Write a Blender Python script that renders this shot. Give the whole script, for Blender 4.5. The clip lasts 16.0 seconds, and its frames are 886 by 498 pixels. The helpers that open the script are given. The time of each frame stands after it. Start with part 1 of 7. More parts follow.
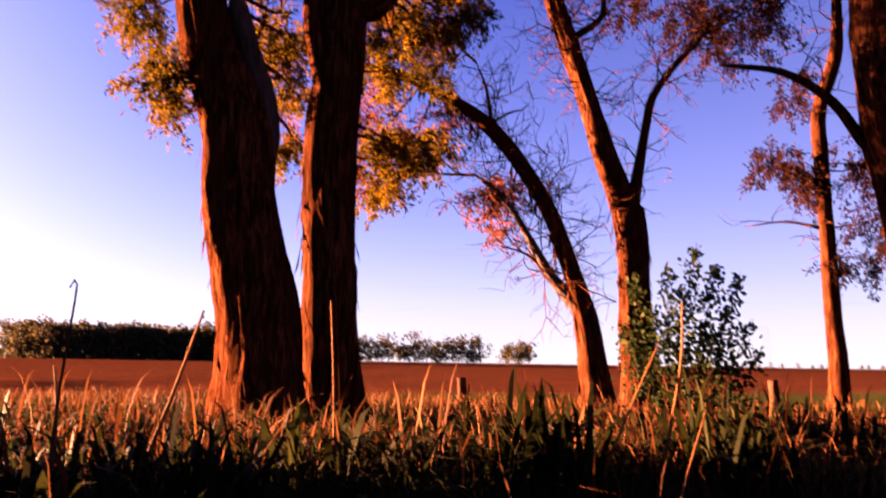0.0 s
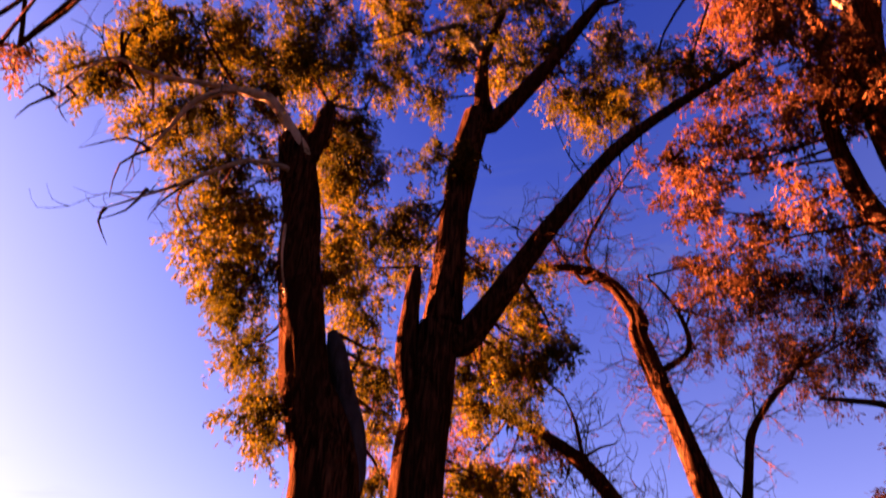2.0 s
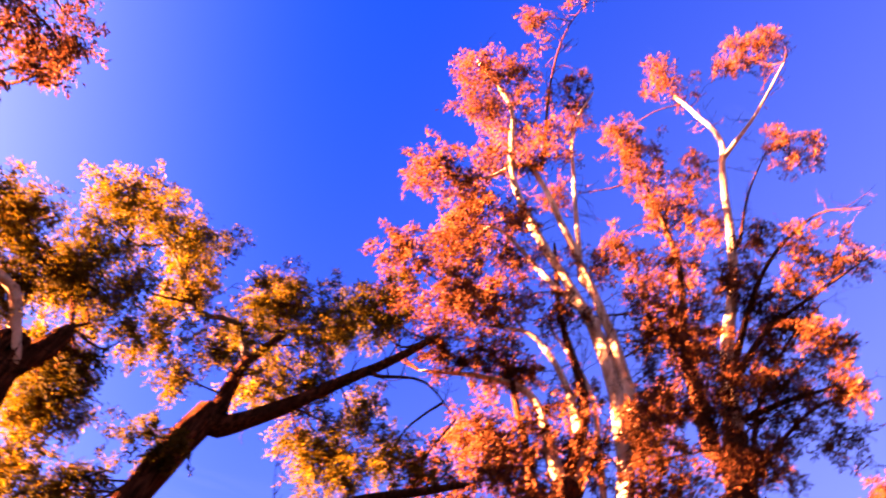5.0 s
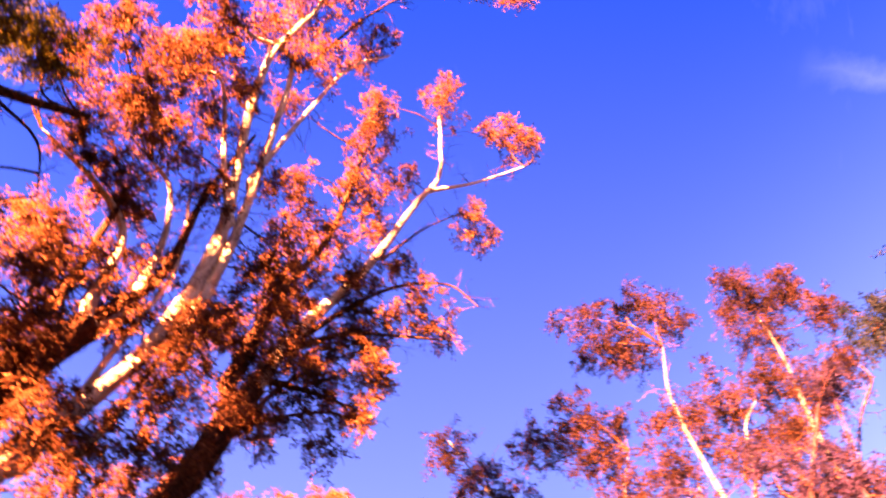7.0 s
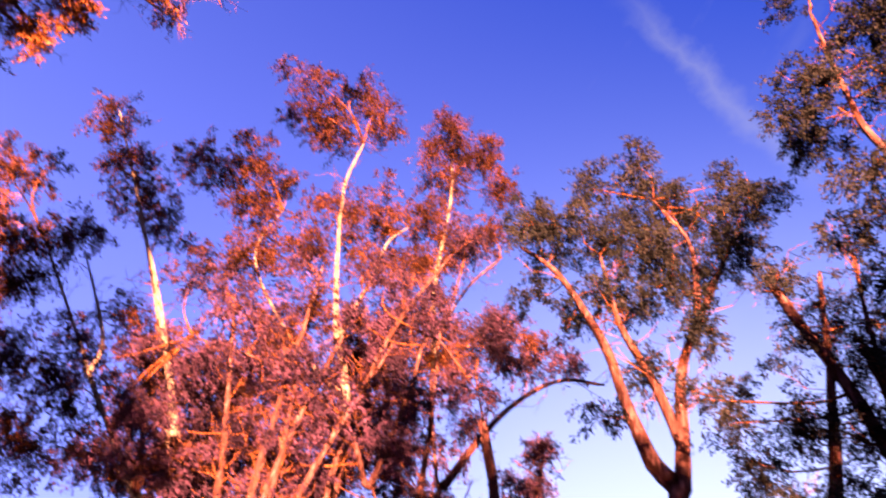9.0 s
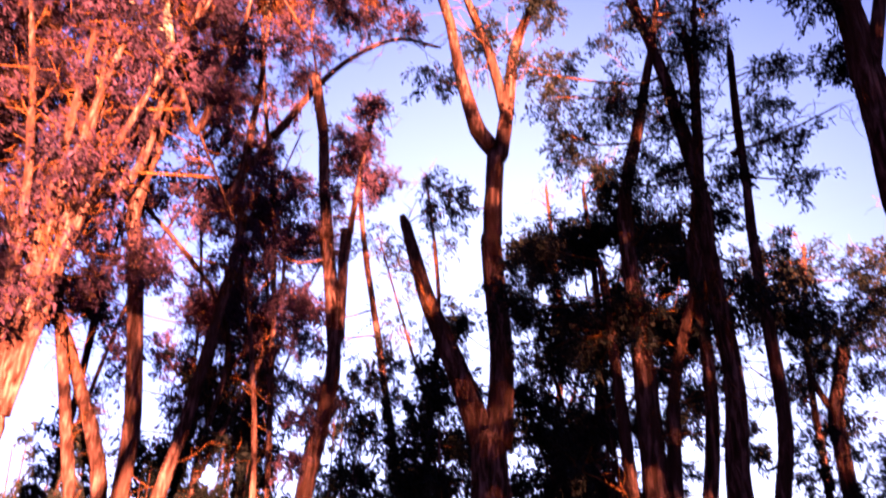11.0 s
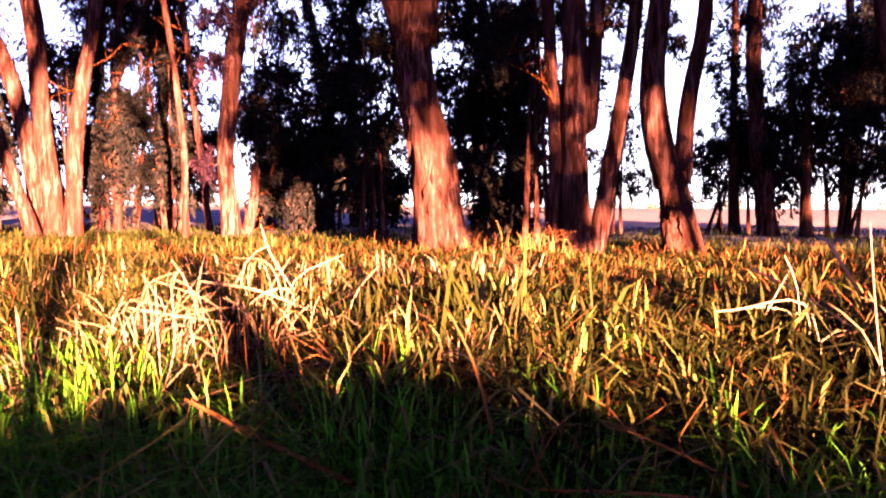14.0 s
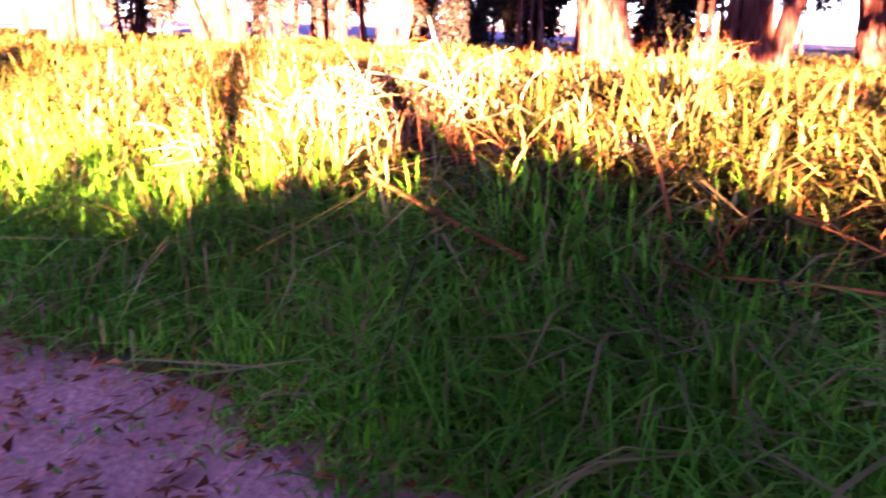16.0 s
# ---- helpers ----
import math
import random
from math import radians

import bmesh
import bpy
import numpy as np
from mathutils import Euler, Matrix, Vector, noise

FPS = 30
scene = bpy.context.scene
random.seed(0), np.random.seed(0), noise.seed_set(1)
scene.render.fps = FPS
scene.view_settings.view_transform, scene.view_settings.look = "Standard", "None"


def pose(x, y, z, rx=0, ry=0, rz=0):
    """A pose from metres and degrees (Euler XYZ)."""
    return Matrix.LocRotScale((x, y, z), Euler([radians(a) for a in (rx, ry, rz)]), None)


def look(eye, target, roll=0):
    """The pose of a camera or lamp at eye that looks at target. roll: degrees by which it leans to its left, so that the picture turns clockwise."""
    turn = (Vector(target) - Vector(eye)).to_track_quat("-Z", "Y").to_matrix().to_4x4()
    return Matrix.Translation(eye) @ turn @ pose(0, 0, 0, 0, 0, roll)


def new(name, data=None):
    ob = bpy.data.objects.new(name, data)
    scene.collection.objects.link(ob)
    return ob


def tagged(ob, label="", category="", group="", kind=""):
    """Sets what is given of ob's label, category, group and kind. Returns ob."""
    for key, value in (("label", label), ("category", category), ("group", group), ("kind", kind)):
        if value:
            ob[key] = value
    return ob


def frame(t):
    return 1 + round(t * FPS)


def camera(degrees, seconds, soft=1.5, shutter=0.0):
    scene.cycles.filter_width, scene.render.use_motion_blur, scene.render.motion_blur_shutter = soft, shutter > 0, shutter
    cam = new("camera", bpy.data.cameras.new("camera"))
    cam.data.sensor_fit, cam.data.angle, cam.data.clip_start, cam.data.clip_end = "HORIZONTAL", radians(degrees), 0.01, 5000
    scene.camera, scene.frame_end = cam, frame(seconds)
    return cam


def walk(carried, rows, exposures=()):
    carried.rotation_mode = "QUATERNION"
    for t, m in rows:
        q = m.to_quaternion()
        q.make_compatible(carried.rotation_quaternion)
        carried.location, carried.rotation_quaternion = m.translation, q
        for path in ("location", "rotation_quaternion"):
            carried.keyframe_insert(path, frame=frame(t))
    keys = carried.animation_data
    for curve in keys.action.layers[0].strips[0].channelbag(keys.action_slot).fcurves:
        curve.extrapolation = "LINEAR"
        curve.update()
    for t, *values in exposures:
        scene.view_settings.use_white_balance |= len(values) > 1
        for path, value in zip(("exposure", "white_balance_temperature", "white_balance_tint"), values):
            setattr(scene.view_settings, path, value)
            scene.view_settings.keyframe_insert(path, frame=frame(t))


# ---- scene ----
cam = camera(60.0, 16.0, soft=1.9, shutter=0.4)
walk(cam, [
    (0.0, pose(0, 0, 1.5, 98.40, -0.90, -0.04)),
    (0.5, pose(0, 0, 1.5, 102.95, -2.00, 3.15)),
    (1.0, pose(0, 0, 1.5, 108.30, -2.74, 4.72)),
    (1.5, pose(0, 0, 1.5, 115.45, -2.74, 5.15)),
    (2.0, pose(0, 0, 1.5, 122.70, -3.27, 5.91)),
    (2.5, pose(0, 0, 1.5, 128.55, -4.56, 4.59)),
    (3.0, pose(0, 0, 1.5, 133.35, -6.16, 2.16)),
    (3.5, pose(0, 0, 1.5, 138.05, -6.65, -1.51)),
    (3.7, pose(0, 0, 1.5, 140.20, -6.96, -3.88)),
    (5.8, pose(0, 0, 1.5, 155.16, -8.37, -44.56)),
    (6.0, pose(0, 0, 1.5, 155.33, -8.17, -49.51)),
    (6.5, pose(0, 0, 1.5, 154.50, -7.10, -64.27)),
    (7.0, pose(0, 0, 1.5, 153.45, -7.45, -77.34)),
    (7.5, pose(0, 0, 1.5, 150.47, -8.30, -90.28)),
    (8.0, pose(0, 0, 1.5, 146.74, -9.58, -101.33)),
    (8.5, pose(0, 0, 1.5, 143.87, -8.68, -108.75)),
    (9.0, pose(0, 0, 1.5, 140.40, -6.74, -115.61)),
    (9.5, pose(0, 0, 1.5, 136.07, -5.30, -121.08)),
    (10.0, pose(-0.02, 0.02, 1.53, 129.75, -4.35, -123.94)),
    (10.2, pose(-0.025, 0.03, 1.54, 126.95, -3.92, -124.45)),
    (12.3, pose(-0.07, 0.09, 1.625, 100.25, -1.90, -132.25)),
    (12.5, pose(-0.062, 0.082, 1.615, 98.32, -1.70, -132.16)),
    (13.0, pose(-0.031, 0.045, 1.578, 94.04, -0.70, -132.20)),
    (13.5, pose(-0.015, 0.024, 1.543, 90.83, -0.01, -132.51)),
    (14.0, pose(0, 0, 1.501, 86.83, -0.35, -132.84)),
    (14.5, pose(0.019, -0.015, 1.459, 82.66, -0.74, -132.36)),
    (15.0, pose(0.036, -0.016, 1.404, 78.18, -0.90, -131.17)),
    (15.5, pose(0.073, 0.016, 1.354, 75.05, -1.13, -127.94)),
    (16.0, pose(0.091, 0.094, 1.328, 73.69, -1.30, -121.94)),
], [(0.0, 3.5), (1.0, 3.25), (2.0, 3.5), (3.7, 4.35), (5.8, 5.25), (7.0, 5.2), (9.0, 4.55), (10.2, 4.45), (12.3, 4.8), (14.0, 5.2), (15.0, 5.85), (15.5, 6.5), (16.0, 7.15)])

# ---- world, sun ----
SUN_AZ, SUN_EL = -70.0, 4.0          # degrees clockwise from +y, above the horizon


def node(nt, kind, **kw):
    n = nt.nodes.new(kind)
    for k, v in kw.items():
        if k == "op":
            n.operation = v
        elif k == "blend":
            n.data_type, n.blend_type = "RGBA", v
        else:
            n.inputs[k].default_value = v
    return n


def math_node(nt, op, a, b=None, clamp=False):
    n = nt.nodes.new("ShaderNodeMath")
    n.operation, n.use_clamp = op, clamp
    for i, v in enumerate((a, b)):
        if v is None:
            continue
        if isinstance(v, (int, float)):
            n.inputs[i].default_value = v
        else:
            nt.links.new(v, n.inputs[i])
    return n.outputs[0]


def ramp(nt, fac, stops):
    n = nt.nodes.new("ShaderNodeValToRGB")
    e = n.color_ramp.elements
    while len(e) < len(stops):
        e.new(0.5)
    for k, (p, c) in zip(e, stops):
        k.position, k.color = p, (*c, 1) if len(c) == 3 else c
    nt.links.new(fac, n.inputs[0])
    return n.outputs[0]


def mix(nt, fac, a, b, blend="MIX"):
    n = nt.nodes.new("ShaderNodeMix")
    n.data_type, n.blend_type = "RGBA", blend
    for sock, v in ((n.inputs[0], fac), (n.inputs[6], a), (n.inputs[7], b)):
        if isinstance(v, (int, float)):
            sock.default_value = v
        elif isinstance(v, tuple):
            sock.default_value = (*v, 1)
        else:
            nt.links.new(v, sock)
    return n.outputs[2]


def tex_noise(nt, vec, scale, detail=4.0, rough=0.55, distort=0.0):
    n = node(nt, "ShaderNodeTexNoise", Scale=scale, Detail=detail, Roughness=rough, Distortion=distort)
    if vec is not None:
        nt.links.new(vec, n.inputs["Vector"])
    return n.outputs["Fac"]


def mapping(nt, vec, scale=(1, 1, 1), rot=(0, 0, 0), loc=(0, 0, 0)):
    n = nt.nodes.new("ShaderNodeMapping")
    n.inputs["Scale"].default_value, n.inputs["Rotation"].default_value, n.inputs["Location"].default_value = scale, rot, loc
    nt.links.new(vec, n.inputs["Vector"])
    return n.outputs[0]


def aim(az, el):
    a, e = radians(az), radians(el)
    return Vector((math.sin(a) * math.cos(e), math.cos(a) * math.cos(e), math.sin(e)))


def build_world():
    world = bpy.data.worlds.new("evening_sky")
    scene.world = world
    world.use_nodes = True
    nt = world.node_tree
    nt.nodes.clear()
    sky = nt.nodes.new("ShaderNodeTexSky")
    sky.sky_type, sky.sun_disc = "NISHITA", False
    sky.sun_elevation, sky.sun_rotation = radians(SUN_EL + 8), radians(SUN_AZ)
    sky.air_density, sky.dust_density, sky.ozone_density = 1.0, 1.2, 3.0
    hs = node(nt, "ShaderNodeHueSaturation", Saturation=1.35, Value=1.0, Hue=0.505)
    nt.links.new(sky.outputs[0], hs.inputs["Color"])
    tint = mix(nt, 1.0, hs.outputs[0], (0.76, 0.64, 2.25), "MULTIPLY")
    # pale haze low down, and wide round the sun
    geo = nt.nodes.new("ShaderNodeTexCoord")
    sep = nt.nodes.new("ShaderNodeSeparateXYZ")
    nt.links.new(geo.outputs["Generated"], sep.inputs[0])
    low = math_node(nt, "POWER", math_node(nt, "SUBTRACT", 1.0, math_node(nt, "MAXIMUM", sep.outputs[2], 0.0)), 2.1)
    tint = mix(nt, 1.0, tint, (0.0, 0.02, 0.15), "ADD")
    dot = nt.nodes.new("ShaderNodeVectorMath")
    dot.operation = "DOT_PRODUCT"
    nt.links.new(geo.outputs["Generated"], dot.inputs[0])
    dot.inputs[1].default_value = aim(SUN_AZ, SUN_EL)
    glow = math_node(nt, "POWER", math_node(nt, "MAXIMUM", dot.outputs["Value"], 0.0), 5.0)
    tint = mix(nt, 1.0, tint, mix(nt, low, (0.0, 0.0, 0.0), (2.9, 2.7, 2.9)), "ADD")
    rim = math_node(nt, "POWER", low, 3.2)
    tint = mix(nt, 1.0, tint, mix(nt, rim, (0.0, 0.0, 0.0), (7.0, 6.0, 6.1)), "ADD")
    bank = nt.nodes.new("ShaderNodeVectorMath")
    bank.operation = "DOT_PRODUCT"
    nt.links.new(geo.outputs["Generated"], bank.inputs[0])
    bank.inputs[1].default_value = aim(135.0, 12.0)
    veil_east = math_node(nt, "POWER", math_node(nt, "MAXIMUM", bank.outputs["Value"], 0.0), 7.0)
    tint = mix(nt, 1.0, tint, mix(nt, veil_east, (0.0, 0.0, 0.0), (5.2, 5.2, 4.4)), "ADD")
    haze = nt.nodes.new("ShaderNodeVectorMath")
    haze.operation = "DOT_PRODUCT"
    nt.links.new(geo.outputs["Generated"], haze.inputs[0])
    haze.inputs[1].default_value = aim(78.0, 18.0)
    veil_north = math_node(nt, "POWER", math_node(nt, "MAXIMUM", haze.outputs["Value"], 0.0), 2.5)
    tint = mix(nt, 1.0, tint, mix(nt, veil_north, (0.0, 0.0, 0.0), (1.0, 0.85, 0.9)), "ADD")
    tint = mix(nt, 1.0, tint, mix(nt, glow, (0.0, 0.0, 0.0), (10.5, 9.2, 9.0)), "ADD")
    # thin cirrus: streaks in a high flat layer
    zz = math_node(nt, "MAXIMUM", sep.outputs[2], 0.05)
    comb = nt.nodes.new("ShaderNodeCombineXYZ")
    nt.links.new(math_node(nt, "DIVIDE", sep.outputs[0], zz), comb.inputs[0])
    nt.links.new(math_node(nt, "DIVIDE", sep.outputs[1], zz), comb.inputs[1])
    vec = mapping(nt, comb.outputs[0], (0.45, 1.6, 1), (0, 0, radians(28)))
    streak = tex_noise(nt, vec, 1.6, 7.0, 0.62, 0.9)
    veil = tex_noise(nt, mapping(nt, comb.outputs[0], (0.35, 0.35, 1), loc=(3.1, 0.4, 0)), 1.1, 2.0)
    cover = math_node(nt, "MULTIPLY", ramp(nt, streak, [(0.56, (0, 0, 0)), (0.80, (1, 1, 1))]),
                      ramp(nt, veil, [(0.50, (0, 0, 0)), (0.66, (1, 1, 1))]))
    ends = (aim(134.0, 67.5), aim(147.5, 55.0))
    wide = nt.nodes.new("ShaderNodeVectorMath")
    wide.operation = "DOT_PRODUCT"
    nt.links.new(geo.outputs["Generated"], wide.inputs[0])
    wide.inputs[1].default_value = ends[0].cross(ends[1]).normalized()
    along = nt.nodes.new("ShaderNodeVectorMath")
    along.operation = "DOT_PRODUCT"
    nt.links.new(geo.outputs["Generated"], along.inputs[0])
    along.inputs[1].default_value = (ends[0] * 0.4 + ends[1] * 0.6).normalized()
    fray = math_node(nt, "MULTIPLY", math_node(nt, "SUBTRACT", tex_noise(nt, comb.outputs[0], 9.0, 6.0, 0.65), 0.5), 0.07)
    band = math_node(nt, "ABSOLUTE", math_node(nt, "ADD", wide.outputs["Value"], fray))
    wisp = math_node(nt, "MULTIPLY", ramp(nt, along.outputs["Value"], [(0.984, (0, 0, 0)), (0.998, (0.5, 0.5, 0.5))]),
                     ramp(nt, band, [(0.0, (1, 1, 1)), (0.022, (0, 0, 0))]))
    cover = math_node(nt, "MAXIMUM", cover, wisp)
    cover = math_node(nt, "MULTIPLY", cover, 0.5)
    colour = mix(nt, cover, tint, (3.2, 3.0, 3.4))
    bg = nt.nodes.new("ShaderNodeBackground")
    bg.inputs[1].default_value = 0.05
    nt.links.new(mix(nt, 1.0, colour, (0.19, 0.19, 0.19), "MULTIPLY"), bg.inputs[0])
    out = nt.nodes.new("ShaderNodeOutputWorld")
    nt.links.new(bg.outputs[0], out.inputs[0])


build_world()
sun = new("sun", bpy.data.lights.new("sun", "SUN"))
sun.data.energy, sun.data.angle, sun.data.color = 28.0, radians(0.6), (1.0, 0.42, 0.20)
sun.matrix_world = look(aim(SUN_AZ, SUN_EL) * 50, (0, 0, 0))


# ---- materials ----
def material(name, rough=0.8, spec=0.3):
    m = bpy.data.materials.new(name)
    m.use_nodes = True
    nt = m.node_tree
    b = nt.nodes["Principled BSDF"]
    b.inputs["Roughness"].default_value = rough
    b.inputs["Specular IOR Level"].default_value = spec
    return m, nt, b


def bump(nt, b, height, strength, dist):
    n = node(nt, "ShaderNodeBump", Strength=strength, Distance=dist)
    nt.links.new(height, n.inputs["Height"])
    nt.links.new(n.outputs[0], b.inputs["Normal"])


def place(nt):
    return nt.nodes.new("ShaderNodeNewGeometry").outputs["Position"]


def bark_material(name, dark, mid, light, streak, blotch):
    m, nt, b = material(name, 0.95, 0.0)
    p = place(nt)
    long = tex_noise(nt, mapping(nt, p, (streak, streak, 1.1)), 2.2, 8.0, 0.68, 0.6)
    big = tex_noise(nt, mapping(nt, p, (1, 1, 0.45)), blotch, 5.0, 0.6, 0.5)
    fine = tex_noise(nt, p, 60.0, 3.0)
    col = ramp(nt, long, [(0.33, dark), (0.48, mid), (0.68, light)])
    col = mix(nt, ramp(nt, big, [(0.42, (0, 0, 0)), (0.62, (0.75, 0.75, 0.75))]), col, mid)
    col = mix(nt, math_node(nt, "MULTIPLY", fine, 0.4), col, dark)
    nt.links.new(col, b.inputs["Base Color"])
    bump(nt, b, math_node(nt, "ADD", long, math_node(nt, "MULTIPLY", fine, 0.25)), 1.0, 0.06)
    return m


MAT = {}
# light tone of the ridges raised to put the sunlit rim into colour
MAT["bark"] = bark_material("rough_bark", (0.001237, 0.0005775, 0.00033), (0.02268, 0.007425, 0.003095), (0.1332, 0.04208, 0.01824), 11.0, 1.4)
# pale bark whitened further to carry sunlight its limbs do not catch
MAT["white"] = bark_material("sun_whitened_pale_bark", (0.08051, 0.03667, 0.01898), (0.3221, 0.1834, 0.1051), (0.5367, 0.3377, 0.2034), 4.0, 2.2)
MAT["pale"] = bark_material("smooth_pale_bark", (0.01053, 0.005703, 0.004387), (0.04168, 0.02895, 0.02633), (0.07898, 0.0636, 0.05927), 4.0, 2.2)
# peeling tones pushed apart, with sun highlights put into the light one
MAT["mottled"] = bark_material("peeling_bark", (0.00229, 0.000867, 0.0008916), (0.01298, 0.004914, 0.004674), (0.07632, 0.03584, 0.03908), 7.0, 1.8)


def leaf_material(name, colours, trans=0.32):
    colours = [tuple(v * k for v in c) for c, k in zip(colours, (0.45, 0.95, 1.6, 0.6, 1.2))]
    m, nt, b = material(name, 0.7, 0.015)
    g = nt.nodes.new("ShaderNodeNewGeometry")
    col = ramp(nt, g.outputs["Random Per Island"], [(i / (len(colours) - 1), c) for i, c in enumerate(colours)])
    # dark noise patches put shade between the leaves into the colour
    shade_patch = tex_noise(nt, g.outputs["Position"], 0.8, 4.0)
    col = mix(nt, ramp(nt, shade_patch, [(0.38, (0, 0, 0)), (0.62, (0.8, 0.8, 0.8))]), col, colours[0])
    nt.links.new(col, b.inputs["Base Color"])
    t = nt.nodes.new("ShaderNodeBsdfTranslucent")
    nt.links.new(col, t.inputs[0])
    mx = nt.nodes.new("ShaderNodeMixShader")
    mx.inputs[0].default_value = trans
    nt.links.new(b.outputs[0], mx.inputs[1])
    nt.links.new(t.outputs[0], mx.inputs[2])
    nt.links.new(mx.outputs[0], nt.nodes["Material Output"].inputs[0])
    return m


MAT["leaf_olive"] = leaf_material("olive_gum_leaf", [(0.02509, 0.01864, 0.0008896), (0.04266, 0.02664, 0.001068), (0.06526, 0.03107, 0.001423), (0.03262, 0.02308, 0.001068)], 0.48)
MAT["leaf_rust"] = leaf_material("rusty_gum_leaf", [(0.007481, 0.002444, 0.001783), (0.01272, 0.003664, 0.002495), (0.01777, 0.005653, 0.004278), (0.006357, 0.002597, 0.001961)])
# copper leaf, brightened over the rust one to make up for side light
MAT["leaf_copper_lit"] = leaf_material("lit_copper_gum_leaf", [(0.03672, 0.01105, 0.00347), (0.05875, 0.01619, 0.004461), (0.07834, 0.02291, 0.007436), (0.0257, 0.01185, 0.003718)], 0.36)
# shade of the stand put into leaf colour: bluish here, near-black below
MAT["leaf_shaded_blue"] = leaf_material("blue_shaded_gum_leaf", [(0.006318, 0.003128, 0.007422), (0.01105, 0.004693, 0.0106), (0.01711, 0.00665, 0.01485), (0.007898, 0.00391, 0.009543)])
MAT["leaf_shaded"] = leaf_material("shaded_gum_leaf", [(0.002545, 0.002932, 0.003762), (0.003956, 0.004112, 0.00439), (0.00635, 0.004974, 0.005656), (0.0031, 0.003822, 0.004704)])
MAT["leaf_green"] = leaf_material("shrub_leaf", [(0.007056, 0.012, 0.003528), (0.01058, 0.01695, 0.004949), (0.0148, 0.0194, 0.005635), (0.00882, 0.01411, 0.004949)])
MAT["grass"] = leaf_material("green_grass_blade", [(0.004997, 0.00724, 0.001643), (0.008053, 0.009553, 0.001972), (0.01167, 0.01189, 0.003285), (0.01666, 0.01344, 0.006568), (0.006665, 0.008788, 0.001972)], 0.3)
MAT["lush"] = leaf_material("lush_grass_blade", [(0.0197, 0.08118, 0.004813), (0.02953, 0.106, 0.005775), (0.04219, 0.1236, 0.009629), (0.06471, 0.1305, 0.01733), (0.02532, 0.09529, 0.006739)], 0.3)
MAT["sedge"] = leaf_material("sedge_blade", [(0.03927, 0.04301, 0.01205), (0.06545, 0.06144, 0.01928), (0.07854, 0.07373, 0.02651), (0.1178, 0.07987, 0.0482), (0.05235, 0.05529, 0.01686)], 0.3)
MAT["dry"] = leaf_material("dry_grass_blade", [(0.0403, 0.01364, 0.004212), (0.05909, 0.02082, 0.006847), (0.08058, 0.03409, 0.01369), (0.03223, 0.01005, 0.003159)], 0.2)
MAT["straw"] = leaf_material("bleached_straw", [(0.07667, 0.0411, 0.02676), (0.112, 0.06273, 0.0432), (0.1533, 0.09087, 0.06791), (0.08846, 0.04327, 0.02676)], 0.15)
MAT["wood_far"] = leaf_material("far_wood_leaf", [(0.01371, 0.01447, 0.006773), (0.02326, 0.02052, 0.008464), (0.03427, 0.02538, 0.01129), (0.01787, 0.01696, 0.007901)])

# the sunken track runs to the north-east; S_N is the direction across it
S_N = Vector((-0.423, 0.906, 0))


def across(x, y):
    return x * S_N.x + y * S_N.y


def smooth(a, b, v):
    t = min(max((v - a) / (b - a), 0.0), 1.0)
    return t * t * (3 - 2 * t)


def height(x, y):
    s = across(x, y)
    rise = smooth(1.3, 3.6, s) if s > 0 else smooth(1.3, 4.6, -s)
    z = rise * (0.86 + 0.06 * smooth(6.5, 9.5, -x) if s > 0 else 0.88)
    if s > 0:
        # unseen bank top, shaped to set the shadow edge on the far slope
        u = x * S_N.y - y * S_N.x
        shade_crest = 0.59 * smooth(-2.6, -5.0, u) - 0.12 * smooth(0.3, -2.2, u) - 0.19 * smooth(-5.2, -6.3, u)
        z += shade_crest * smooth(1.9, 3.2, s) * (1 - smooth(4.4, 7.0, s))
    far = max(abs(s) - 12.0, 0.0)
    d = math.hypot(x, y)
    fade = 1.0 / (1.0 + d / 60.0)
    z += fade * rise * (0.10 * noise.noise((x * 0.35, y * 0.35, 0.0)) + 0.04 * noise.noise((x * 1.3, y * 1.3, 4.0)))
    z += (1 - rise) * 0.02 * noise.noise((x * 1.7, y * 1.7, 7.0)) * fade
    return z - min(far * 0.002, 0.12)


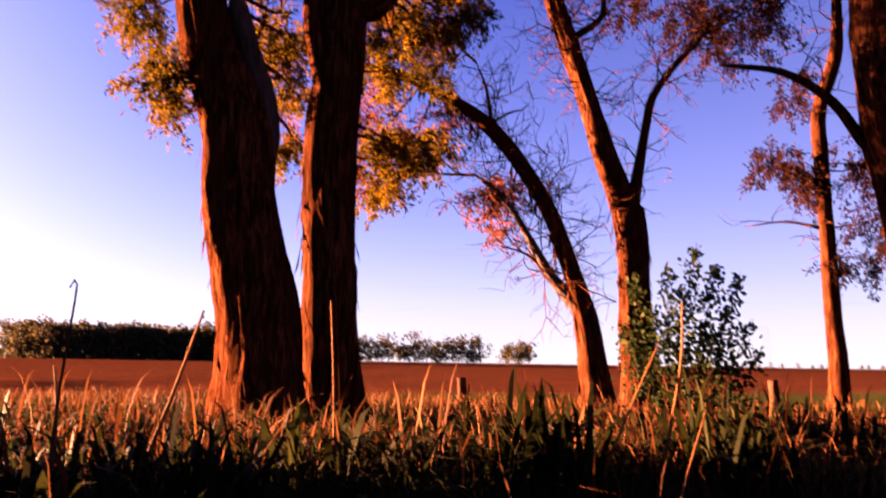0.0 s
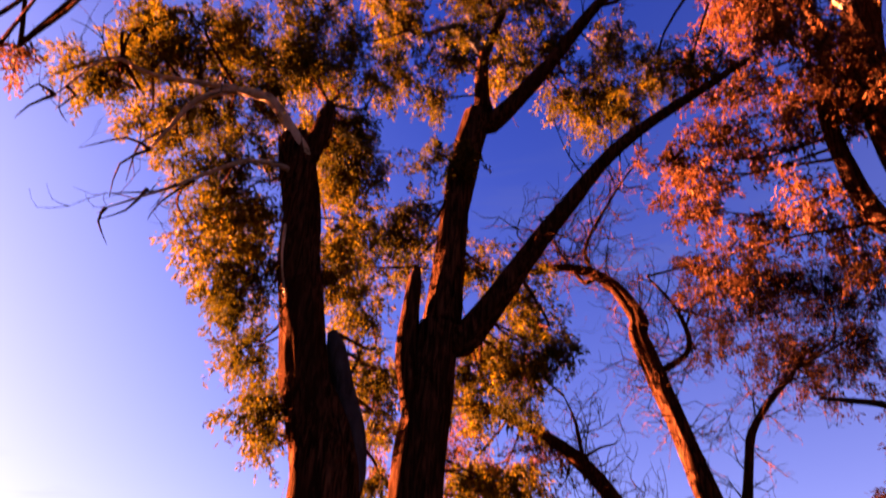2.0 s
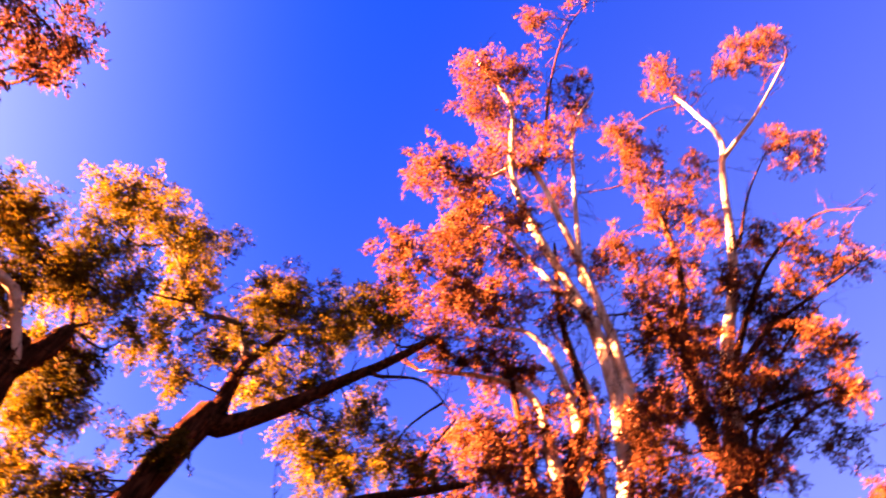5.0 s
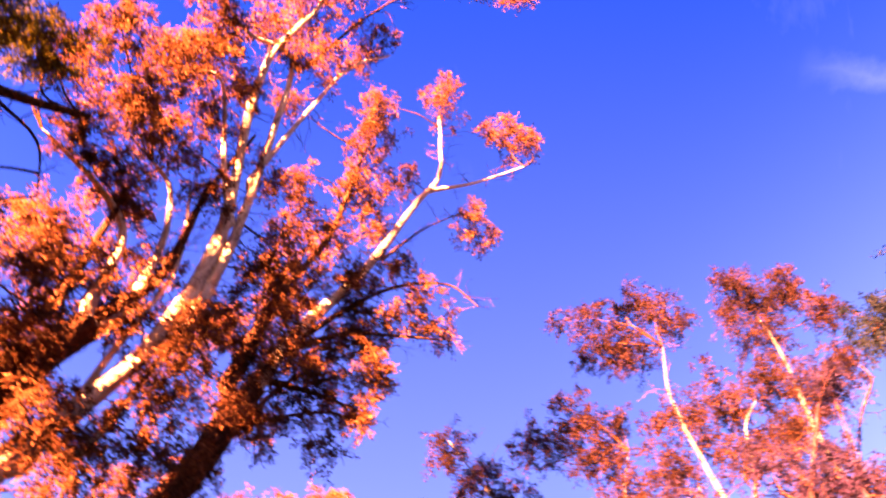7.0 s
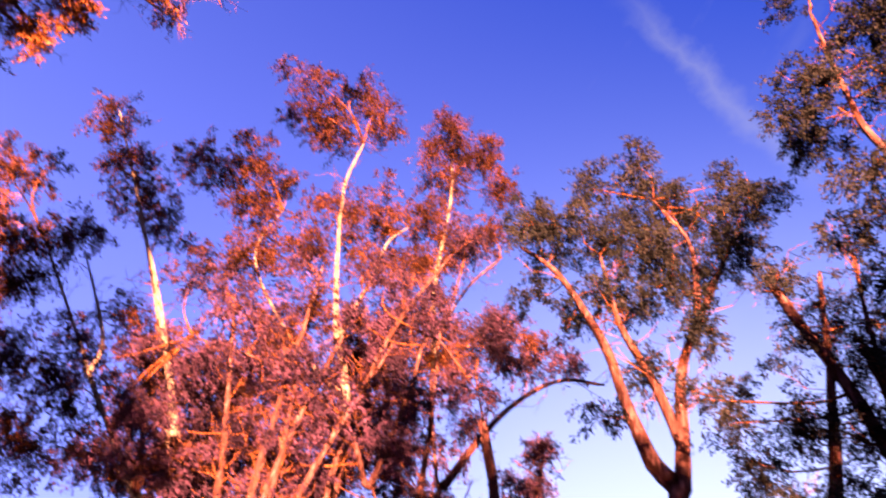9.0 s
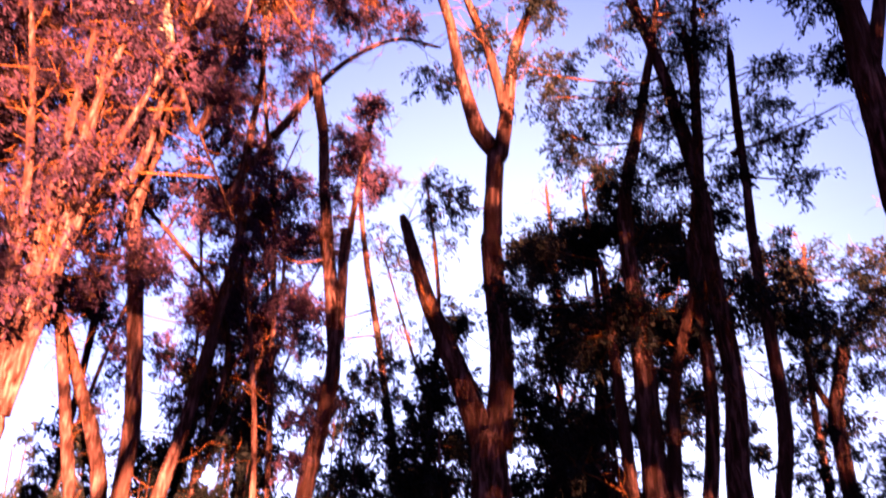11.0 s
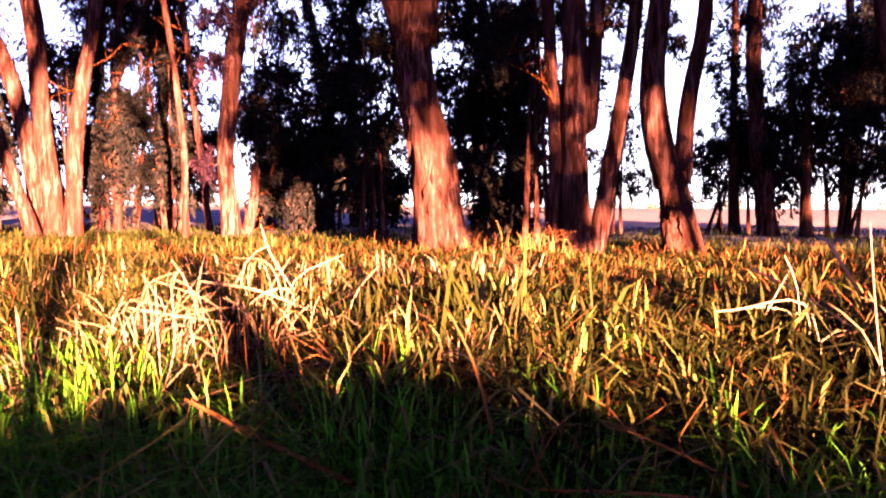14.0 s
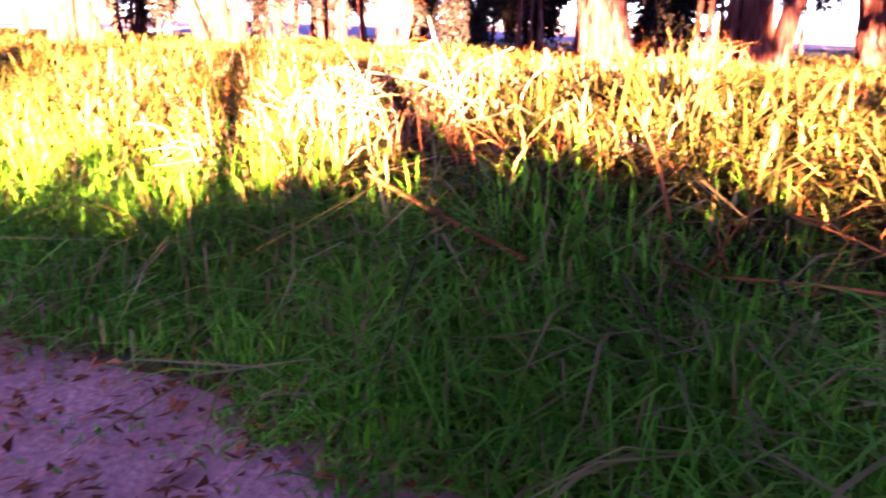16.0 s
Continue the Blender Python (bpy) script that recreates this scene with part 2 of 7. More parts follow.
def ground_material():
    m, nt, b = material("field_soil", 1.0, 0.0)
    p = place(nt)
    sep = nt.nodes.new("ShaderNodeSeparateXYZ")
    nt.links.new(p, sep.inputs[0])
    s = math_node(nt, "ADD", math_node(nt, "MULTIPLY", sep.outputs[0], S_N.x), math_node(nt, "MULTIPLY", sep.outputs[1], S_N.y))
    wob = math_node(nt, "MULTIPLY", tex_noise(nt, p, 0.5, 4.0), 1.6)
    edge = math_node(nt, "ADD", math_node(nt, "ABSOLUTE", s), wob)
    clod = tex_noise(nt, p, 5.0, 8.0, 0.7)
    broad = tex_noise(nt, p, 0.06, 5.0, 0.6)
    rows = tex_noise(nt, mapping(nt, p, (0.05, 1.4, 1), (0, 0, radians(8))), 1.2, 4.0)
    soil = ramp(nt, clod, [(0.3, (0.0144, 0.0048, 0.003)), (0.6, (0.033, 0.0114, 0.0066)), (0.8, (0.06, 0.024, 0.0144))])
    soil = mix(nt, ramp(nt, rows, [(0.4, (0, 0, 0)), (0.65, (0.3, 0.3, 0.3))]), soil, (0.096, 0.03, 0.0144))
    soil = mix(nt, ramp(nt, broad, [(0.4, (0, 0, 0)), (0.7, (0.3, 0.3, 0.3))]), soil, (0.03, 0.0102, 0.006))
    # field behind the stand: blue tree shade put into the soil colour
    blue_shade_soil = ramp(nt, clod, [(0.3, (0.045, 0.038, 0.048)), (0.6, (0.08, 0.07, 0.09)), (0.8, (0.13, 0.115, 0.14))])
    side = math_node(nt, "MULTIPLY", math_node(nt, "ADD", s, 10.0), 0.1, True)
    soil = mix(nt, side, blue_shade_soil, soil)
    turf = ramp(nt, clod, [(0.3, (0.010, 0.013, 0.005)), (0.6, (0.024, 0.028, 0.009)), (0.8, (0.05, 0.04, 0.02))])
    f = math_node(nt, "MULTIPLY", math_node(nt, "SUBTRACT", edge, 14.0), 0.5, True)
    verge = mix(nt, f, turf, soil)
    dirt = ramp(nt, clod, [(0.3, (0.035, 0.021, 0.017)), (0.6, (0.085, 0.052, 0.042)), (0.8, (0.14, 0.09, 0.075))])
    g = math_node(nt, "MULTIPLY", math_node(nt, "SUBTRACT", edge, 2.35), 2.5, True)
    nt.links.new(mix(nt, g, dirt, verge), b.inputs["Base Color"])
    bump(nt, b, clod, 0.6, 0.06)
    return m


def road_material():
    m, nt, b = material("packed_dirt", 1.0, 0.0)
    p = place(nt)
    grit = tex_noise(nt, p, 38.0, 6.0, 0.7)
    blot = tex_noise(nt, p, 1.7, 5.0, 0.6)
    col = ramp(nt, grit, [(0.3, (0.05, 0.030, 0.025)), (0.55, (0.11, 0.068, 0.056)), (0.8, (0.19, 0.13, 0.11))])
    col = mix(nt, ramp(nt, blot, [(0.4, (0, 0, 0)), (0.65, (0.6, 0.6, 0.6))]), col, (0.055, 0.031, 0.025))
    nt.links.new(col, b.inputs["Base Color"])
    bump(nt, b, grit, 0.5, 0.015)
    return m


MAT["ground"], MAT["road"] = ground_material(), road_material()
m, nt, b = material("weathered_wood", 0.95, 0.0)
col = ramp(nt, tex_noise(nt, mapping(nt, place(nt), (30, 30, 2.0)), 1.5, 5.0), [(0.35, (0.012, 0.007, 0.005)), (0.6, (0.035, 0.018, 0.012)), (0.8, (0.06, 0.035, 0.024))])
nt.links.new(col, b.inputs["Base Color"])
MAT["wood"] = m


# ---- mesh helpers ----
def mesh_object(name, verts, faces, mat, parent=None, shade=False):
    me = bpy.data.meshes.new(name)
    me.from_pydata(verts, [], faces)
    me.materials.append(MAT[mat])
    if shade:
        me.polygons.foreach_set("use_smooth", [True] * len(me.polygons))
    ob = new(name, me)
    if parent is not None:
        ob.parent = parent
        ob.matrix_parent_inverse = parent.matrix_world.inverted()
    return ob


def base_empty(name, at):
    ob = new(name)
    ob.empty_display_size = 0.2
    ob.matrix_world = Matrix.Translation(at)
    bpy.context.view_layer.update()
    return ob


def spline(pts, step):
    """Catmull-Rom through the points, sampled about every step metres."""
    p = [np.array(q, float) for q in pts]
    p = [2 * p[0] - p[1], *p, 2 * p[-1] - p[-2]]
    out = []
    for a, b_, c, d in zip(p, p[1:], p[2:], p[3:]):
        n = max(2, int(np.linalg.norm(c - b_) / step))
        for i in range(n):
            t = i / n
            out.append(0.5 * (2 * b_ + (c - a) * t + (2 * a - 5 * b_ + 4 * c - d) * t * t + (3 * b_ - a - 3 * c + d) * t ** 3))
    out.append(p[-2])
    return np.array(out)


def tube(path, radii, sides, rough=0.0, flare=0.0, seed=0.0):
    """Vertices and faces of a knobbly closed tube along a path."""
    n = len(path)
    tan = np.gradient(path, axis=0)
    tan /= np.linalg.norm(tan, axis=1)[:, None] + 1e-9
    ref = np.array([1.0, 0.0, 0.0]) if abs(tan[0][0]) < 0.8 else np.array([0.0, 1.0, 0.0])
    u = np.cross(tan[0], ref)
    u /= np.linalg.norm(u)
    verts, faces = [], []
    length = 0.0
    for i in range(n):
        u = u - tan[i] * np.dot(u, tan[i])
        u /= np.linalg.norm(u) + 1e-9
        v = np.cross(tan[i], u)
        if i:
            length += np.linalg.norm(path[i] - path[i - 1])
        for k in range(sides):
            a = 2 * math.pi * k / sides
            r = radii[i]
            if rough:
                r *= 1 + rough * noise.noise((math.cos(a) * 2.6 + seed, math.sin(a) * 2.6, length * 0.55)) \
                    + 0.45 * rough * noise.noise((math.cos(a) * 9 + seed, math.sin(a) * 9, length * 2.2)) \
                    + 0.035 * noise.noise((math.cos(a) * 17 + seed, math.sin(a) * 17, length * 3.1))
            if flare:
                r *= 1 + flare * math.exp(-length / 0.28) * (1 + 0.5 * math.sin(a * 4 + seed))
            verts.append(tuple(path[i] + (u * math.cos(a) + v * math.sin(a)) * r))
    for i in range(n - 1):
        for k in range(sides):
            k2 = (k + 1) % sides
            faces.append((i * sides + k, i * sides + k2, (i + 1) * sides + k2, (i + 1) * sides + k))
    faces.append(tuple(range(sides))[::-1])
    faces.append(tuple((n - 1) * sides + k for k in range(sides)))
    return verts, faces


def joined(chunks):
    verts, faces = [], []
    for v, f in chunks:
        o = len(verts)
        verts.extend(v)
        faces.extend(tuple(i + o for i in q) for q in f)
    return verts, faces


def leaf_mesh(name, mat, centre, direction, side, length, width, parent):
    """One mesh of many slender leaves, given as arrays: each widens from its stalk and ends in a slant tip."""
    n = len(centre)
    v = np.empty((n, 3, 3))
    v[:, 0] = centre
    v[:, 1] = centre + direction * (length * 0.62)[:, None] + side * width[:, None]
    v[:, 2] = centre + direction * length[:, None] - side * (width * 0.15)[:, None]
    me = bpy.data.meshes.new(name)
    me.vertices.add(n * 3)
    me.vertices.foreach_set("co", v.ravel())
    me.loops.add(n * 3)
    me.loops.foreach_set("vertex_index", np.arange(n * 3, dtype=np.int32))
    me.polygons.add(n)
    me.polygons.foreach_set("loop_start", np.arange(0, n * 3, 3, dtype=np.int32))
    me.update(calc_edges=True)
    me.materials.append(MAT[mat])
    ob = new(name, me)
    if parent is not None:
        ob.parent = parent
        ob.matrix_parent_inverse = parent.matrix_world.inverted()
    return ob


def unit(a):
    return a / (np.linalg.norm(a, axis=-1, keepdims=True) + 1e-9)


def crown(rng, clumps, dens, size):
    """Positions and directions of leaves on drooping strands that fill ragged clumps."""
    cs, ds = [], []
    more = []
    for x, y, z, r in clumps:
        more.append((x, y, z, r * 0.85))
        for _ in range(5):
            q = unit(rng.normal(size=3)) * r * rng.uniform(0.55, 1.25)
            more.append((x + q[0], y + q[1], z + q[2] * 0.8, r * rng.uniform(0.3, 0.6)))
    for x, y, z, r in more:
        strands = max(3, int(dens * 15 * (r / 0.5) ** 2))
        q = unit(rng.normal(size=(strands, 3))) * (rng.random((strands, 1)) ** 0.6) * r * rng.uniform(0.6, 1.25, (strands, 1))
        way = unit(q * 0.8 / max(r, 0.1) + rng.normal(size=(strands, 3)) * 0.6 + np.array([0, 0, -0.45]))
        ln = rng.uniform(0.22, 0.55, strands) * (0.55 + 0.75 * r)
        n = int(12 + 16 * min(dens, 2))
        f = rng.random((strands, n, 1))
        c = np.array([x, y, z]) + q[:, None] + way[:, None] * ln[:, None, None] * f + rng.normal(size=(strands, n, 3)) * 0.042 * (0.5 + r)
        c[:, :, 2] -= (f[:, :, 0] ** 2) * ln[:, None] * 0.4
        d = unit(way[:, None] * 0.5 + rng.normal(size=(strands, n, 3)) * 0.6 + np.array([0, 0, -0.5]))
        cs.append(c.reshape(-1, 3))
        ds.append(d.reshape(-1, 3))
    c, d = np.concatenate(cs), np.concatenate(ds)
    s = unit(np.cross(d, rng.normal(size=d.shape)))
    n = len(c)
    return c, d, s, rng.uniform(0.09, 0.19, n) * size, rng.uniform(0.026, 0.046, n) * size


tree_count = 0


def tree(name, label, leaf, dens, size, limbs, clumps, bare=0.45):
    """A tree from its limbs (part name, radius at start and end, bark, course) and leaf clumps (x, y, z, radius)."""
    global tree_count
    tree_count += 1
    rng = np.random.default_rng(tree_count)
    foot = limbs[0][4][0]
    root = base_empty(name, (foot[0], foot[1], height(foot[0], foot[1])))
    tagged(root, label, "shrub" if name == "shrub" else "tree", "undergrowth shrubs" if name == "shrub" else "gum trees")
    courses, chunks = [], []
    for i, (part_name, r0, r1, bark, pts) in enumerate(limbs):
        pts = [list(q) for q in pts]
        if i == 0:
            pts[0][2] = height(pts[0][0], pts[0][1]) - 0.12
        elif courses and name != "shrub":
            every = np.concatenate([p for p, _ in courses])
            gap = np.linalg.norm(every - np.array(pts[0]), axis=1)
            near = every[int(np.argmin(gap))]
            if 0.08 < gap.min() < 0.7:
                pts.insert(0, list(near))
        course = r0 if isinstance(r0, list) else [r0, r1]
        r0 = course[0]
        big = r0 > 0.2
        path = spline(pts, 0.10 if big else 0.16)
        k = len(path)
        wob = 0.16 * r0
        for j in range(1, k - 1):
            q = path[j]
            path[j] = q + wob * np.array(noise.noise_vector((q[0] * 0.9 + i * 7, q[1] * 0.9, q[2] * 0.9)))
        f = np.linspace(0, 1, k)
        radii = np.interp(f, np.linspace(0, 1, len(course)), course)
        if i and big is False:
            radii = radii * (1 + 0.35 * np.exp(-f * 9))
        radii[-1] *= 0.55
        v, fc = tube(path, radii, 40 if big else (12 if r0 > 0.06 else 7), 0.22 if r0 > 0.09 else 0.12, 0.38 if i == 0 else 0.0, i * 3.1 + tree_count)
        mesh_object(part_name, v, fc, bark, root, True)
        courses.append((path, radii))
    if name != "shrub" and limbs[0][3] in ("bark", "mottled") and courses[0][1][0] > 0.2:
        path, radii = courses[0]
        n = 170
        j = rng.integers(2, len(path) - 2, n)
        a = rng.uniform(0, 2 * math.pi, n)
        out = np.column_stack([np.cos(a), np.sin(a), np.zeros(n)])
        c = path[j] + out * (radii[j] * rng.uniform(0.96, 1.04, n))[:, None]
        d = unit(np.column_stack([out[:, 0] * 0.10 + rng.normal(size=n) * 0.07, out[:, 1] * 0.10 + rng.normal(size=n) * 0.07, -np.ones(n)]))
        w = unit(np.cross(d, out))
        tagged(leaf_mesh("loose_bark", limbs[0][3], c, d, w, rng.uniform(0.10, 0.42, n), rng.uniform(0.02, 0.06, n), root), kind="stuff")
    nodes = np.concatenate([p for p, _ in courses])
    # feeder branches into every clump and twigs inside it
    for x, y, z, r in clumps:
        c = np.array([x, y, z])
        dist = np.linalg.norm(nodes - c, axis=1) + 0.6 * np.maximum(nodes[:, 2] - z, 0)
        a = nodes[int(np.argmin(dist))]
        gap = np.linalg.norm(a - c)
        if gap > 0.15:
            mid = (a + c) / 2 + rng.normal(size=3) * 0.10 * gap + np.array([0, 0, -0.06 * gap])
            p = spline([a, mid, c], 0.2)
            rr = min(0.035, 0.012 + 0.008 * gap)
            chunks.append(tube(p, np.linspace(rr, 0.009, len(p)), 5))
        for _ in range(int(2 + 4 * r)):
            e = c + unit(rng.normal(size=3)) * r * rng.uniform(0.6, 1.15)
            s0 = c + rng.normal(size=3) * 0.1 * r
            p = spline([s0, (s0 + e) / 2 + rng.normal(size=3) * 0.12 * r, e], 0.5)
            chunks.append(tube(p, np.linspace(0.010, 0.003, len(p)), 3))
    # bare twigs along the thinner limbs
    def bare_twig(a, d, ln, r, depth):
        b1 = a + d * ln * 0.5 + rng.normal(size=3) * 0.07 * ln
        e = b1 + unit(d + rng.normal(size=3) * 0.45) * ln * 0.5
        p = spline([a, b1, e], 0.22)
        chunks.append(tube(p, np.linspace(r, max(0.0025, r * 0.4), len(p)), 3))
        if depth:
            for w in (b1, e):
                for _ in range(int(rng.integers(1, 3))):
                    bare_twig(w, unit(d + rng.normal(size=3) * 0.8 + np.array([0, 0, 0.15])), ln * rng.uniform(0.45, 0.75), r * 0.6, depth - 1)

    for path, radii in courses:
        if radii[-1] > 0.06 or len(path) < 6 or name == "shrub":
            continue
        for _ in range(int(len(path) * bare)):
            j = int(rng.integers(len(path) // 4, len(path)))
            bare_twig(path[j], unit(rng.normal(size=3) + np.array([0, 0, 0.5])), rng.uniform(0.3, 0.9), min(0.014, radii[j] * 0.6), 2 if bare > 0.8 else 1)
    if chunks:
        tagged(mesh_object("twig_mass", *joined(chunks), "bark", root), kind="stuff")
    if clumps:
        leaves = crown(rng, clumps, dens, size)
        tagged(leaf_mesh("crown", leaf, *leaves, root), kind="stuff")
    return root


# ---- ground, track ----
def build_ground():
    n = 120
    k = np.linspace(-1, 1, 2 * n + 1)
    line = np.sinh(k * 6.2) / np.sinh(6.2) * 3500
    verts = [(x, y, height(x, y)) for y in line for x in line]
    w = len(line)
    faces = [(j * w + i, j * w + i + 1, (j + 1) * w + i + 1, (j + 1) * w + i) for j in range(w - 1) for i in range(w - 1)]
    ob = mesh_object("ground", verts, faces, "ground", None, True)
    tagged(ob, "reddish ploughed field and grassy verge under evening sun", "ground", kind="structure")
    along = Vector((S_N.y, -S_N.x, 0))
    us = np.concatenate([np.linspace(-60, -6, 28), np.linspace(-5.7, 8, 70), np.linspace(9, 120, 60)])
    ss = np.linspace(-1.75, 1.75, 26)
    verts, faces = [], []
    for u in us:
        for q in ss:
            edge = 0.22 * noise.noise((u * 0.8, q, 3.0)) * (abs(q) / 1.75)
            x, y = along.x * u + S_N.x * (q + edge), along.y * u + S_N.y * (q + edge)
            lift = 0.018 + 0.012 * noise.noise((x * 4, y * 4, 2.0)) - 0.05 * smooth(1.45, 1.75, abs(q))
            verts.append((x, y, height(x, y) + lift))
    w = len(ss)
    for j in range(len(us) - 1):
        for i in range(w - 1):
            faces.append((j * w + i, (j + 1) * w + i, (j + 1) * w + i + 1, j * w + i + 1))
    tagged(mesh_object("road", verts, faces, "road", None, True), "packed dirt track with scattered dry leaf litter", "dirt road", kind="structure")


build_ground()


# ---- grass ----
def blades(name, mat, xy, rng, h0, h1, width, lean, label):
    """Arching grass blades of three joints, all in one mesh."""
    n = len(xy)
    z = np.array([height(x, y) for x, y in xy]) - 0.02
    root = np.column_stack([xy, z])
    hgt = rng.uniform(h0, h1, n) if np.isscalar(h0) else h0 * rng.uniform(0.55, 1.15, n)
    ang = rng.uniform(0, 2 * math.pi, n)
    out = np.column_stack([np.cos(ang), np.sin(ang), np.zeros(n)])
    side = np.column_stack([-np.sin(ang + rng.normal(size=n) * 0.5), np.cos(ang), np.zeros(n)])
    ln = np.abs(rng.normal(size=n)) * lean + 0.08
    wd = width * rng.uniform(0.6, 1.3, n)
    v = np.empty((n, 7, 3))
    for j, (f, wf) in enumerate(((0.0, 0.7), (0.45, 1.0), (0.8, 0.75))):
        c = root + out * (hgt * ln * f ** 2)[:, None] + np.array([0, 0, 1]) * (hgt * f * (1 - 0.25 * np.minimum(ln, 1.6) * f ** 2))[:, None]
        v[:, 2 * j] = c - side * (wd * wf / 2)[:, None]
        v[:, 2 * j + 1] = c + side * (wd * wf / 2)[:, None]
    v[:, 6] = root + out * (hgt * ln * 1.15)[:, None] + np.array([0, 0, 1]) * (hgt * (1 - 0.42 * np.minimum(ln, 1.6)))[:, None]
    tri = np.array([0, 1, 3, 0, 3, 2, 2, 3, 5, 2, 5, 4, 4, 5, 6])
    me = bpy.data.meshes.new(name)
    me.vertices.add(n * 7)
    me.vertices.foreach_set("co", v.ravel())
    me.loops.add(n * 15)
    me.loops.foreach_set("vertex_index", (np.arange(n)[:, None] * 7 + tri).ravel().astype(np.int32))
    me.polygons.add(n * 5)
    me.polygons.foreach_set("loop_start", np.arange(0, n * 15, 3, dtype=np.int32))
    me.update(calc_edges=True)
    me.materials.append(MAT[mat])
    return tagged(new(name, me), label, "grass", kind="stuff")


def scatter(rng, n, az0, az1, d0, d1, power=1.0, bare=1.5):
    az = np.radians(rng.uniform(az0, az1, n))
    d = d0 + (d1 - d0) * rng.random(n) ** power
    xy = np.column_stack([np.sin(az) * d, np.cos(az) * d])
    s = np.abs(xy @ np.array([S_N.x, S_N.y]))
    wob = np.array([0.3 * noise.noise((x * 1.1, y * 1.1, 9.0)) + 0.15 * noise.noise((x * 4, y * 4, 1.0)) for x, y in xy])
    thin = np.array([noise.noise((x * 2.3, y * 2.3, 5.0)) for x, y in xy])
    return xy[(s > bare + wob) & (thin + rng.random(n) * 1.1 > 0.12)]


def tall(xy, near, far):
    s = np.abs(xy @ np.array([S_N.x, S_N.y]))
    tuft = np.array([0.7 * noise.noise((x * 0.9, y * 0.9, 2.0)) + 0.5 * noise.noise((x * 2.6, y * 2.6, 3.0)) for x, y in xy])
    low = np.clip((s - 1.3) / 0.8, 0.3, 1)
    return low * (near + (far - near) * np.clip((s - 2.6) / 3.0, 0, 1)) * np.clip(1 + 0.8 * tuft, 0.35, 2.0)


rng = np.random.default_rng(11)
xy = scatter(rng, 50000, -75, 75, 1.3, 15, 1.3)
blades("grass", "grass", xy, rng, tall(xy, 0.33, 0.08), None, 0.015, 0.75, "tall green verge grass catching low sunlight")
xy = scatter(rng, 21000, -50, 60, 4.0, 14, 0.9)
blades("dry_grass", "dry", xy, rng, tall(xy, 0.34, 0.22), None, 0.010, 0.4, "tan dry grass stems along the field edge")
xy = scatter(rng, 2200, -40, 45, 2.4, 8, 1.0)
blades("weed", "grass", xy, rng, tall(xy, 0.42, 0.3), None, 0.036, 1.0, "broad-leaved green weeds in the tall verge grass")
xy = scatter(rng, 420, -34, 36, 3.2, 8, 1.0)
blades("dry_grass", "dry", xy, rng, tall(xy, 0.62, 0.5), None, 0.013, 0.3, "tall reddish dry stalks standing over the verge grass")
xy = scatter(rng, 80000, 70, 190, 1.3, 9, 1.3)
low = np.abs(xy @ np.array([S_N.x, S_N.y])) + rng.normal(size=len(xy)) * 0.25 < 2.9
blades("grass", "lush", xy[low], rng, tall(xy[low], 0.42, 0.24), None, 0.013, 0.8, "lush green grass sloping up from the dirt track")
blades("grass", "grass", xy[~low], rng, tall(xy[~low], 0.46, 0.15), None, 0.016, 0.9, "yellow-green grass at the top of the bank")
xy = scatter(rng, 2600, 90, 140, 3.4, 6.5, 1.0, 2.4)
blades("dry_grass", "straw", xy, rng, tall(xy, 0.36, 0.3), None, 0.011, 1.1, "bleached straw lying over the sunlit bank")
xy = scatter(rng, 3600, 62, 175, 1.5, 4.0, 1.0)
blades("sedge", "sedge", xy, rng, np.minimum(tall(xy, 0.5, 0.26), 0.6), None, 0.016, 0.95, "arching pale green sedge blades on the shaded slope")
xy = scatter(rng, 2600, 60, 150, 1.2, 4.5, 1.0, 1.1)
blades("grass", "lush", xy, rng, tall(xy, 0.3, 0.15), None, 0.012, 0.9, "short grass creeping onto the dirt track")
xy = scatter(rng, 30000, 80, 185, 7, 26, 1.0)
blades("grass", "grass", xy, rng, tall(xy, 0.2, 0.13), None, 0.022, 0.6, "short sunlit grass beneath the gum trees")
xy = scatter(rng, 9000, 70, 185, 2.8, 12, 1.1, 2.9)
blades("dry_grass", "dry", xy, rng, tall(xy, 0.45, 0.22), None, 0.012, 0.8, "straw-coloured dead grass among green blades")
# out-of-view grass, added to cast shade across the track
xy = scatter(rng, 9000, -180, -75, 1.5, 12, 1.0)
blades("grass", "grass", xy, rng, tall(xy, 0.34, 0.45), None, 0.05, 0.5, "unseen tall grass added on the bank to shade the slope")


def reeds(label, at_xy, radius, n, h0, h1, lean_to, seed, mat="straw"):
    """A clump of long dead stems, broken over to one side."""
    rng = np.random.default_rng(seed)
    root = base_empty("dead_reed_clump", (*at_xy, height(*at_xy)))
    tagged(root, label, "dead reeds", "dead reed clumps")
    for _ in range(n):
        x, y = at_xy[0] + rng.normal() * radius, at_xy[1] + rng.normal() * radius
        h = rng.uniform(h0, h1)
        d = np.array([lean_to[0], lean_to[1], 0]) * rng.uniform(0.1, 1.3) + rng.normal(size=3) * np.array([0.35, 0.35, 0])
        g = height(x, y)
        p0 = np.array([x, y, g - 0.03])
        p1 = p0 + np.array([0, 0, h * 0.62]) + d * h * 0.25
        p2 = p1 + d * h * rng.uniform(0.4, 0.8) + np.array([0, 0, h * rng.uniform(-0.15, 0.38)])
        p = spline([p0, p1, p2], 0.09)
        mesh_object("reed", *tube(p, np.linspace(0.0038, 0.002, len(p)), 4), mat, root)


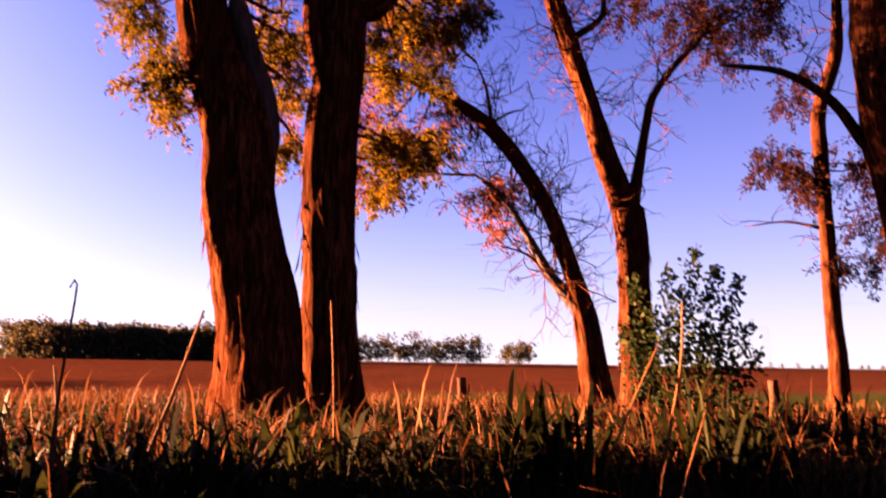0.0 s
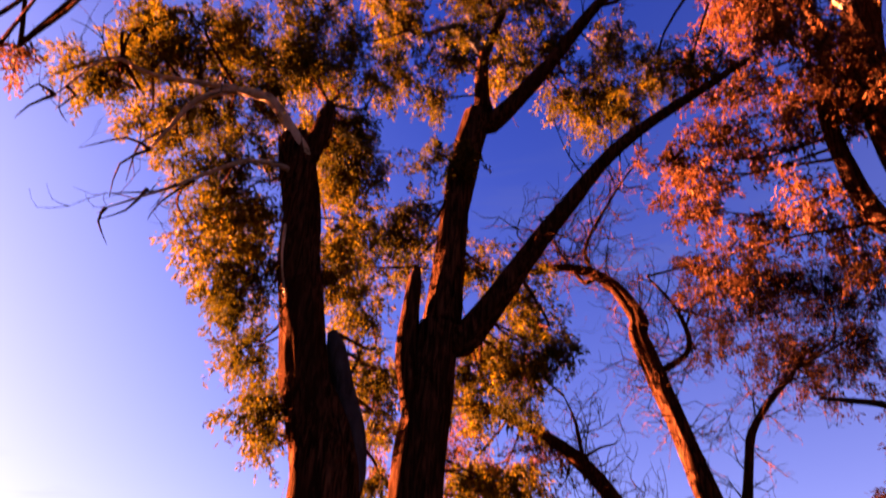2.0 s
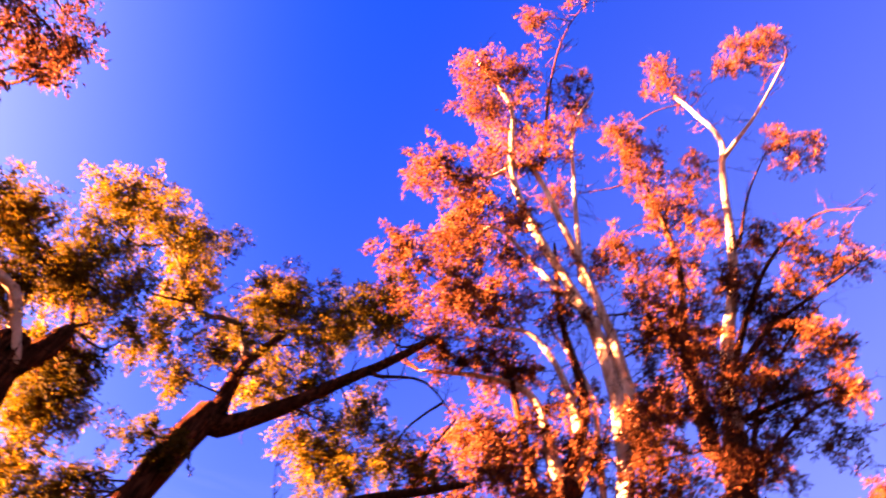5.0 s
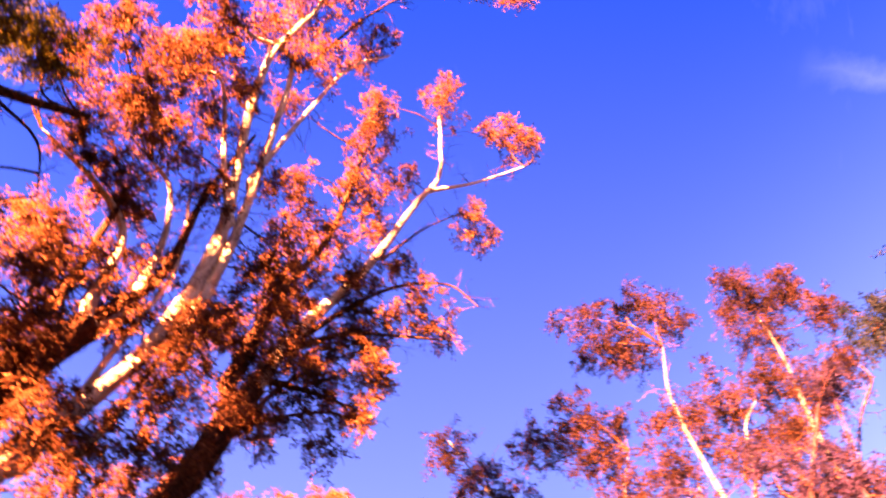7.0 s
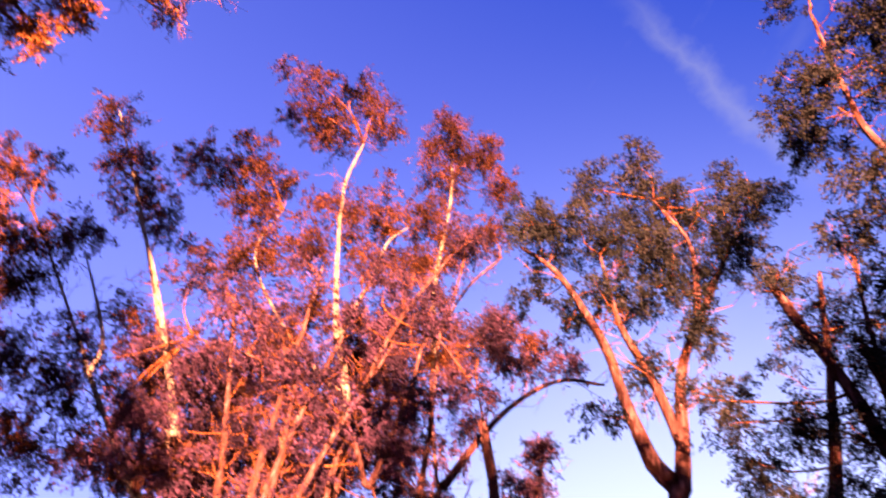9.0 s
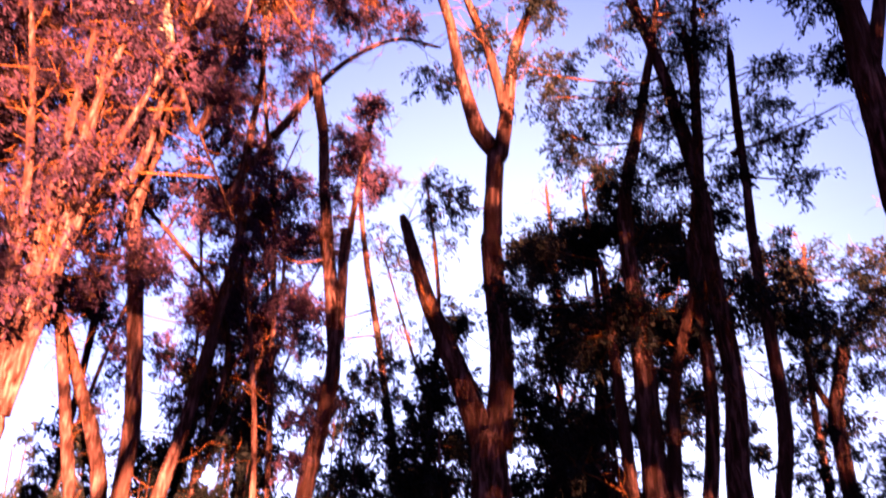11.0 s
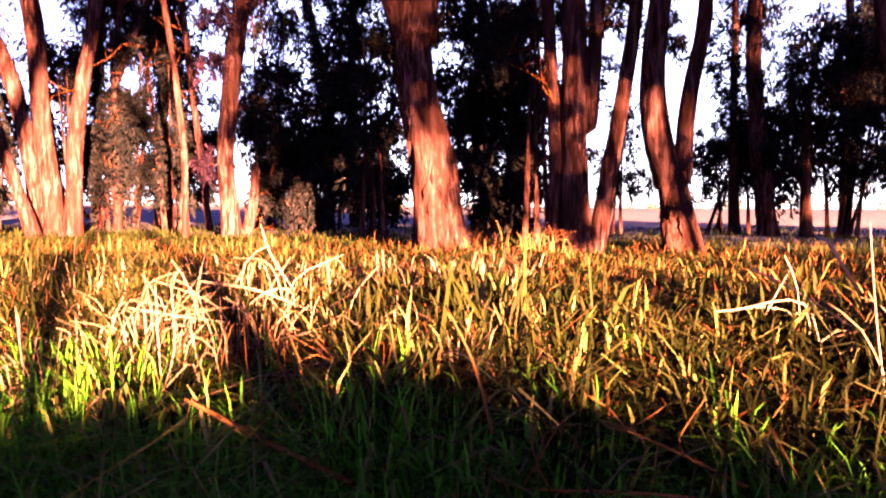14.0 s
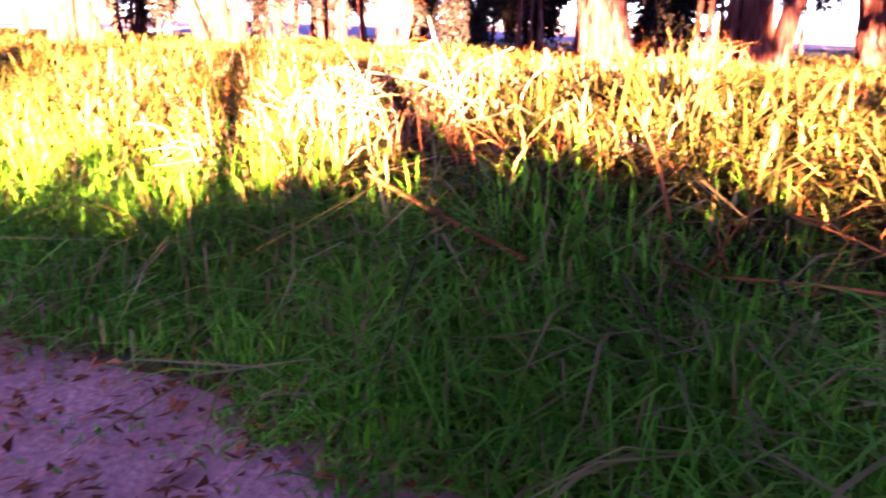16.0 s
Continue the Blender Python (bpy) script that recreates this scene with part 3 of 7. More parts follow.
def tuft(label, at_xy, n, h, width, mat, seed):
    """A clump of broad upright blades."""
    rng = np.random.default_rng(seed)
    xy = np.array(at_xy) + rng.normal(size=(n, 2)) * 0.13
    ob = blades("grass_tuft", mat, xy, rng, np.full(n, h), None, width, 0.4, label)
    tagged(ob, category="grass tuft")


def stick(name, label, category, pts, r0, r1, mat="dry", side_twigs=0, seed=1):
    rng = np.random.default_rng(seed)
    pts = [(x, y, height(x, y) + z) for x, y, z in pts]
    root = base_empty(name, pts[0])
    tagged(root, label, category)
    p = spline(pts, 0.08)
    mesh_object("stem", *tube(p, np.linspace(r0, r1, len(p)), 8, 0.25), mat, root, True)
    for _ in range(side_twigs):
        a = p[int(rng.integers(len(p) // 3, len(p)))]
        e = a + unit(rng.normal(size=3) + np.array([0, 0, 0.4])) * rng.uniform(0.15, 0.5)
        q = spline([a, (a + e) / 2 + rng.normal(size=3) * 0.04, e], 0.1)
        mesh_object("twig", *tube(q, np.linspace(r1, 0.002, len(q)), 5), mat, root, True)


# dead reeds and sticks on the slope
tuft("tall tuft of broad dark grass blades", (2.75, -2.75), 46, 0.62, 0.028, "grass", 31)
tuft("tall tuft of broad dark grass blades", (2.3, -2.9), 30, 0.5, 0.026, "grass", 32)
tuft("tall tuft of broad dark grass blades", (0.55, 4.0), 50, 0.6, 0.034, "grass", 33)
tuft("tall tuft of broad dark grass blades", (-0.95, 3.1), 22, 0.6, 0.03, "grass", 34)
tuft("tall tuft of broad dark grass blades", (1.6, 4.4), 50, 0.62, 0.034, "grass", 35)
reeds("bleached dead reeds bent over in the grass", (4.0, -1.8), 0.28, 60, 0.42, 0.7, (0.9, -0.4), 21)
reeds("bleached dead reeds bent over in the grass", (4.3, -1.3), 0.3, 34, 0.36, 0.58, (-0.6, 0.4), 22)
reeds("bleached dead reeds bent over in the grass", (3.55, -2.1), 0.22, 30, 0.4, 0.66, (-1.0, 0.5), 23)
reeds("rust-brown dead reeds standing in shade", (3.1, -2.0), 0.2, 40, 0.4, 0.62, (0.2, -0.1), 24, "dry")
reeds("bleached dead reeds bent over in the grass", (1.15, -3.6), 0.16, 16, 0.4, 0.62, (0.3, 0.3), 25)
reeds("dry weeds at the foot of a gum tree", (8.2, -8.3), 0.3, 40, 0.3, 0.6, (0.0, 0.0), 26, "dry")
reeds("dry weeds at the foot of a gum tree", (5.9, -7.0), 0.25, 36, 0.25, 0.5, (0.0, 0.0), 27, "dry")
stick("dead_reed", "tall upright bleached stalk in sunlit grass", "dead reed", [(0.97, -3.26, 0.07), (1.02, -3.24, 0.46), (1.06, -3.25, 0.84)], 0.0053, 0.0026, "straw", 0, 40)
stick("dead_reed", "long bleached reed lying bent over the grass", "dead reed", [(1.83, -3.89, 0.31), (1.56, -3.79, 0.27), (1.28, -3.69, 0.22)], 0.0069, 0.0034, "straw", 0, 41)
stick("dead_reed", "long bleached reed lying bent over the grass", "dead reed", [(1.36, -3.55, 0.17), (1.16, -3.51, 0.29), (0.9, -3.48, 0.44)], 0.0053, 0.0026, "straw", 0, 42)
stick("dead_reed", "long bleached reed lying bent over the grass", "dead reed", [(1.4, -3.75, 0.55), (1.29, -3.68, 0.46), (1.22, -3.65, 0.38)], 0.0084, 0.0043, "straw", 0, 43)
stick("dead_reed", "long bleached reed lying bent over the grass", "dead reed", [(1.64, -3.65, 0.18), (1.59, -3.67, 0.3), (1.55, -3.74, 0.42)], 0.0048, 0.0024, "straw", 0, 44)
stick("dead_reed", "long bleached reed lying bent over the grass", "dead reed", [(0.95, -3.26, 0.17), (1.1, -3.32, 0.38), (1.28, -3.37, 0.44)], 0.0053, 0.0026, "straw", 0, 45)
stick("dead_reed", "long bleached reed lying bent over the grass", "dead reed", [(4.44, -2.08, 0.33), (4.11, -2.28, 0.28), (3.69, -2.39, 0.2)], 0.0084, 0.0043, "straw", 0, 46)
stick("dead_reed", "long bleached reed lying bent over the grass", "dead reed", [(4.4, -1.64, 0.34), (4.11, -1.84, 0.29), (3.88, -2.08, 0.22)], 0.0069, 0.0034, "straw", 0, 47)
stick("dead_reed", "long bleached reed lying bent over the grass", "dead reed", [(4.01, -2.04, 0.2), (4.08, -2.34, 0.25), (4.05, -2.48, 0.23)], 0.0058, 0.0029, "straw", 0, 48)
stick("dead_reed", "long bleached reed lying bent over the grass", "dead reed", [(4.53, -2.56, 0.55), (4.32, -2.52, 0.37), (3.87, -2.49, 0.14)], 0.0053, 0.0026, "straw", 0, 49)
stick("dead_reed", "upright bleached reed in sunlit grass", "dead reed", [(3.69, -1.54, 0.1), (3.79, -1.56, 0.38), (3.89, -1.59, 0.63)], 0.0053, 0.0026, "straw", 0, 50)
stick("dead_reed", "upright bleached reed in sunlit grass", "dead reed", [(3.67, -1.59, 0.08), (3.92, -1.52, 0.3), (4.03, -1.49, 0.46)], 0.0048, 0.0024, "straw", 0, 51)
stick("dead_reed", "upright bleached reed in sunlit grass", "dead reed", [(3.61, -1.47, 0.13), (3.67, -1.59, 0.35), (3.86, -1.66, 0.62)], 0.0058, 0.0029, "straw", 0, 52)
stick("dead_reed", "upright bleached reed in sunlit grass", "dead reed", [(4.46, -1.13, 0.02), (4.56, -1.12, 0.34), (4.67, -1.13, 0.51)], 0.0048, 0.0024, "straw", 0, 53)
stick("dead_reed", "rusty dead reed standing in shade", "dead reed", [(2.88, -1.61, 0.24), (3.08, -1.67, 0.39), (3.26, -1.75, 0.56)], 0.008, 0.0040, "dry", 0, 54)
stick("dead_reed", "rusty dead reed standing in shade", "dead reed", [(2.68, -1.74, 0.2), (2.99, -1.82, 0.29), (3.3, -1.89, 0.46)], 0.008, 0.0040, "dry", 0, 55)
stick("dead_reed", "rusty dead reed standing in shade", "dead reed", [(2.79, -1.77, 0.19), (2.96, -1.87, 0.34), (3.36, -1.99, 0.49)], 0.008, 0.0040, "dry", 0, 56)
stick("dead_reed", "rusty dead reed standing in shade", "dead reed", [(2.57, -1.56, 0.2), (2.76, -1.62, 0.33), (2.88, -1.61, 0.39)], 0.006, 0.0030, "dry", 0, 57)
stick("dead_reed", "rusty dead reed standing in shade", "dead reed", [(2.93, -1.29, 0.18), (3.0, -1.37, 0.31), (3.06, -1.48, 0.44)], 0.006, 0.0030, "dry", 0, 58)
stick("dead_reed", "rusty dead reed standing in shade", "dead reed", [(1.99, -2.11, 0.27), (2.18, -2.2, 0.43), (2.48, -2.32, 0.55)], 0.008, 0.0040, "dry", 0, 59)
stick("fallen_stick", "pale broken stick leaning in the grass", "stick", [(2.2, -1.6, 0.28), (2.55, -1.46, 0.38), (2.9, -1.3, 0.5)], 0.012, 0.009)
stick("fallen_branch", "grey dead branch lying in the grass", "branch", [(0.98, -2.38, 0.27), (1.3, -2.18, 0.3), (1.68, -1.93, 0.3)], 0.008, 0.004, "dry", 7, 3)
stick("fallen_branch", "grey dead branch lying in the grass", "branch", [(1.12, -2.4, 0.28), (1.42, -2.35, 0.33), (1.65, -2.32, 0.34)], 0.007, 0.004, "dry", 5, 4)
stick("dry_stalk", "tall dry grass stalk bent over on the verge", "stalk", [(-1.45, 3.75, 0.0), (-1.3, 3.78, 0.45), (-1.19, 3.82, 0.85)], 0.012, 0.006)
stick("dry_stalk", "tall dry grass stalk bent over on the verge", "stalk", [(-1.9, 3.9, 0.0), (-1.92, 3.9, 0.4), (-1.95, 3.9, 0.6)], 0.009, 0.005)
stick("dry_stalk", "tall dry grass stalk bent over on the verge", "stalk", [(-0.55, 4.1, 0.0), (-0.57, 4.1, 0.5), (-0.6, 4.1, 0.92)], 0.009, 0.004)
stick("dry_stalk", "tall dry grass stalk bent over on the verge", "stalk", [(0.75, 3.9, 0.0), (0.95, 3.95, 0.45), (1.12, 4.0, 0.8)], 0.009, 0.004)
stick("dry_stalk", "tall dry grass stalk bent over on the verge", "stalk", [(0.85, 3.2, 0.0), (0.98, 3.22, 0.5), (1.1, 3.25, 0.85)], 0.009, 0.004)
stick("dry_stalk", "tall dry grass stalk bent over on the verge", "stalk", [(1.05, 3.9, 0.0), (1.2, 3.92, 0.7), (1.22, 3.92, 1.05)], 0.010, 0.005)
stick("stake", "thin dark wooden stake with a hooked top", "stake", [(-1.55, 3.1, -0.1), (-1.53, 3.12, 0.5), (-1.50, 3.13, 0.93), (-1.53, 3.13, 0.915)], 0.009, 0.004, "wood")


def fence_post(x, y, h):
    z = height(x, y)
    ob = mesh_object("fence_post", *tube(spline([(x, y, z - 0.1), (x + 0.02, y, z + h * 0.5), (x, y + 0.02, z + h)], 0.1), np.linspace(0.085, 0.07, len(spline([(x, y, z - 0.1), (x + 0.02, y, z + h * 0.5), (x, y + 0.02, z + h)], 0.1))), 9, 0.25), "wood", None, True)
    tagged(ob, "short weathered wooden fence post in dry grass", "fence post", "fence posts")


fence_post(0.32, 13.0, 0.42)
fence_post(5.1, 12.0, 0.45)


# fallen leaves on the track
rng = np.random.default_rng(77)
u, q = rng.uniform(-2.5, 5.0, 2600), -1.75 + np.abs(rng.normal(size=2600)) * 0.75
px_, py_ = S_N.y * u + S_N.x * q, -S_N.x * u + S_N.y * q
c = np.column_stack([px_, py_, [height(x, y) + 0.035 + 0.01 * rng.random() for x, y in zip(px_, py_)]])
ang = rng.uniform(0, 2 * math.pi, 2600)
d = unit(np.column_stack([np.cos(ang), np.sin(ang), rng.normal(size=2600) * 0.25]))
side = unit(np.cross(d, np.column_stack([rng.normal(size=2600) * 0.3, rng.normal(size=2600) * 0.3, np.ones(2600)])))
tagged(leaf_mesh("leaf_litter", "dry", c, d, side, rng.uniform(0.03, 0.09, 2600), rng.uniform(0.012, 0.03, 2600), None), "dry fallen gum leaves scattered on the dirt track", "leaf litter", kind="stuff")


# ---- far woods ----
def far_wood(label, az0, az1, dist, count, h0, h1, trunks):
    rng = np.random.default_rng(int(dist) + count)
    cs, ds, chunks = [], [], []
    for i in range(count):
        az = az0 + (az1 - az0) * (i + rng.uniform(-0.4, 0.4)) / count
        d = dist * rng.uniform(0.94, 1.08)
        x, y = math.sin(radians(az)) * d, math.cos(radians(az)) * d
        g, h = height(x, y), rng.uniform(h0, h1)
        low = 0.22 if trunks else 0.02
        spread = h * (0.2 if trunks else 0.24)
        for _ in range(20 if trunks else 34):
            f = rng.uniform(low, 1.0)
            c = np.array([x, y, g + h * f]) + rng.normal(size=3) * np.array([spread, spread, 0.3]) * (1.2 - 0.65 * f ** 2)
            n = 14
            cs.append(c + rng.normal(size=(n, 3)) * 0.06 * h)
            ds.append(unit(rng.normal(size=(n, 3)) + np.array([0, 0, -0.3])))
        p = spline([(x, y, g - 0.3), (x + rng.normal() * 0.3, y, g + h * 0.4), (x + rng.normal() * 0.5, y, g + h * 0.85)], 2.0)
        chunks.append(tube(p, np.linspace(0.022 * h, 0.008 * h, len(p)), 6))
    c, d = np.concatenate(cs), np.concatenate(ds)
    s = unit(np.cross(d, rng.normal(size=d.shape)))
    n = len(c)
    root = base_empty("far_wood", (math.sin(radians((az0 + az1) / 2)) * dist, math.cos(radians((az0 + az1) / 2)) * dist, 0.8))
    tagged(root, label, "woodland", kind="stuff")
    size = (h0 + h1) / 2
    leaf_mesh("crown", "wood_far", c, d, s, rng.uniform(0.07, 0.14, n) * size, rng.uniform(0.04, 0.08, n) * size, root)
    mesh_object("trunk", *joined(chunks), "pale", root)


far_wood("long dark wood on the far side of the field", -29.3, -12.5, 260, 86, 9.0, 11.5, False)
far_wood("thin row of pale-stemmed trees on the horizon", -12.5, 3.2, 270, 44, 6.0, 10.0, True)
far_wood("small stand of trees on the horizon", 4.6, 6.6, 280, 7, 7.0, 9.0, True)
far_wood("low bushes along the horizon", 21, 31, 420, 14, 2.0, 3.2, False)
far_wood("pale bushes beyond the shaded field", 100, 165, 330, 60, 3.0, 5.5, False)

# ---- trees and shrubs ----
tree('eucalyptus_tree', 'thick-trunked gum tree with rusty fissured bark beside a field', 'leaf_olive', 3.0, 0.62,
     [('trunk', [0.393, 0.391, 0.383, 0.369, 0.365, 0.351, 0.303, 0.256, 0.244, 0.232, 0.213, 0.22, 0.201], 0, 'bark', [(-1.8, 7.79, 0.95), (-1.84, 7.79, 1.44), (-1.91, 7.77, 2.0), (-2.0, 7.75, 2.57), (-2.11, 7.72, 3.15), (-2.18, 7.7, 3.75), (-2.26, 7.67, 4.13), (-2.47, 7.61, 4.76), (-2.62, 7.56, 5.44), (-2.75, 7.51, 6.16), (-2.87, 7.47, 6.94), (-3.04, 7.4, 7.75), (-3.12, 7.37, 8.09)]),
      ('limb', [0.132, 0.13, 0.114, 0.098], 0, 'pale', [(-1.92, 7.87, 3.63), (-1.96, 7.86, 4.2), (-2.12, 7.82, 4.72), (-2.31, 7.76, 5.4)]),
      ('limb', 0.0928, 0.0608, 'white', [(-2.88, 7.30, 7.69), (-3.18, 7.19, 8.15), (-3.43, 7.07, 8.44), (-3.85, 6.86, 8.42)]),
      ('limb', 0.049, 0.0203, 'white', [(-3.81, 6.88, 8.45), (-4.17, 6.66, 8.05), (-4.34, 6.55, 7.48), (-4.44, 6.48, 7.11)]),
      ('limb', 0.0381, 0.0135, 'white', [(-3.87, 6.83, 8.42), (-4.64, 6.34, 8.19), (-5.05, 6.02, 8.16), (-5.32, 5.79, 7.35)]),
      ('limb', 0.17, 0.11, 'bark', [(-2.91, 7.46, 7.72), (-2.8, 7.49, 8.18), (-2.75, 7.52, 8.74)]),
      ('limb', 0.0381, 0.0101, 'white', [(-3.07, 7.23, 7.40), (-3.50, 7.03, 7.36), (-4.11, 6.70, 6.75), (-4.63, 6.35, 6.18)]),
      ('limb', 0.0435, 0.027, 'white', [(-2.71, 7.38, 5.46), (-2.86, 7.31, 5.99), (-2.94, 7.28, 6.58)]),
      ('twig', 0.02, 0.005, 'bark', [(-4.63, 6.35, 6.18), (-4.65, 6.34, 5.99), (-4.52, 6.43, 5.75)]),
      ('twig', 0.02, 0.005, 'bark', [(-4.35, 6.55, 6.58), (-4.47, 6.47, 6.23), (-4.66, 6.33, 6.01)]),
      ('twig', 0.02, 0.005, 'bark', [(-3.97, 6.79, 6.89), (-4.20, 6.64, 6.46), (-4.26, 6.59, 6.18)]),
      ('twig', 0.02, 0.005, 'bark', [(-4.44, 6.48, 7.11), (-4.64, 6.34, 6.78), (-4.63, 6.35, 6.31)]),
      ('twig', 0.02, 0.005, 'bark', [(-4.44, 6.48, 7.11), (-4.65, 6.32, 7.15), (-5.00, 6.07, 6.80)]),
      ('twig', 0.02, 0.005, 'bark', [(-5.32, 5.79, 7.35), (-5.45, 5.66, 7.07), (-5.50, 5.61, 6.84)]),
      ('twig', 0.02, 0.005, 'bark', [(-5.32, 5.79, 7.35), (-5.45, 5.64, 7.37), (-5.52, 5.59, 7.14)]),
      ('twig', 0.02, 0.005, 'bark', [(-5.05, 6.02, 8.16), (-5.26, 5.84, 7.84), (-5.43, 5.66, 7.47)]),
      ('twig', 0.02, 0.005, 'bark', [(-4.34, 6.55, 7.48), (-4.54, 6.42, 7.15), (-4.55, 6.42, 6.59)]),
      ('twig', 0.02, 0.005, 'bark', [(-4.11, 6.70, 6.75), (-4.26, 6.60, 6.59), (-4.63, 6.35, 6.38)]),
      ('twig', 0.02, 0.005, 'bark', [(-5.17, 5.90, 7.43), (-5.25, 5.84, 7.20), (-5.15, 5.94, 7.06)])],
     [(-4.66, 6.79, 9.25, 0.56), (-5.27, 6.74, 9.58, 0.4), (-4.30, 7.76, 10.10, 0.61), (-3.79, 8.37, 10.76, 0.65), (-2.81, 7.92, 9.87, 0.51),
      (-2.34, 8.40, 8.62, 0.38), (-2.69, 8.62, 8.29, 0.42), (-3.64, 7.38, 7.84, 0.45), (-3.97, 7.59, 7.28, 0.38), (-4.36, 7.73, 6.83, 0.29),
      (-3.92, 8.31, 7.45, 0.41), (-3.35, 7.71, 6.46, 0.3), (-3.66, 7.91, 6.00, 0.36), (-3.51, 8.32, 5.41, 0.3), (-3.01, 7.68, 4.45, 0.33),
      (-3.91, 7.61, 6.20, 0.25), (-5.72, 6.78, 8.62, 0.25), (-5.65, 7.26, 9.32, 0.34), (-3.58, 7.60, 8.94, 0.38), (-3.07, 8.16, 9.05, 0.36)]
     + [(-4.53, 7.81, 8.84, 0.32), (-4.60, 6.85, 8.22, 0.26), (-2.34, 8.23, 9.72, 0.29), (-5.17, 7.21, 8.28, 0.25), (-2.50, 8.84, 7.70, 0.25),
      (-2.73, 7.95, 8.34, 0.3), (-2.59, 9.15, 6.97, 0.41), (-2.30, 9.54, 6.51, 0.41), (-3.10, 9.65, 7.84, 0.37), (-2.46, 10.15, 5.86, 0.35),
      (-2.06, 9.06, 5.52, 0.28), (-1.98, 9.40, 4.91, 0.29), (-2.12, 9.69, 4.27, 0.25), (-3.56, 9.59, 5.31, 0.31), (-3.68, 8.70, 5.72, 0.26),
      (-3.42, 9.15, 4.62, 0.25),
      (-4.39, 7.28, 7.70, 0.40), (-4.14, 7.99, 7.58, 0.48), (-3.62, 7.91, 6.86, 0.35), (-3.85, 8.35, 6.47, 0.40), (-2.83, 8.01, 6.38, 0.48), (-3.06, 8.46, 9.00, 0.35), (-2.52, 8.33, 8.29, 0.40), (-3.64, 8.45, 10.42, 0.48), (-3.83, 7.59, 9.68, 0.35), (-4.59, 7.74, 10.28, 0.40), (-5.20, 6.98, 9.78, 0.48), (-5.77, 7.16, 9.80, 0.35), (-5.44, 6.53, 8.45, 0.40), (-4.62, 7.72, 8.97, 0.48), (-2.57, 8.31, 9.15, 0.35)], 0.45)
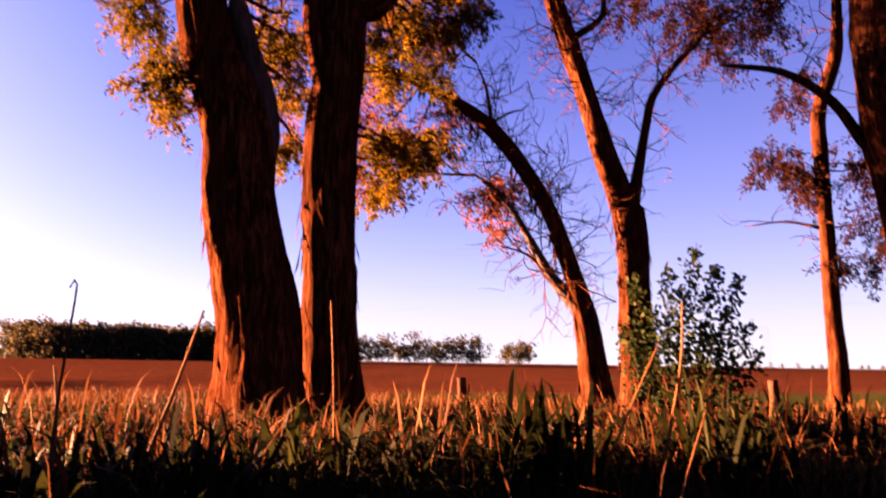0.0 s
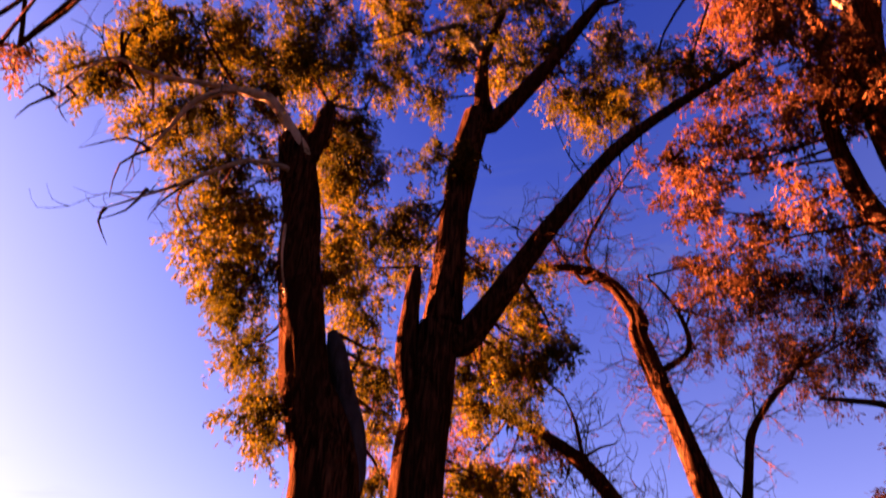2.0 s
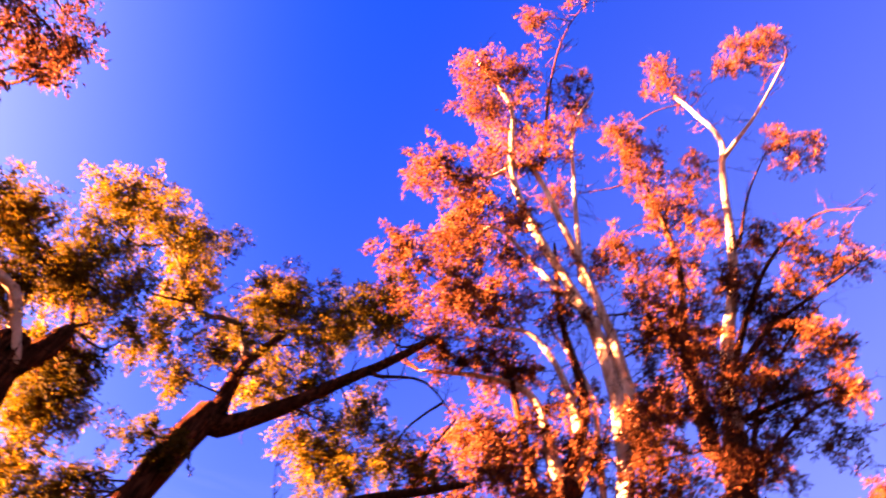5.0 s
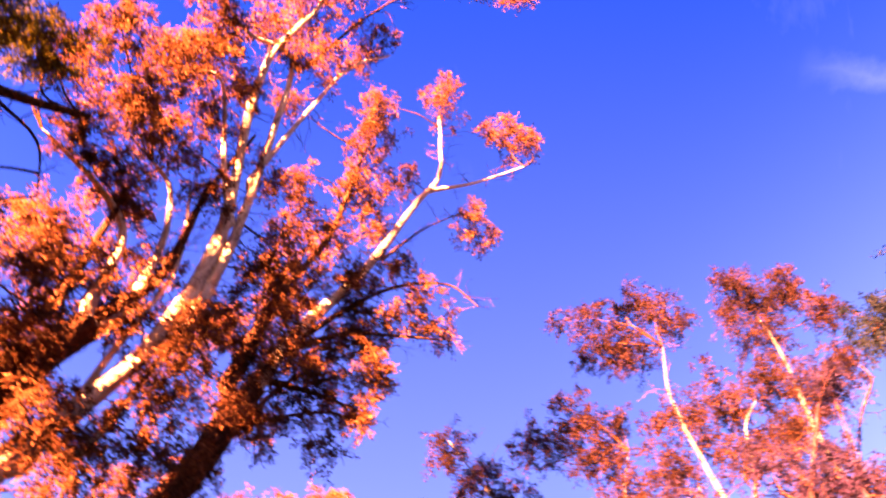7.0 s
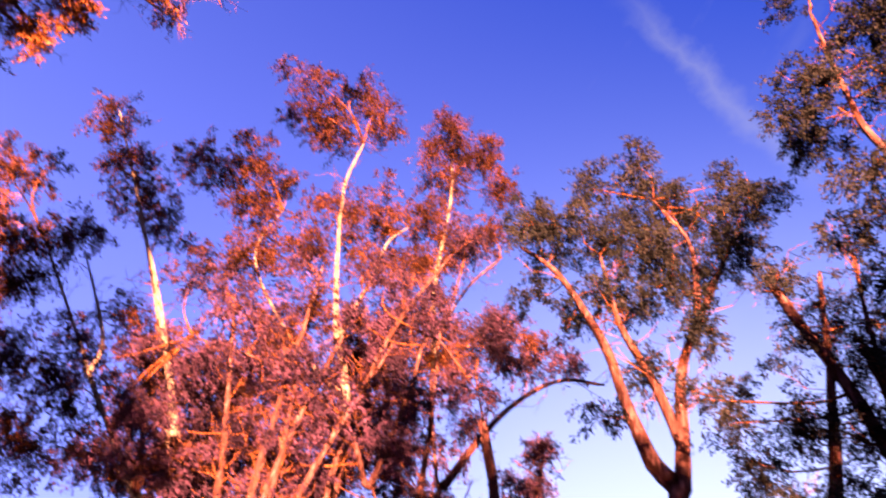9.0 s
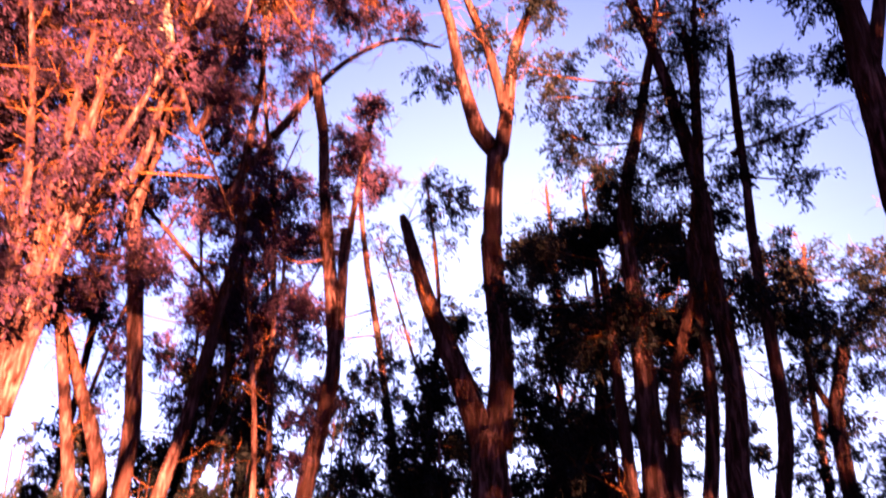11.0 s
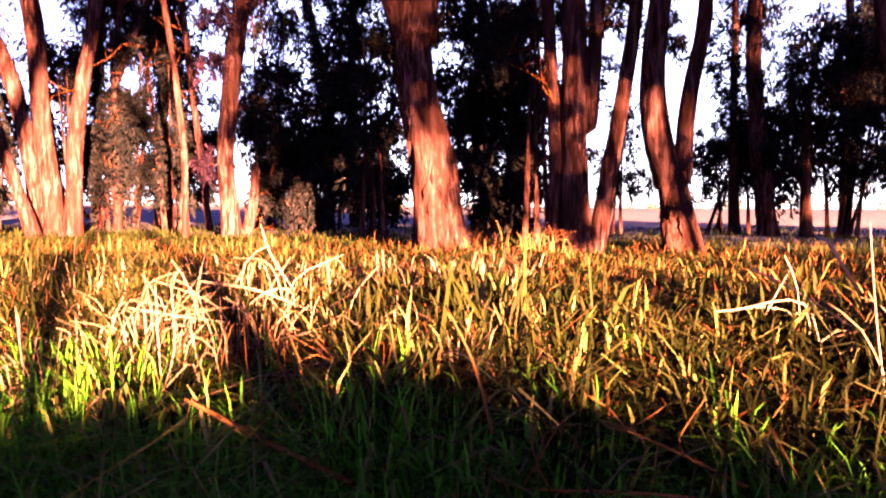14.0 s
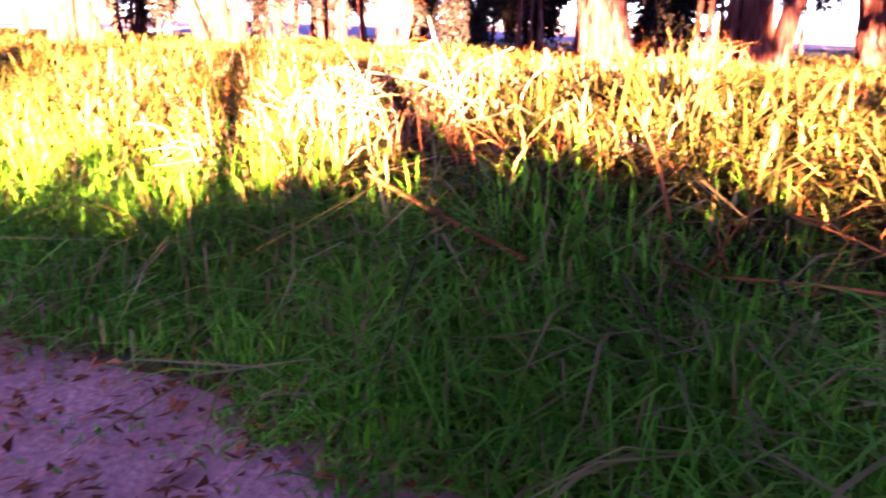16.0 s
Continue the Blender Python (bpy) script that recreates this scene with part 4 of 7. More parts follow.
tree('eucalyptus_tree', 'forked gum tree with reddish bark and long leaning limbs', 'leaf_olive', 2.8, 0.62,
     [('trunk', [0.285, 0.295, 0.301, 0.295, 0.286, 0.27, 0.258, 0.232], 0, 'bark', [(-1.17, 8.42, 0.93), (-1.24, 8.41, 1.74), (-1.28, 8.4, 2.36), (-1.3, 8.4, 2.99), (-1.3, 8.4, 3.63), (-1.28, 8.4, 4.29), (-1.2, 8.41, 5.12), (-1.13, 8.42, 5.89)]),
      ('limb', [0.232, 0.205, 0.19, 0.19, 0.196], 0, 'bark', [(-1.13, 8.42, 5.81), (-1.08, 8.43, 6.72), (-1.04, 8.44, 7.61), (-0.96, 8.45, 8.58), (-0.8, 8.46, 9.41)]),
      ('limb', 0.12, 0.05, 'bark', [(-0.73, 8.47, 9.38), (-0.76, 8.47, 10.48), (-0.59, 8.47, 11.13), (-0.45, 8.49, 11.72)]),
      ('limb', [0.097, 0.135, 0.126, 0.079], 0, 'bark', [(-1.3, 8.3, 4.36), (-1.51, 8.26, 5.27), (-1.52, 8.26, 5.96), (-1.48, 8.27, 6.58)]),
      ('limb', 0.17, 0.04, 'bark', [(-0.89, 8.45, 5.63), (-0.3, 8.33, 6.41), (0.39, 8.17, 7.37), (1.13, 7.94, 8.21), (1.85, 7.64, 8.63), (2.74, 7.2, 9.01)]),
      ('limb', 0.15, 0.05, 'bark', [(-0.61, 8.47, 9.17), (0.03, 8.3, 9.82), (0.77, 8.06, 10.8), (1.31, 7.79, 11.41), (1.87, 7.47, 12.18)]),
      ('limb', 0.06, 0.02, 'pale', [(-0.77, 8.47, 10.66), (-1.26, 8.4, 11.19), (-1.81, 8.3, 10.95), (-2.5, 8.12, 11.58), (-3.29, 7.84, 12.04)]),
      ('limb', 0.035, 0.01, 'bark', [(1.17, 7.71, 10.78), (1.85, 7.58, 10.99), (2.44, 7.41, 10.33)]),
      ('limb', 0.04, 0.015, 'bark', [(0.39, 8.19, 7.38), (0.18, 8.2, 7.16), (0.08, 8.2, 7.29)])],
     [(-3.47, 7.26, 11.59, 0.5), (-2.97, 7.81, 11.83, 0.52), (-2.37, 8.32, 12.47, 0.54), (-0.77, 8.91, 12.54, 0.65), (-1.29, 8.09, 10.2, 0.39),
      (-1.87, 8.29, 11.48, 0.43), (0.31, 8.8, 12.85, 0.66), (0.96, 7.99, 12.73, 0.54), (-0.06, 8.35, 10.6, 0.48), (1.21, 8.56, 10.6, 0.45),
      (0.81, 8.91, 10.21, 0.49), (-1.14, 8.12, 8.2, 0.25), (1.4, 8.38, 9.47, 0.3), (2.38, 8.47, 10.26, 0.4), (-2.67, 7.59, 10.29, 0.35),
      (-3.49, 7.59, 10.96, 0.33), (-1.05, 8.59, 11.26, 0.38), (-0.4, 8.94, 10.55, 0.37), (0.36, 8.19, 10.82, 0.32), (-2.08, 8.25, 10.24, 0.36)]
     + [(-1.56, 8.66, 9.89, 0.28), (0.01, 8.05, 11.19, 0.37), (-0.34, 9.54, 7.12, 0.47), (-0.02, 9.85, 6.61, 0.43), (-0.55, 10.13, 6.29, 0.4),
      (-1.7, 10.31, 8.33, 0.37), (-0.83, 9.66, 7.55, 0.37), (-1.96, 9.8, 7.41, 0.34), (-2.2, 10.06, 8.36, 0.28), (0.14, 9.55, 6.05, 0.31),
      (-0.83, 9.81, 5.34, 0.31), (-0.29, 10.15, 5.73, 0.32), (-0.74, 9.02, 4.23, 0.25), (-0.46, 9.34, 4.12, 0.29), (-0.16, 9.65, 4.36, 0.25),
      (-0.74, 9.92, 5.91, 0.32), (-0.31, 9.19, 5.81, 0.27), (0.08, 9.5, 5.96, 0.26), (-0.9, 9.76, 3.73, 0.25), (-0.67, 9.02, 3.83, 0.25),
      (-3.49, 8.19, 12.99, 0.36), (-2.80, 8.97, 13.65, 0.44), (-3.76, 8.29, 12.37, 0.31), (-2.46, 9.28, 11.83, 0.36), (-0.90, 8.85, 12.70, 0.44), (-1.24, 9.32, 12.05, 0.31), (1.00, 9.05, 13.95, 0.36), (0.48, 9.59, 14.22, 0.44), (1.18, 8.82, 9.93, 0.31), (0.89, 9.36, 10.01, 0.36), (1.93, 8.89, 10.61, 0.44), (-1.53, 9.48, 9.42, 0.31), (-2.41, 8.57, 7.15, 0.36), (-1.95, 9.19, 7.65, 0.44), (-1.67, 8.95, 7.89, 0.31)], 0.45)
# the darker rust leaf puts this crown's shade into its colour
tree('eucalyptus_tree', 'slender V-forked gum tree with sparse twigs behind a shrub', 'leaf_rust', 1.9, 0.62,
     [('trunk', [0.277, 0.254, 0.233, 0.237], 0, 'bark', [(2.96, 11.63, 0.87), (2.96, 11.63, 1.54), (2.91, 11.64, 2.73), (2.81, 11.67, 3.97)]),
      ('limb', [0.202, 0.185, 0.17, 0.163, 0.165, 0.158, 0.14, 0.11, 0.08, 0.05], 0, 'bark', [(2.77, 11.67, 3.92), (2.68, 11.7, 4.24), (2.44, 11.75, 4.98), (2.2, 11.8, 5.83), (1.95, 11.84, 6.71), (1.73, 11.87, 7.41), (1.75, 11.87, 7.76), (1.34, 11.92, 8.45), (0.66, 11.98, 8.81), (-0.1, 12.0, 8.74)]),
      ('limb', [0.157, 0.097, 0.071, 0.062, 0.053, 0.044], 0, 'bark', [(2.88, 11.65, 3.92), (3.01, 11.62, 4.58), (3.12, 11.59, 5.21), (3.23, 11.56, 5.66), (3.52, 11.47, 6.1), (3.97, 11.32, 6.59)]),
      ('limb', 0.05, 0.015, 'bark', [(1.29, 11.93, 8.37), (0.93, 11.96, 9.15), (1.46, 11.91, 10.31), (1.97, 11.83, 11.1)]),
      ('limb', 0.05, 0.015, 'bark', [(0.91, 11.96, 8.48), (0.54, 11.99, 9.04), (0.17, 12, 9.85)]),
      ('limb', 0.06, 0.02, 'bark', [(2.01, 11.83, 6.72), (2.51, 11.74, 7.12), (2.38, 11.76, 7.87), (1.96, 11.84, 8.55)])],
     [(3.38, 12.08, 8.61, 0.66), (4.28, 12.12, 8.46, 0.76), (5.03, 12.15, 8.6, 0.68), (4.37, 12.72, 7.73, 0.68), (3.23, 12.28, 7.77, 0.56),
      (5.12, 11.95, 7.55, 0.66), (3.14, 12.93, 9.71, 0.41), (5.47, 11.29, 8.11, 0.56), (4.71, 11.96, 6.84, 0.55)], 1.5)
tree('eucalyptus_tree', 'leaning half-dead gum tree arching over the field edge', 'leaf_copper_lit', 1.8, 0.6,
     [('trunk', [0.228, 0.207, 0.184, 0.144, 0.128, 0.121, 0.118, 0.11, 0.088, 0.071, 0.053], 0, 'bark', [(2.28, 11.27, 0.93), (2.16, 11.29, 1.86), (2.04, 11.32, 2.44), (1.82, 11.36, 3.12), (1.54, 11.4, 3.81), (1.14, 11.44, 4.52), (0.71, 11.48, 5.07), (0.25, 11.5, 5.43), (-0.29, 11.5, 5.75), (-0.77, 11.47, 5.97), (-1.21, 11.44, 6.06)]),
      ('limb', 0.1, 0.03, 'pale', [(2.08, 11.31, 2.23), (1.61, 11.39, 2.79), (1.26, 11.44, 3.41), (0.89, 11.46, 3.99), (0.47, 11.49, 4.35)]),
      ('limb', 0.03, 0.01, 'bark', [(1.61, 11.39, 2.72), (1.26, 11.44, 3.12), (0.77, 11.47, 3.27)]),
      ('limb', 0.04, 0.012, 'bark', [(0.72, 11.48, 5.04), (0.62, 11.48, 5.72), (0.45, 11.49, 6.17)]),
      ('limb', 0.03, 0.01, 'bark', [(0.63, 11.48, 5.13), (0.97, 11.46, 5.34), (1.22, 11.43, 5.39)])],
     [(0.55, 11.54, 3.98, 0.35), (0.83, 11.82, 4.39, 0.32), (-0.75, 12.12, 5.23, 0.58), (-1.2, 12.39, 5.06, 0.51), (-0.37, 11.69, 4.96, 0.48),
      (-1.32, 11.93, 6.5, 0.51), (-0.27, 12.3, 7.16, 0.44), (0.13, 11.55, 5.37, 0.32), (-0.8, 11.82, 6.94, 0.51), (-1.07, 12.11, 4.26, 0.28),
      (-2.9, 12.11, 6.58, 0.53), (-2.41, 11.45, 5.39, 0.4), (0.98, 11.96, 3.8, 0.28)], 1.3)
tree('eucalyptus_tree', 'thin young gum tree with a bare side branch', 'leaf_rust', 1.8, 0.65,
     [('trunk', [0.162, 0.145, 0.129, 0.112, 0.114, 0.105, 0.08, 0.03], 0, 'bark', [(6.35, 12.48, 0.9), (6.35, 12.47, 1.57), (6.32, 12.49, 2.48), (6.31, 12.5, 3.79), (6.31, 12.5, 4.94), (6.32, 12.49, 5.83), (6.58, 12.36, 6.9), (6.66, 12.31, 9.06)]),
      ('limb', 0.03, 0.01, 'bark', [(6.25, 12.53, 3.8), (5.75, 12.76, 3.94), (5.17, 13.01, 3.89)]),
      ('limb', 0.04, 0.015, 'bark', [(6.31, 12.5, 4.46), (6.05, 12.62, 4.78), (5.63, 12.82, 5.01)])],
     [(5.69, 12.29, 4.69, 0.41), (5.61, 12.66, 5.02, 0.37), (6.19, 12.72, 4.51, 0.33), (7.04, 12.62, 4.91, 0.48), (6.86, 11.86, 3.87, 0.54),
      (6.8, 12.23, 3.28, 0.46), (6.1, 12.93, 6.19, 0.44)], 0.45)
tree('eucalyptus_tree', 'tall gum tree with many upright white stems in red evening light', 'leaf_copper_lit', 1.35, 0.85,
     [('trunk', 0.384, 0.276, 'bark', [(6.56, 9.92, 0.83), (6.12, 9.81, 3.17), (5.72, 9.62, 4.97), (5.46, 9.25, 7.43), (5.07, 8.87, 10.01), (5.07, 8.55, 11.55)]),
      ('limb', 0.085, 0.03, 'bark', [(5.59, 9.83, 4.4), (5.11, 9.76, 4.99), (4.49, 9.78, 5.4), (3.71, 9.91, 5.54)]),
      ('limb', 0.185, 0.048, 'white', [(5.93, 8.97, 7.37), (5.75, 8.72, 8.82), (5.87, 8.16, 10.96), (5.82, 7.92, 12.09), (5.35, 7.67, 14.46), (4.49, 7.7, 16.52), (3.48, 7.75, 18.48), (2.61, 7.59, 20.66), (2.03, 7.06, 23.72), (0.54, 6.85, 25.73)]),
      ('limb', 0.134, 0.0384, 'white', [(6.01, 7.76, 12.14), (5.53, 7.52, 14.52), (4.24, 7.41, 18.27), (2.98, 7.38, 21.01), (2.04, 7.89, 20.07), (1.02, 8.15, 19.73)]),
      ('limb', 0.118, 0.0288, 'white', [(4.84, 8.64, 11.74), (4.3, 8.59, 13.26), (3.43, 8.86, 13.63), (2.1, 9.28, 13.37)]),
      ('limb', 0.109, 0.0384, 'white', [(5.26, 8.35, 11.91), (4.79, 8.22, 13.64), (4.08, 8.31, 14.84), (3.46, 8.54, 15.01)]),
      ('limb', 0.084, 0.0288, 'white', [(5.13, 7.59, 15.36), (4.25, 7.86, 16.4), (2.78, 8.09, 18.16), (2.27, 8.35, 17.68)]),
      ('limb', 0.0672, 0.0288, 'white', [(4.73, 7.52, 16.64), (4.22, 7.02, 19.99), (3.86, 6.48, 22.98), (4.11, 5.78, 25.09)]),
      ('limb', 0.156, 0.06, 'bark', [(4.86, 9.45, 8), (4.44, 9.24, 9.81), (4.53, 8.92, 11.3), (3.81, 8.69, 13.71)]),
      ('limb', 0.12, 0.036, 'bark', [(5.07, 8.55, 11.55), (5.11, 8.1, 13.34), (4.46, 7.96, 15.49), (4.03, 7.61, 17.93)]),
      ('limb', 0.084, 0.024, 'white', [(5.97, 8.57, 9.02), (5.57, 8.26, 11.43), (5.16, 8, 13.62), (4.16, 8.14, 15.38)]),
      ('limb', 0.07, 0.024, 'white', [(6.3, 8.17, 9.66), (5.89, 7.64, 12.96), (5.4, 7.57, 14.68), (3.53, 7.79, 18.2)]),
      ('limb', 0.05, 0.012, 'bark', [(3.31, 7.17, 21.29), (2.9, 6.33, 25.48), (2.9, 5.26, 29.66), (3.76, 3.54, 33.41)])],
     [(0.68, 6.61, 24.66, 0.81), (1.81, 6.5, 25.63, 0.84), (1.23, 7.4, 23.68, 0.86), (2.45, 7.57, 23.09, 0.84), (0.64, 7.89, 19.65, 0.59),
      (1.63, 8.01, 19.89, 0.66), (3.82, 6.33, 25.04, 0.74), (3.32, 6.59, 21.55, 0.63), (0.66, 8.78, 16.22, 0.5), (1.02, 9.19, 15.39, 0.44),
      (1.84, 8.9, 17.77, 0.61), (2.03, 8.02, 18.05, 0.61), (3.21, 8.12, 17.36, 0.71), (2.67, 8.93, 15.99, 0.78), (2.36, 8.64, 14.08, 0.6),
      (3.54, 8.52, 14.21, 0.61), (3.61, 9.18, 12.42, 0.67), (4.21, 9.32, 12.14, 0.67), (4.24, 7.77, 15.34, 0.53), (4.93, 7.27, 17.13, 0.52)]
     + [(0.41, 7.95, 18.79, 0.5), (0.92, 8.76, 16.21, 0.61), (1.9, 8.57, 17.82, 0.73), (2.85, 8.35, 19.07, 0.64), (3.14, 8.25, 15.44, 0.64),
      (2.21, 8.8, 15.67, 0.55), (3.49, 9.4, 12.36, 0.67), (2.78, 9.36, 9.99, 0.5), (2.58, 9.85, 9.39, 0.5), (3.55, 9.54, 10.95, 0.54),
      (2.43, 10.54, 9.22, 0.43), (3.97, 9.4, 8.59, 0.56), (3.88, 9.46, 9.94, 0.52), (6.17, 7.11, 15.56, 0.66), (5.69, 7.37, 12.44, 0.56),
      (4.5, 8.99, 10.06, 0.51), (2.83, 10.36, 8.02, 0.49), (4.72, 9.99, 8.1, 0.58), (1.3, 8.86, 14.58, 0.47), (2.61, 9.06, 13.98, 0.46)]
     + [(3.81, 8.94, 14.05, 0.56), (4.31, 8.34, 12.07, 0.45), (3.04, 9.36, 11.12, 0.45), (3.51, 9.83, 9.64, 0.39), (4.79, 9.18, 11.75, 0.42),
      (5.17, 8.06, 11.86, 0.41), (5.25, 8.8, 9.84, 0.39), (6.73, 6.86, 14.63, 0.53), (5.97, 7.44, 11.25, 0.4), (2.15, 9.91, 9.61, 0.38),
      (2.72, 10.24, 8.82, 0.38), (3.63, 10.34, 8.54, 0.42), (3.47, 3.27, 32.99, 0.84), (2.81, 4.39, 32.13, 0.6), (4.53, 1.99, 35.98, 0.75),
      (1.92, 5.93, 30.47, 0.57), (6.29, 7.25, 11.02, 0.44), (6.7, 7.52, 10.11, 0.43), (6.18, 8.35, 10.08, 0.43), (5.28, 8.73, 12.53, 0.48)]
     + [(4.61, 8.66, 10.45, 0.43), (5.89, 7.64, 12.96, 0.43), (5.27, 9.12, 9.9, 0.44), (1.77, 8.15, 16.99, 0.44), (1.51, 8.03, 19.21, 0.44),
      (1.94, 7.76, 21.46, 0.48), (2.41, 9.01, 16.69, 0.44), (3.14, 7.62, 18.21, 0.41), (2.91, 7.41, 20.92, 0.47), (3.75, 8.45, 16.35, 0.43),
      (3, 8.5, 13.81, 0.42),
      (4.87, 7.92, 9.21, 0.55), (6.11, 8.04, 9.75, 0.67), (5.43, 6.80, 9.76, 0.45), (6.81, 6.91, 10.16, 0.55), (4.18, 8.31, 10.25, 0.67), (5.31, 8.59, 12.15, 0.45), (5.53, 6.72, 11.04, 0.55), (7.02, 6.69, 11.84, 0.67), (5.75, 7.31, 8.45, 0.45), (6.58, 7.66, 14.01, 0.55), (6.41, 5.88, 12.55, 0.67), (7.17, 6.53, 16.18, 0.45), (6.21, 6.92, 15.05, 0.55), (4.79, 8.89, 10.08, 0.67), (3.50, 7.97, 10.83, 0.45), (5.04, 8.29, 13.49, 0.55)], 0.45)
tree('eucalyptus_tree', 'tall gum tree with forked white stems and bare outer twigs', 'leaf_copper_lit', 1.4, 0.85,
     [('trunk', 0.36, 0.24, 'bark', [(6.69, 10.83, 0.84), (8.14, 8.38, 9.24), (8.15, 7.46, 13.74)]),
      ('limb', 0.16, 0.0384, 'white', [(8.16, 7.6, 13.04), (8.11, 7.03, 15.96), (8.24, 6.27, 18.61), (8.1, 5.47, 22.49), (8.02, 5.01, 24.57), (7.16, 5.36, 28.46)]),
      ('limb', 0.0672, 0.0192, 'white', [(8.08, 5.28, 23.34), (8.56, 3.98, 24.71), (8.86, 2.45, 26.32)]),
      ('limb', 0.144, 0.036, 'bark', [(7.85, 7.84, 13.43), (7.48, 7.64, 16.29), (7.33, 7.12, 19.56), (6.53, 7, 23.96)]),
      ('limb', 0.096, 0.0144, 'bark', [(8.14, 7.14, 15.28), (8.63, 5.83, 18.1), (9.25, 4.41, 19.27), (9.74, 3.49, 18.62)]),
      ('limb', 0.084, 0.024, 'bark', [(8.13, 7.21, 14.96), (8.63, 6.31, 16.25), (9.12, 5.42, 16.75), (9.64, 4.31, 17.12)]),
      ('limb', 0.048, 0.0144, 'bark', [(8.33, 5.92, 19.45), (8.48, 5.21, 21.28), (8.75, 4.26, 22.82)]),
      ('limb', 0.084, 0.024, 'bark', [(8.24, 7.31, 14.04), (8.84, 6.5, 14.26), (9.52, 5.46, 14.22)]),
      ('limb', 0.09, 0.02, 'bark', [(8.29, 7.85, 11.09), (8.41, 7.12, 13.91), (8.8, 6.23, 15.54), (9.27, 5.24, 16.51)]),
      ('limb', 0.09, 0.02, 'bark', [(8.22, 8, 10.72), (7.85, 7.72, 13.99), (7.54, 7.6, 16.17), (7.24, 7.46, 18.31)]),
      ('limb', 0.06, 0.015, 'bark', [(8.34, 7.46, 12.73), (9.02, 6.34, 13.84), (9.63, 5.33, 14.02)])],
     [(6.78, 5.01, 28.8, 0.75), (8.18, 3.15, 28.11, 0.75), (8.67, 2.5, 28.46, 0.76), (6.2, 7.17, 27.71, 0.73), (6.38, 6.84, 23.43, 0.78),
      (7.43, 6.5, 21.83, 0.66), (9.23, 4.04, 22.55, 0.69), (6.73, 7.21, 18.88, 0.58), (9.06, 4.78, 18.23, 0.57), (9.68, 4.38, 17.73, 0.5),
      (9.04, 6.25, 17.29, 0.68), (8.93, 5.62, 15.08, 0.61), (8.81, 6.46, 14.56, 0.61), (7.27, 7.88, 18.16, 0.58), (7.78, 6.34, 17.64, 0.55),
      (9.31, 5.62, 13.83, 0.42), (7.31, 8.25, 15.02, 0.56), (7.92, 7.72, 16.82, 0.55), (7.67, 7.17, 14.45, 0.54), (8.49, 6.5, 15.14, 0.56)]
     + [(8.97, 5.97, 16.67, 0.54), (9.03, 6.99, 14.3, 0.55), (9.03, 5.69, 14.16, 0.48), (8.45, 7.3, 12.85, 0.51), (9.48, 6.34, 13.33, 0.48),
      (7.01, 7.91, 13.98, 0.47), (8.12, 7.72, 11.5, 0.49), (9.33, 5.64, 15.78, 0.41), (7.68, 7.93, 17, 0.49), (5.88, 6.84, 24.56, 0.62),
      (6.83, 6.9, 21.96, 0.62), (7.94, 6.39, 20.78, 0.54), (7.73, 7.31, 19.78, 0.58), (8.37, 5.43, 19.03, 0.5), (8.39, 6.32, 17.48, 0.52),
      (8, 7.39, 16.99, 0.51), (8.71, 5.26, 16.61, 0.45), (6.01, 7.89, 20.58, 0.53), (7.63, 6.06, 23.73, 0.51), (4.74, 8.85, 23.81, 0.51)]
     + [(6.62, 7.67, 18.12, 0.48)], 0.45)
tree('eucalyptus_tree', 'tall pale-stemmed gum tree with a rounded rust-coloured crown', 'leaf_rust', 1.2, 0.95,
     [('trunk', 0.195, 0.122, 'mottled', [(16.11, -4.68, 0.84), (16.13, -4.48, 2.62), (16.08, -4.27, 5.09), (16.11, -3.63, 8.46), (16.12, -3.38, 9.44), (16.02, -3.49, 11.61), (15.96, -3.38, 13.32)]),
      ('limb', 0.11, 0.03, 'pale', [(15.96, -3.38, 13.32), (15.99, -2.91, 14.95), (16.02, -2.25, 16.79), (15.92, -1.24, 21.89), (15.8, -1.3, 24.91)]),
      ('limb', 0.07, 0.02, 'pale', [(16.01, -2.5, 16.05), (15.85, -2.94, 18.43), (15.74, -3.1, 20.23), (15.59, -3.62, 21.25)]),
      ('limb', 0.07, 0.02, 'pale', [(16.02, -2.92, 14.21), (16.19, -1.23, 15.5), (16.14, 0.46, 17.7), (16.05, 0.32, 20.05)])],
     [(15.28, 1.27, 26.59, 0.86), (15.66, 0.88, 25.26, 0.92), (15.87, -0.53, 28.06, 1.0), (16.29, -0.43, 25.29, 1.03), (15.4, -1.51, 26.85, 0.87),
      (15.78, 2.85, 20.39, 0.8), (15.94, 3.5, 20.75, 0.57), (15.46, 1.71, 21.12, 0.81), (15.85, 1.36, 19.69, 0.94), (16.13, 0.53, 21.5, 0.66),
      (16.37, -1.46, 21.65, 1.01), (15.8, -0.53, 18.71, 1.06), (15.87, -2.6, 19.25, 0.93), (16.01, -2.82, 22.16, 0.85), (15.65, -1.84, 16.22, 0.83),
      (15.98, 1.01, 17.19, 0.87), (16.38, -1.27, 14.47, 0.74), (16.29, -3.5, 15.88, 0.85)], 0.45)
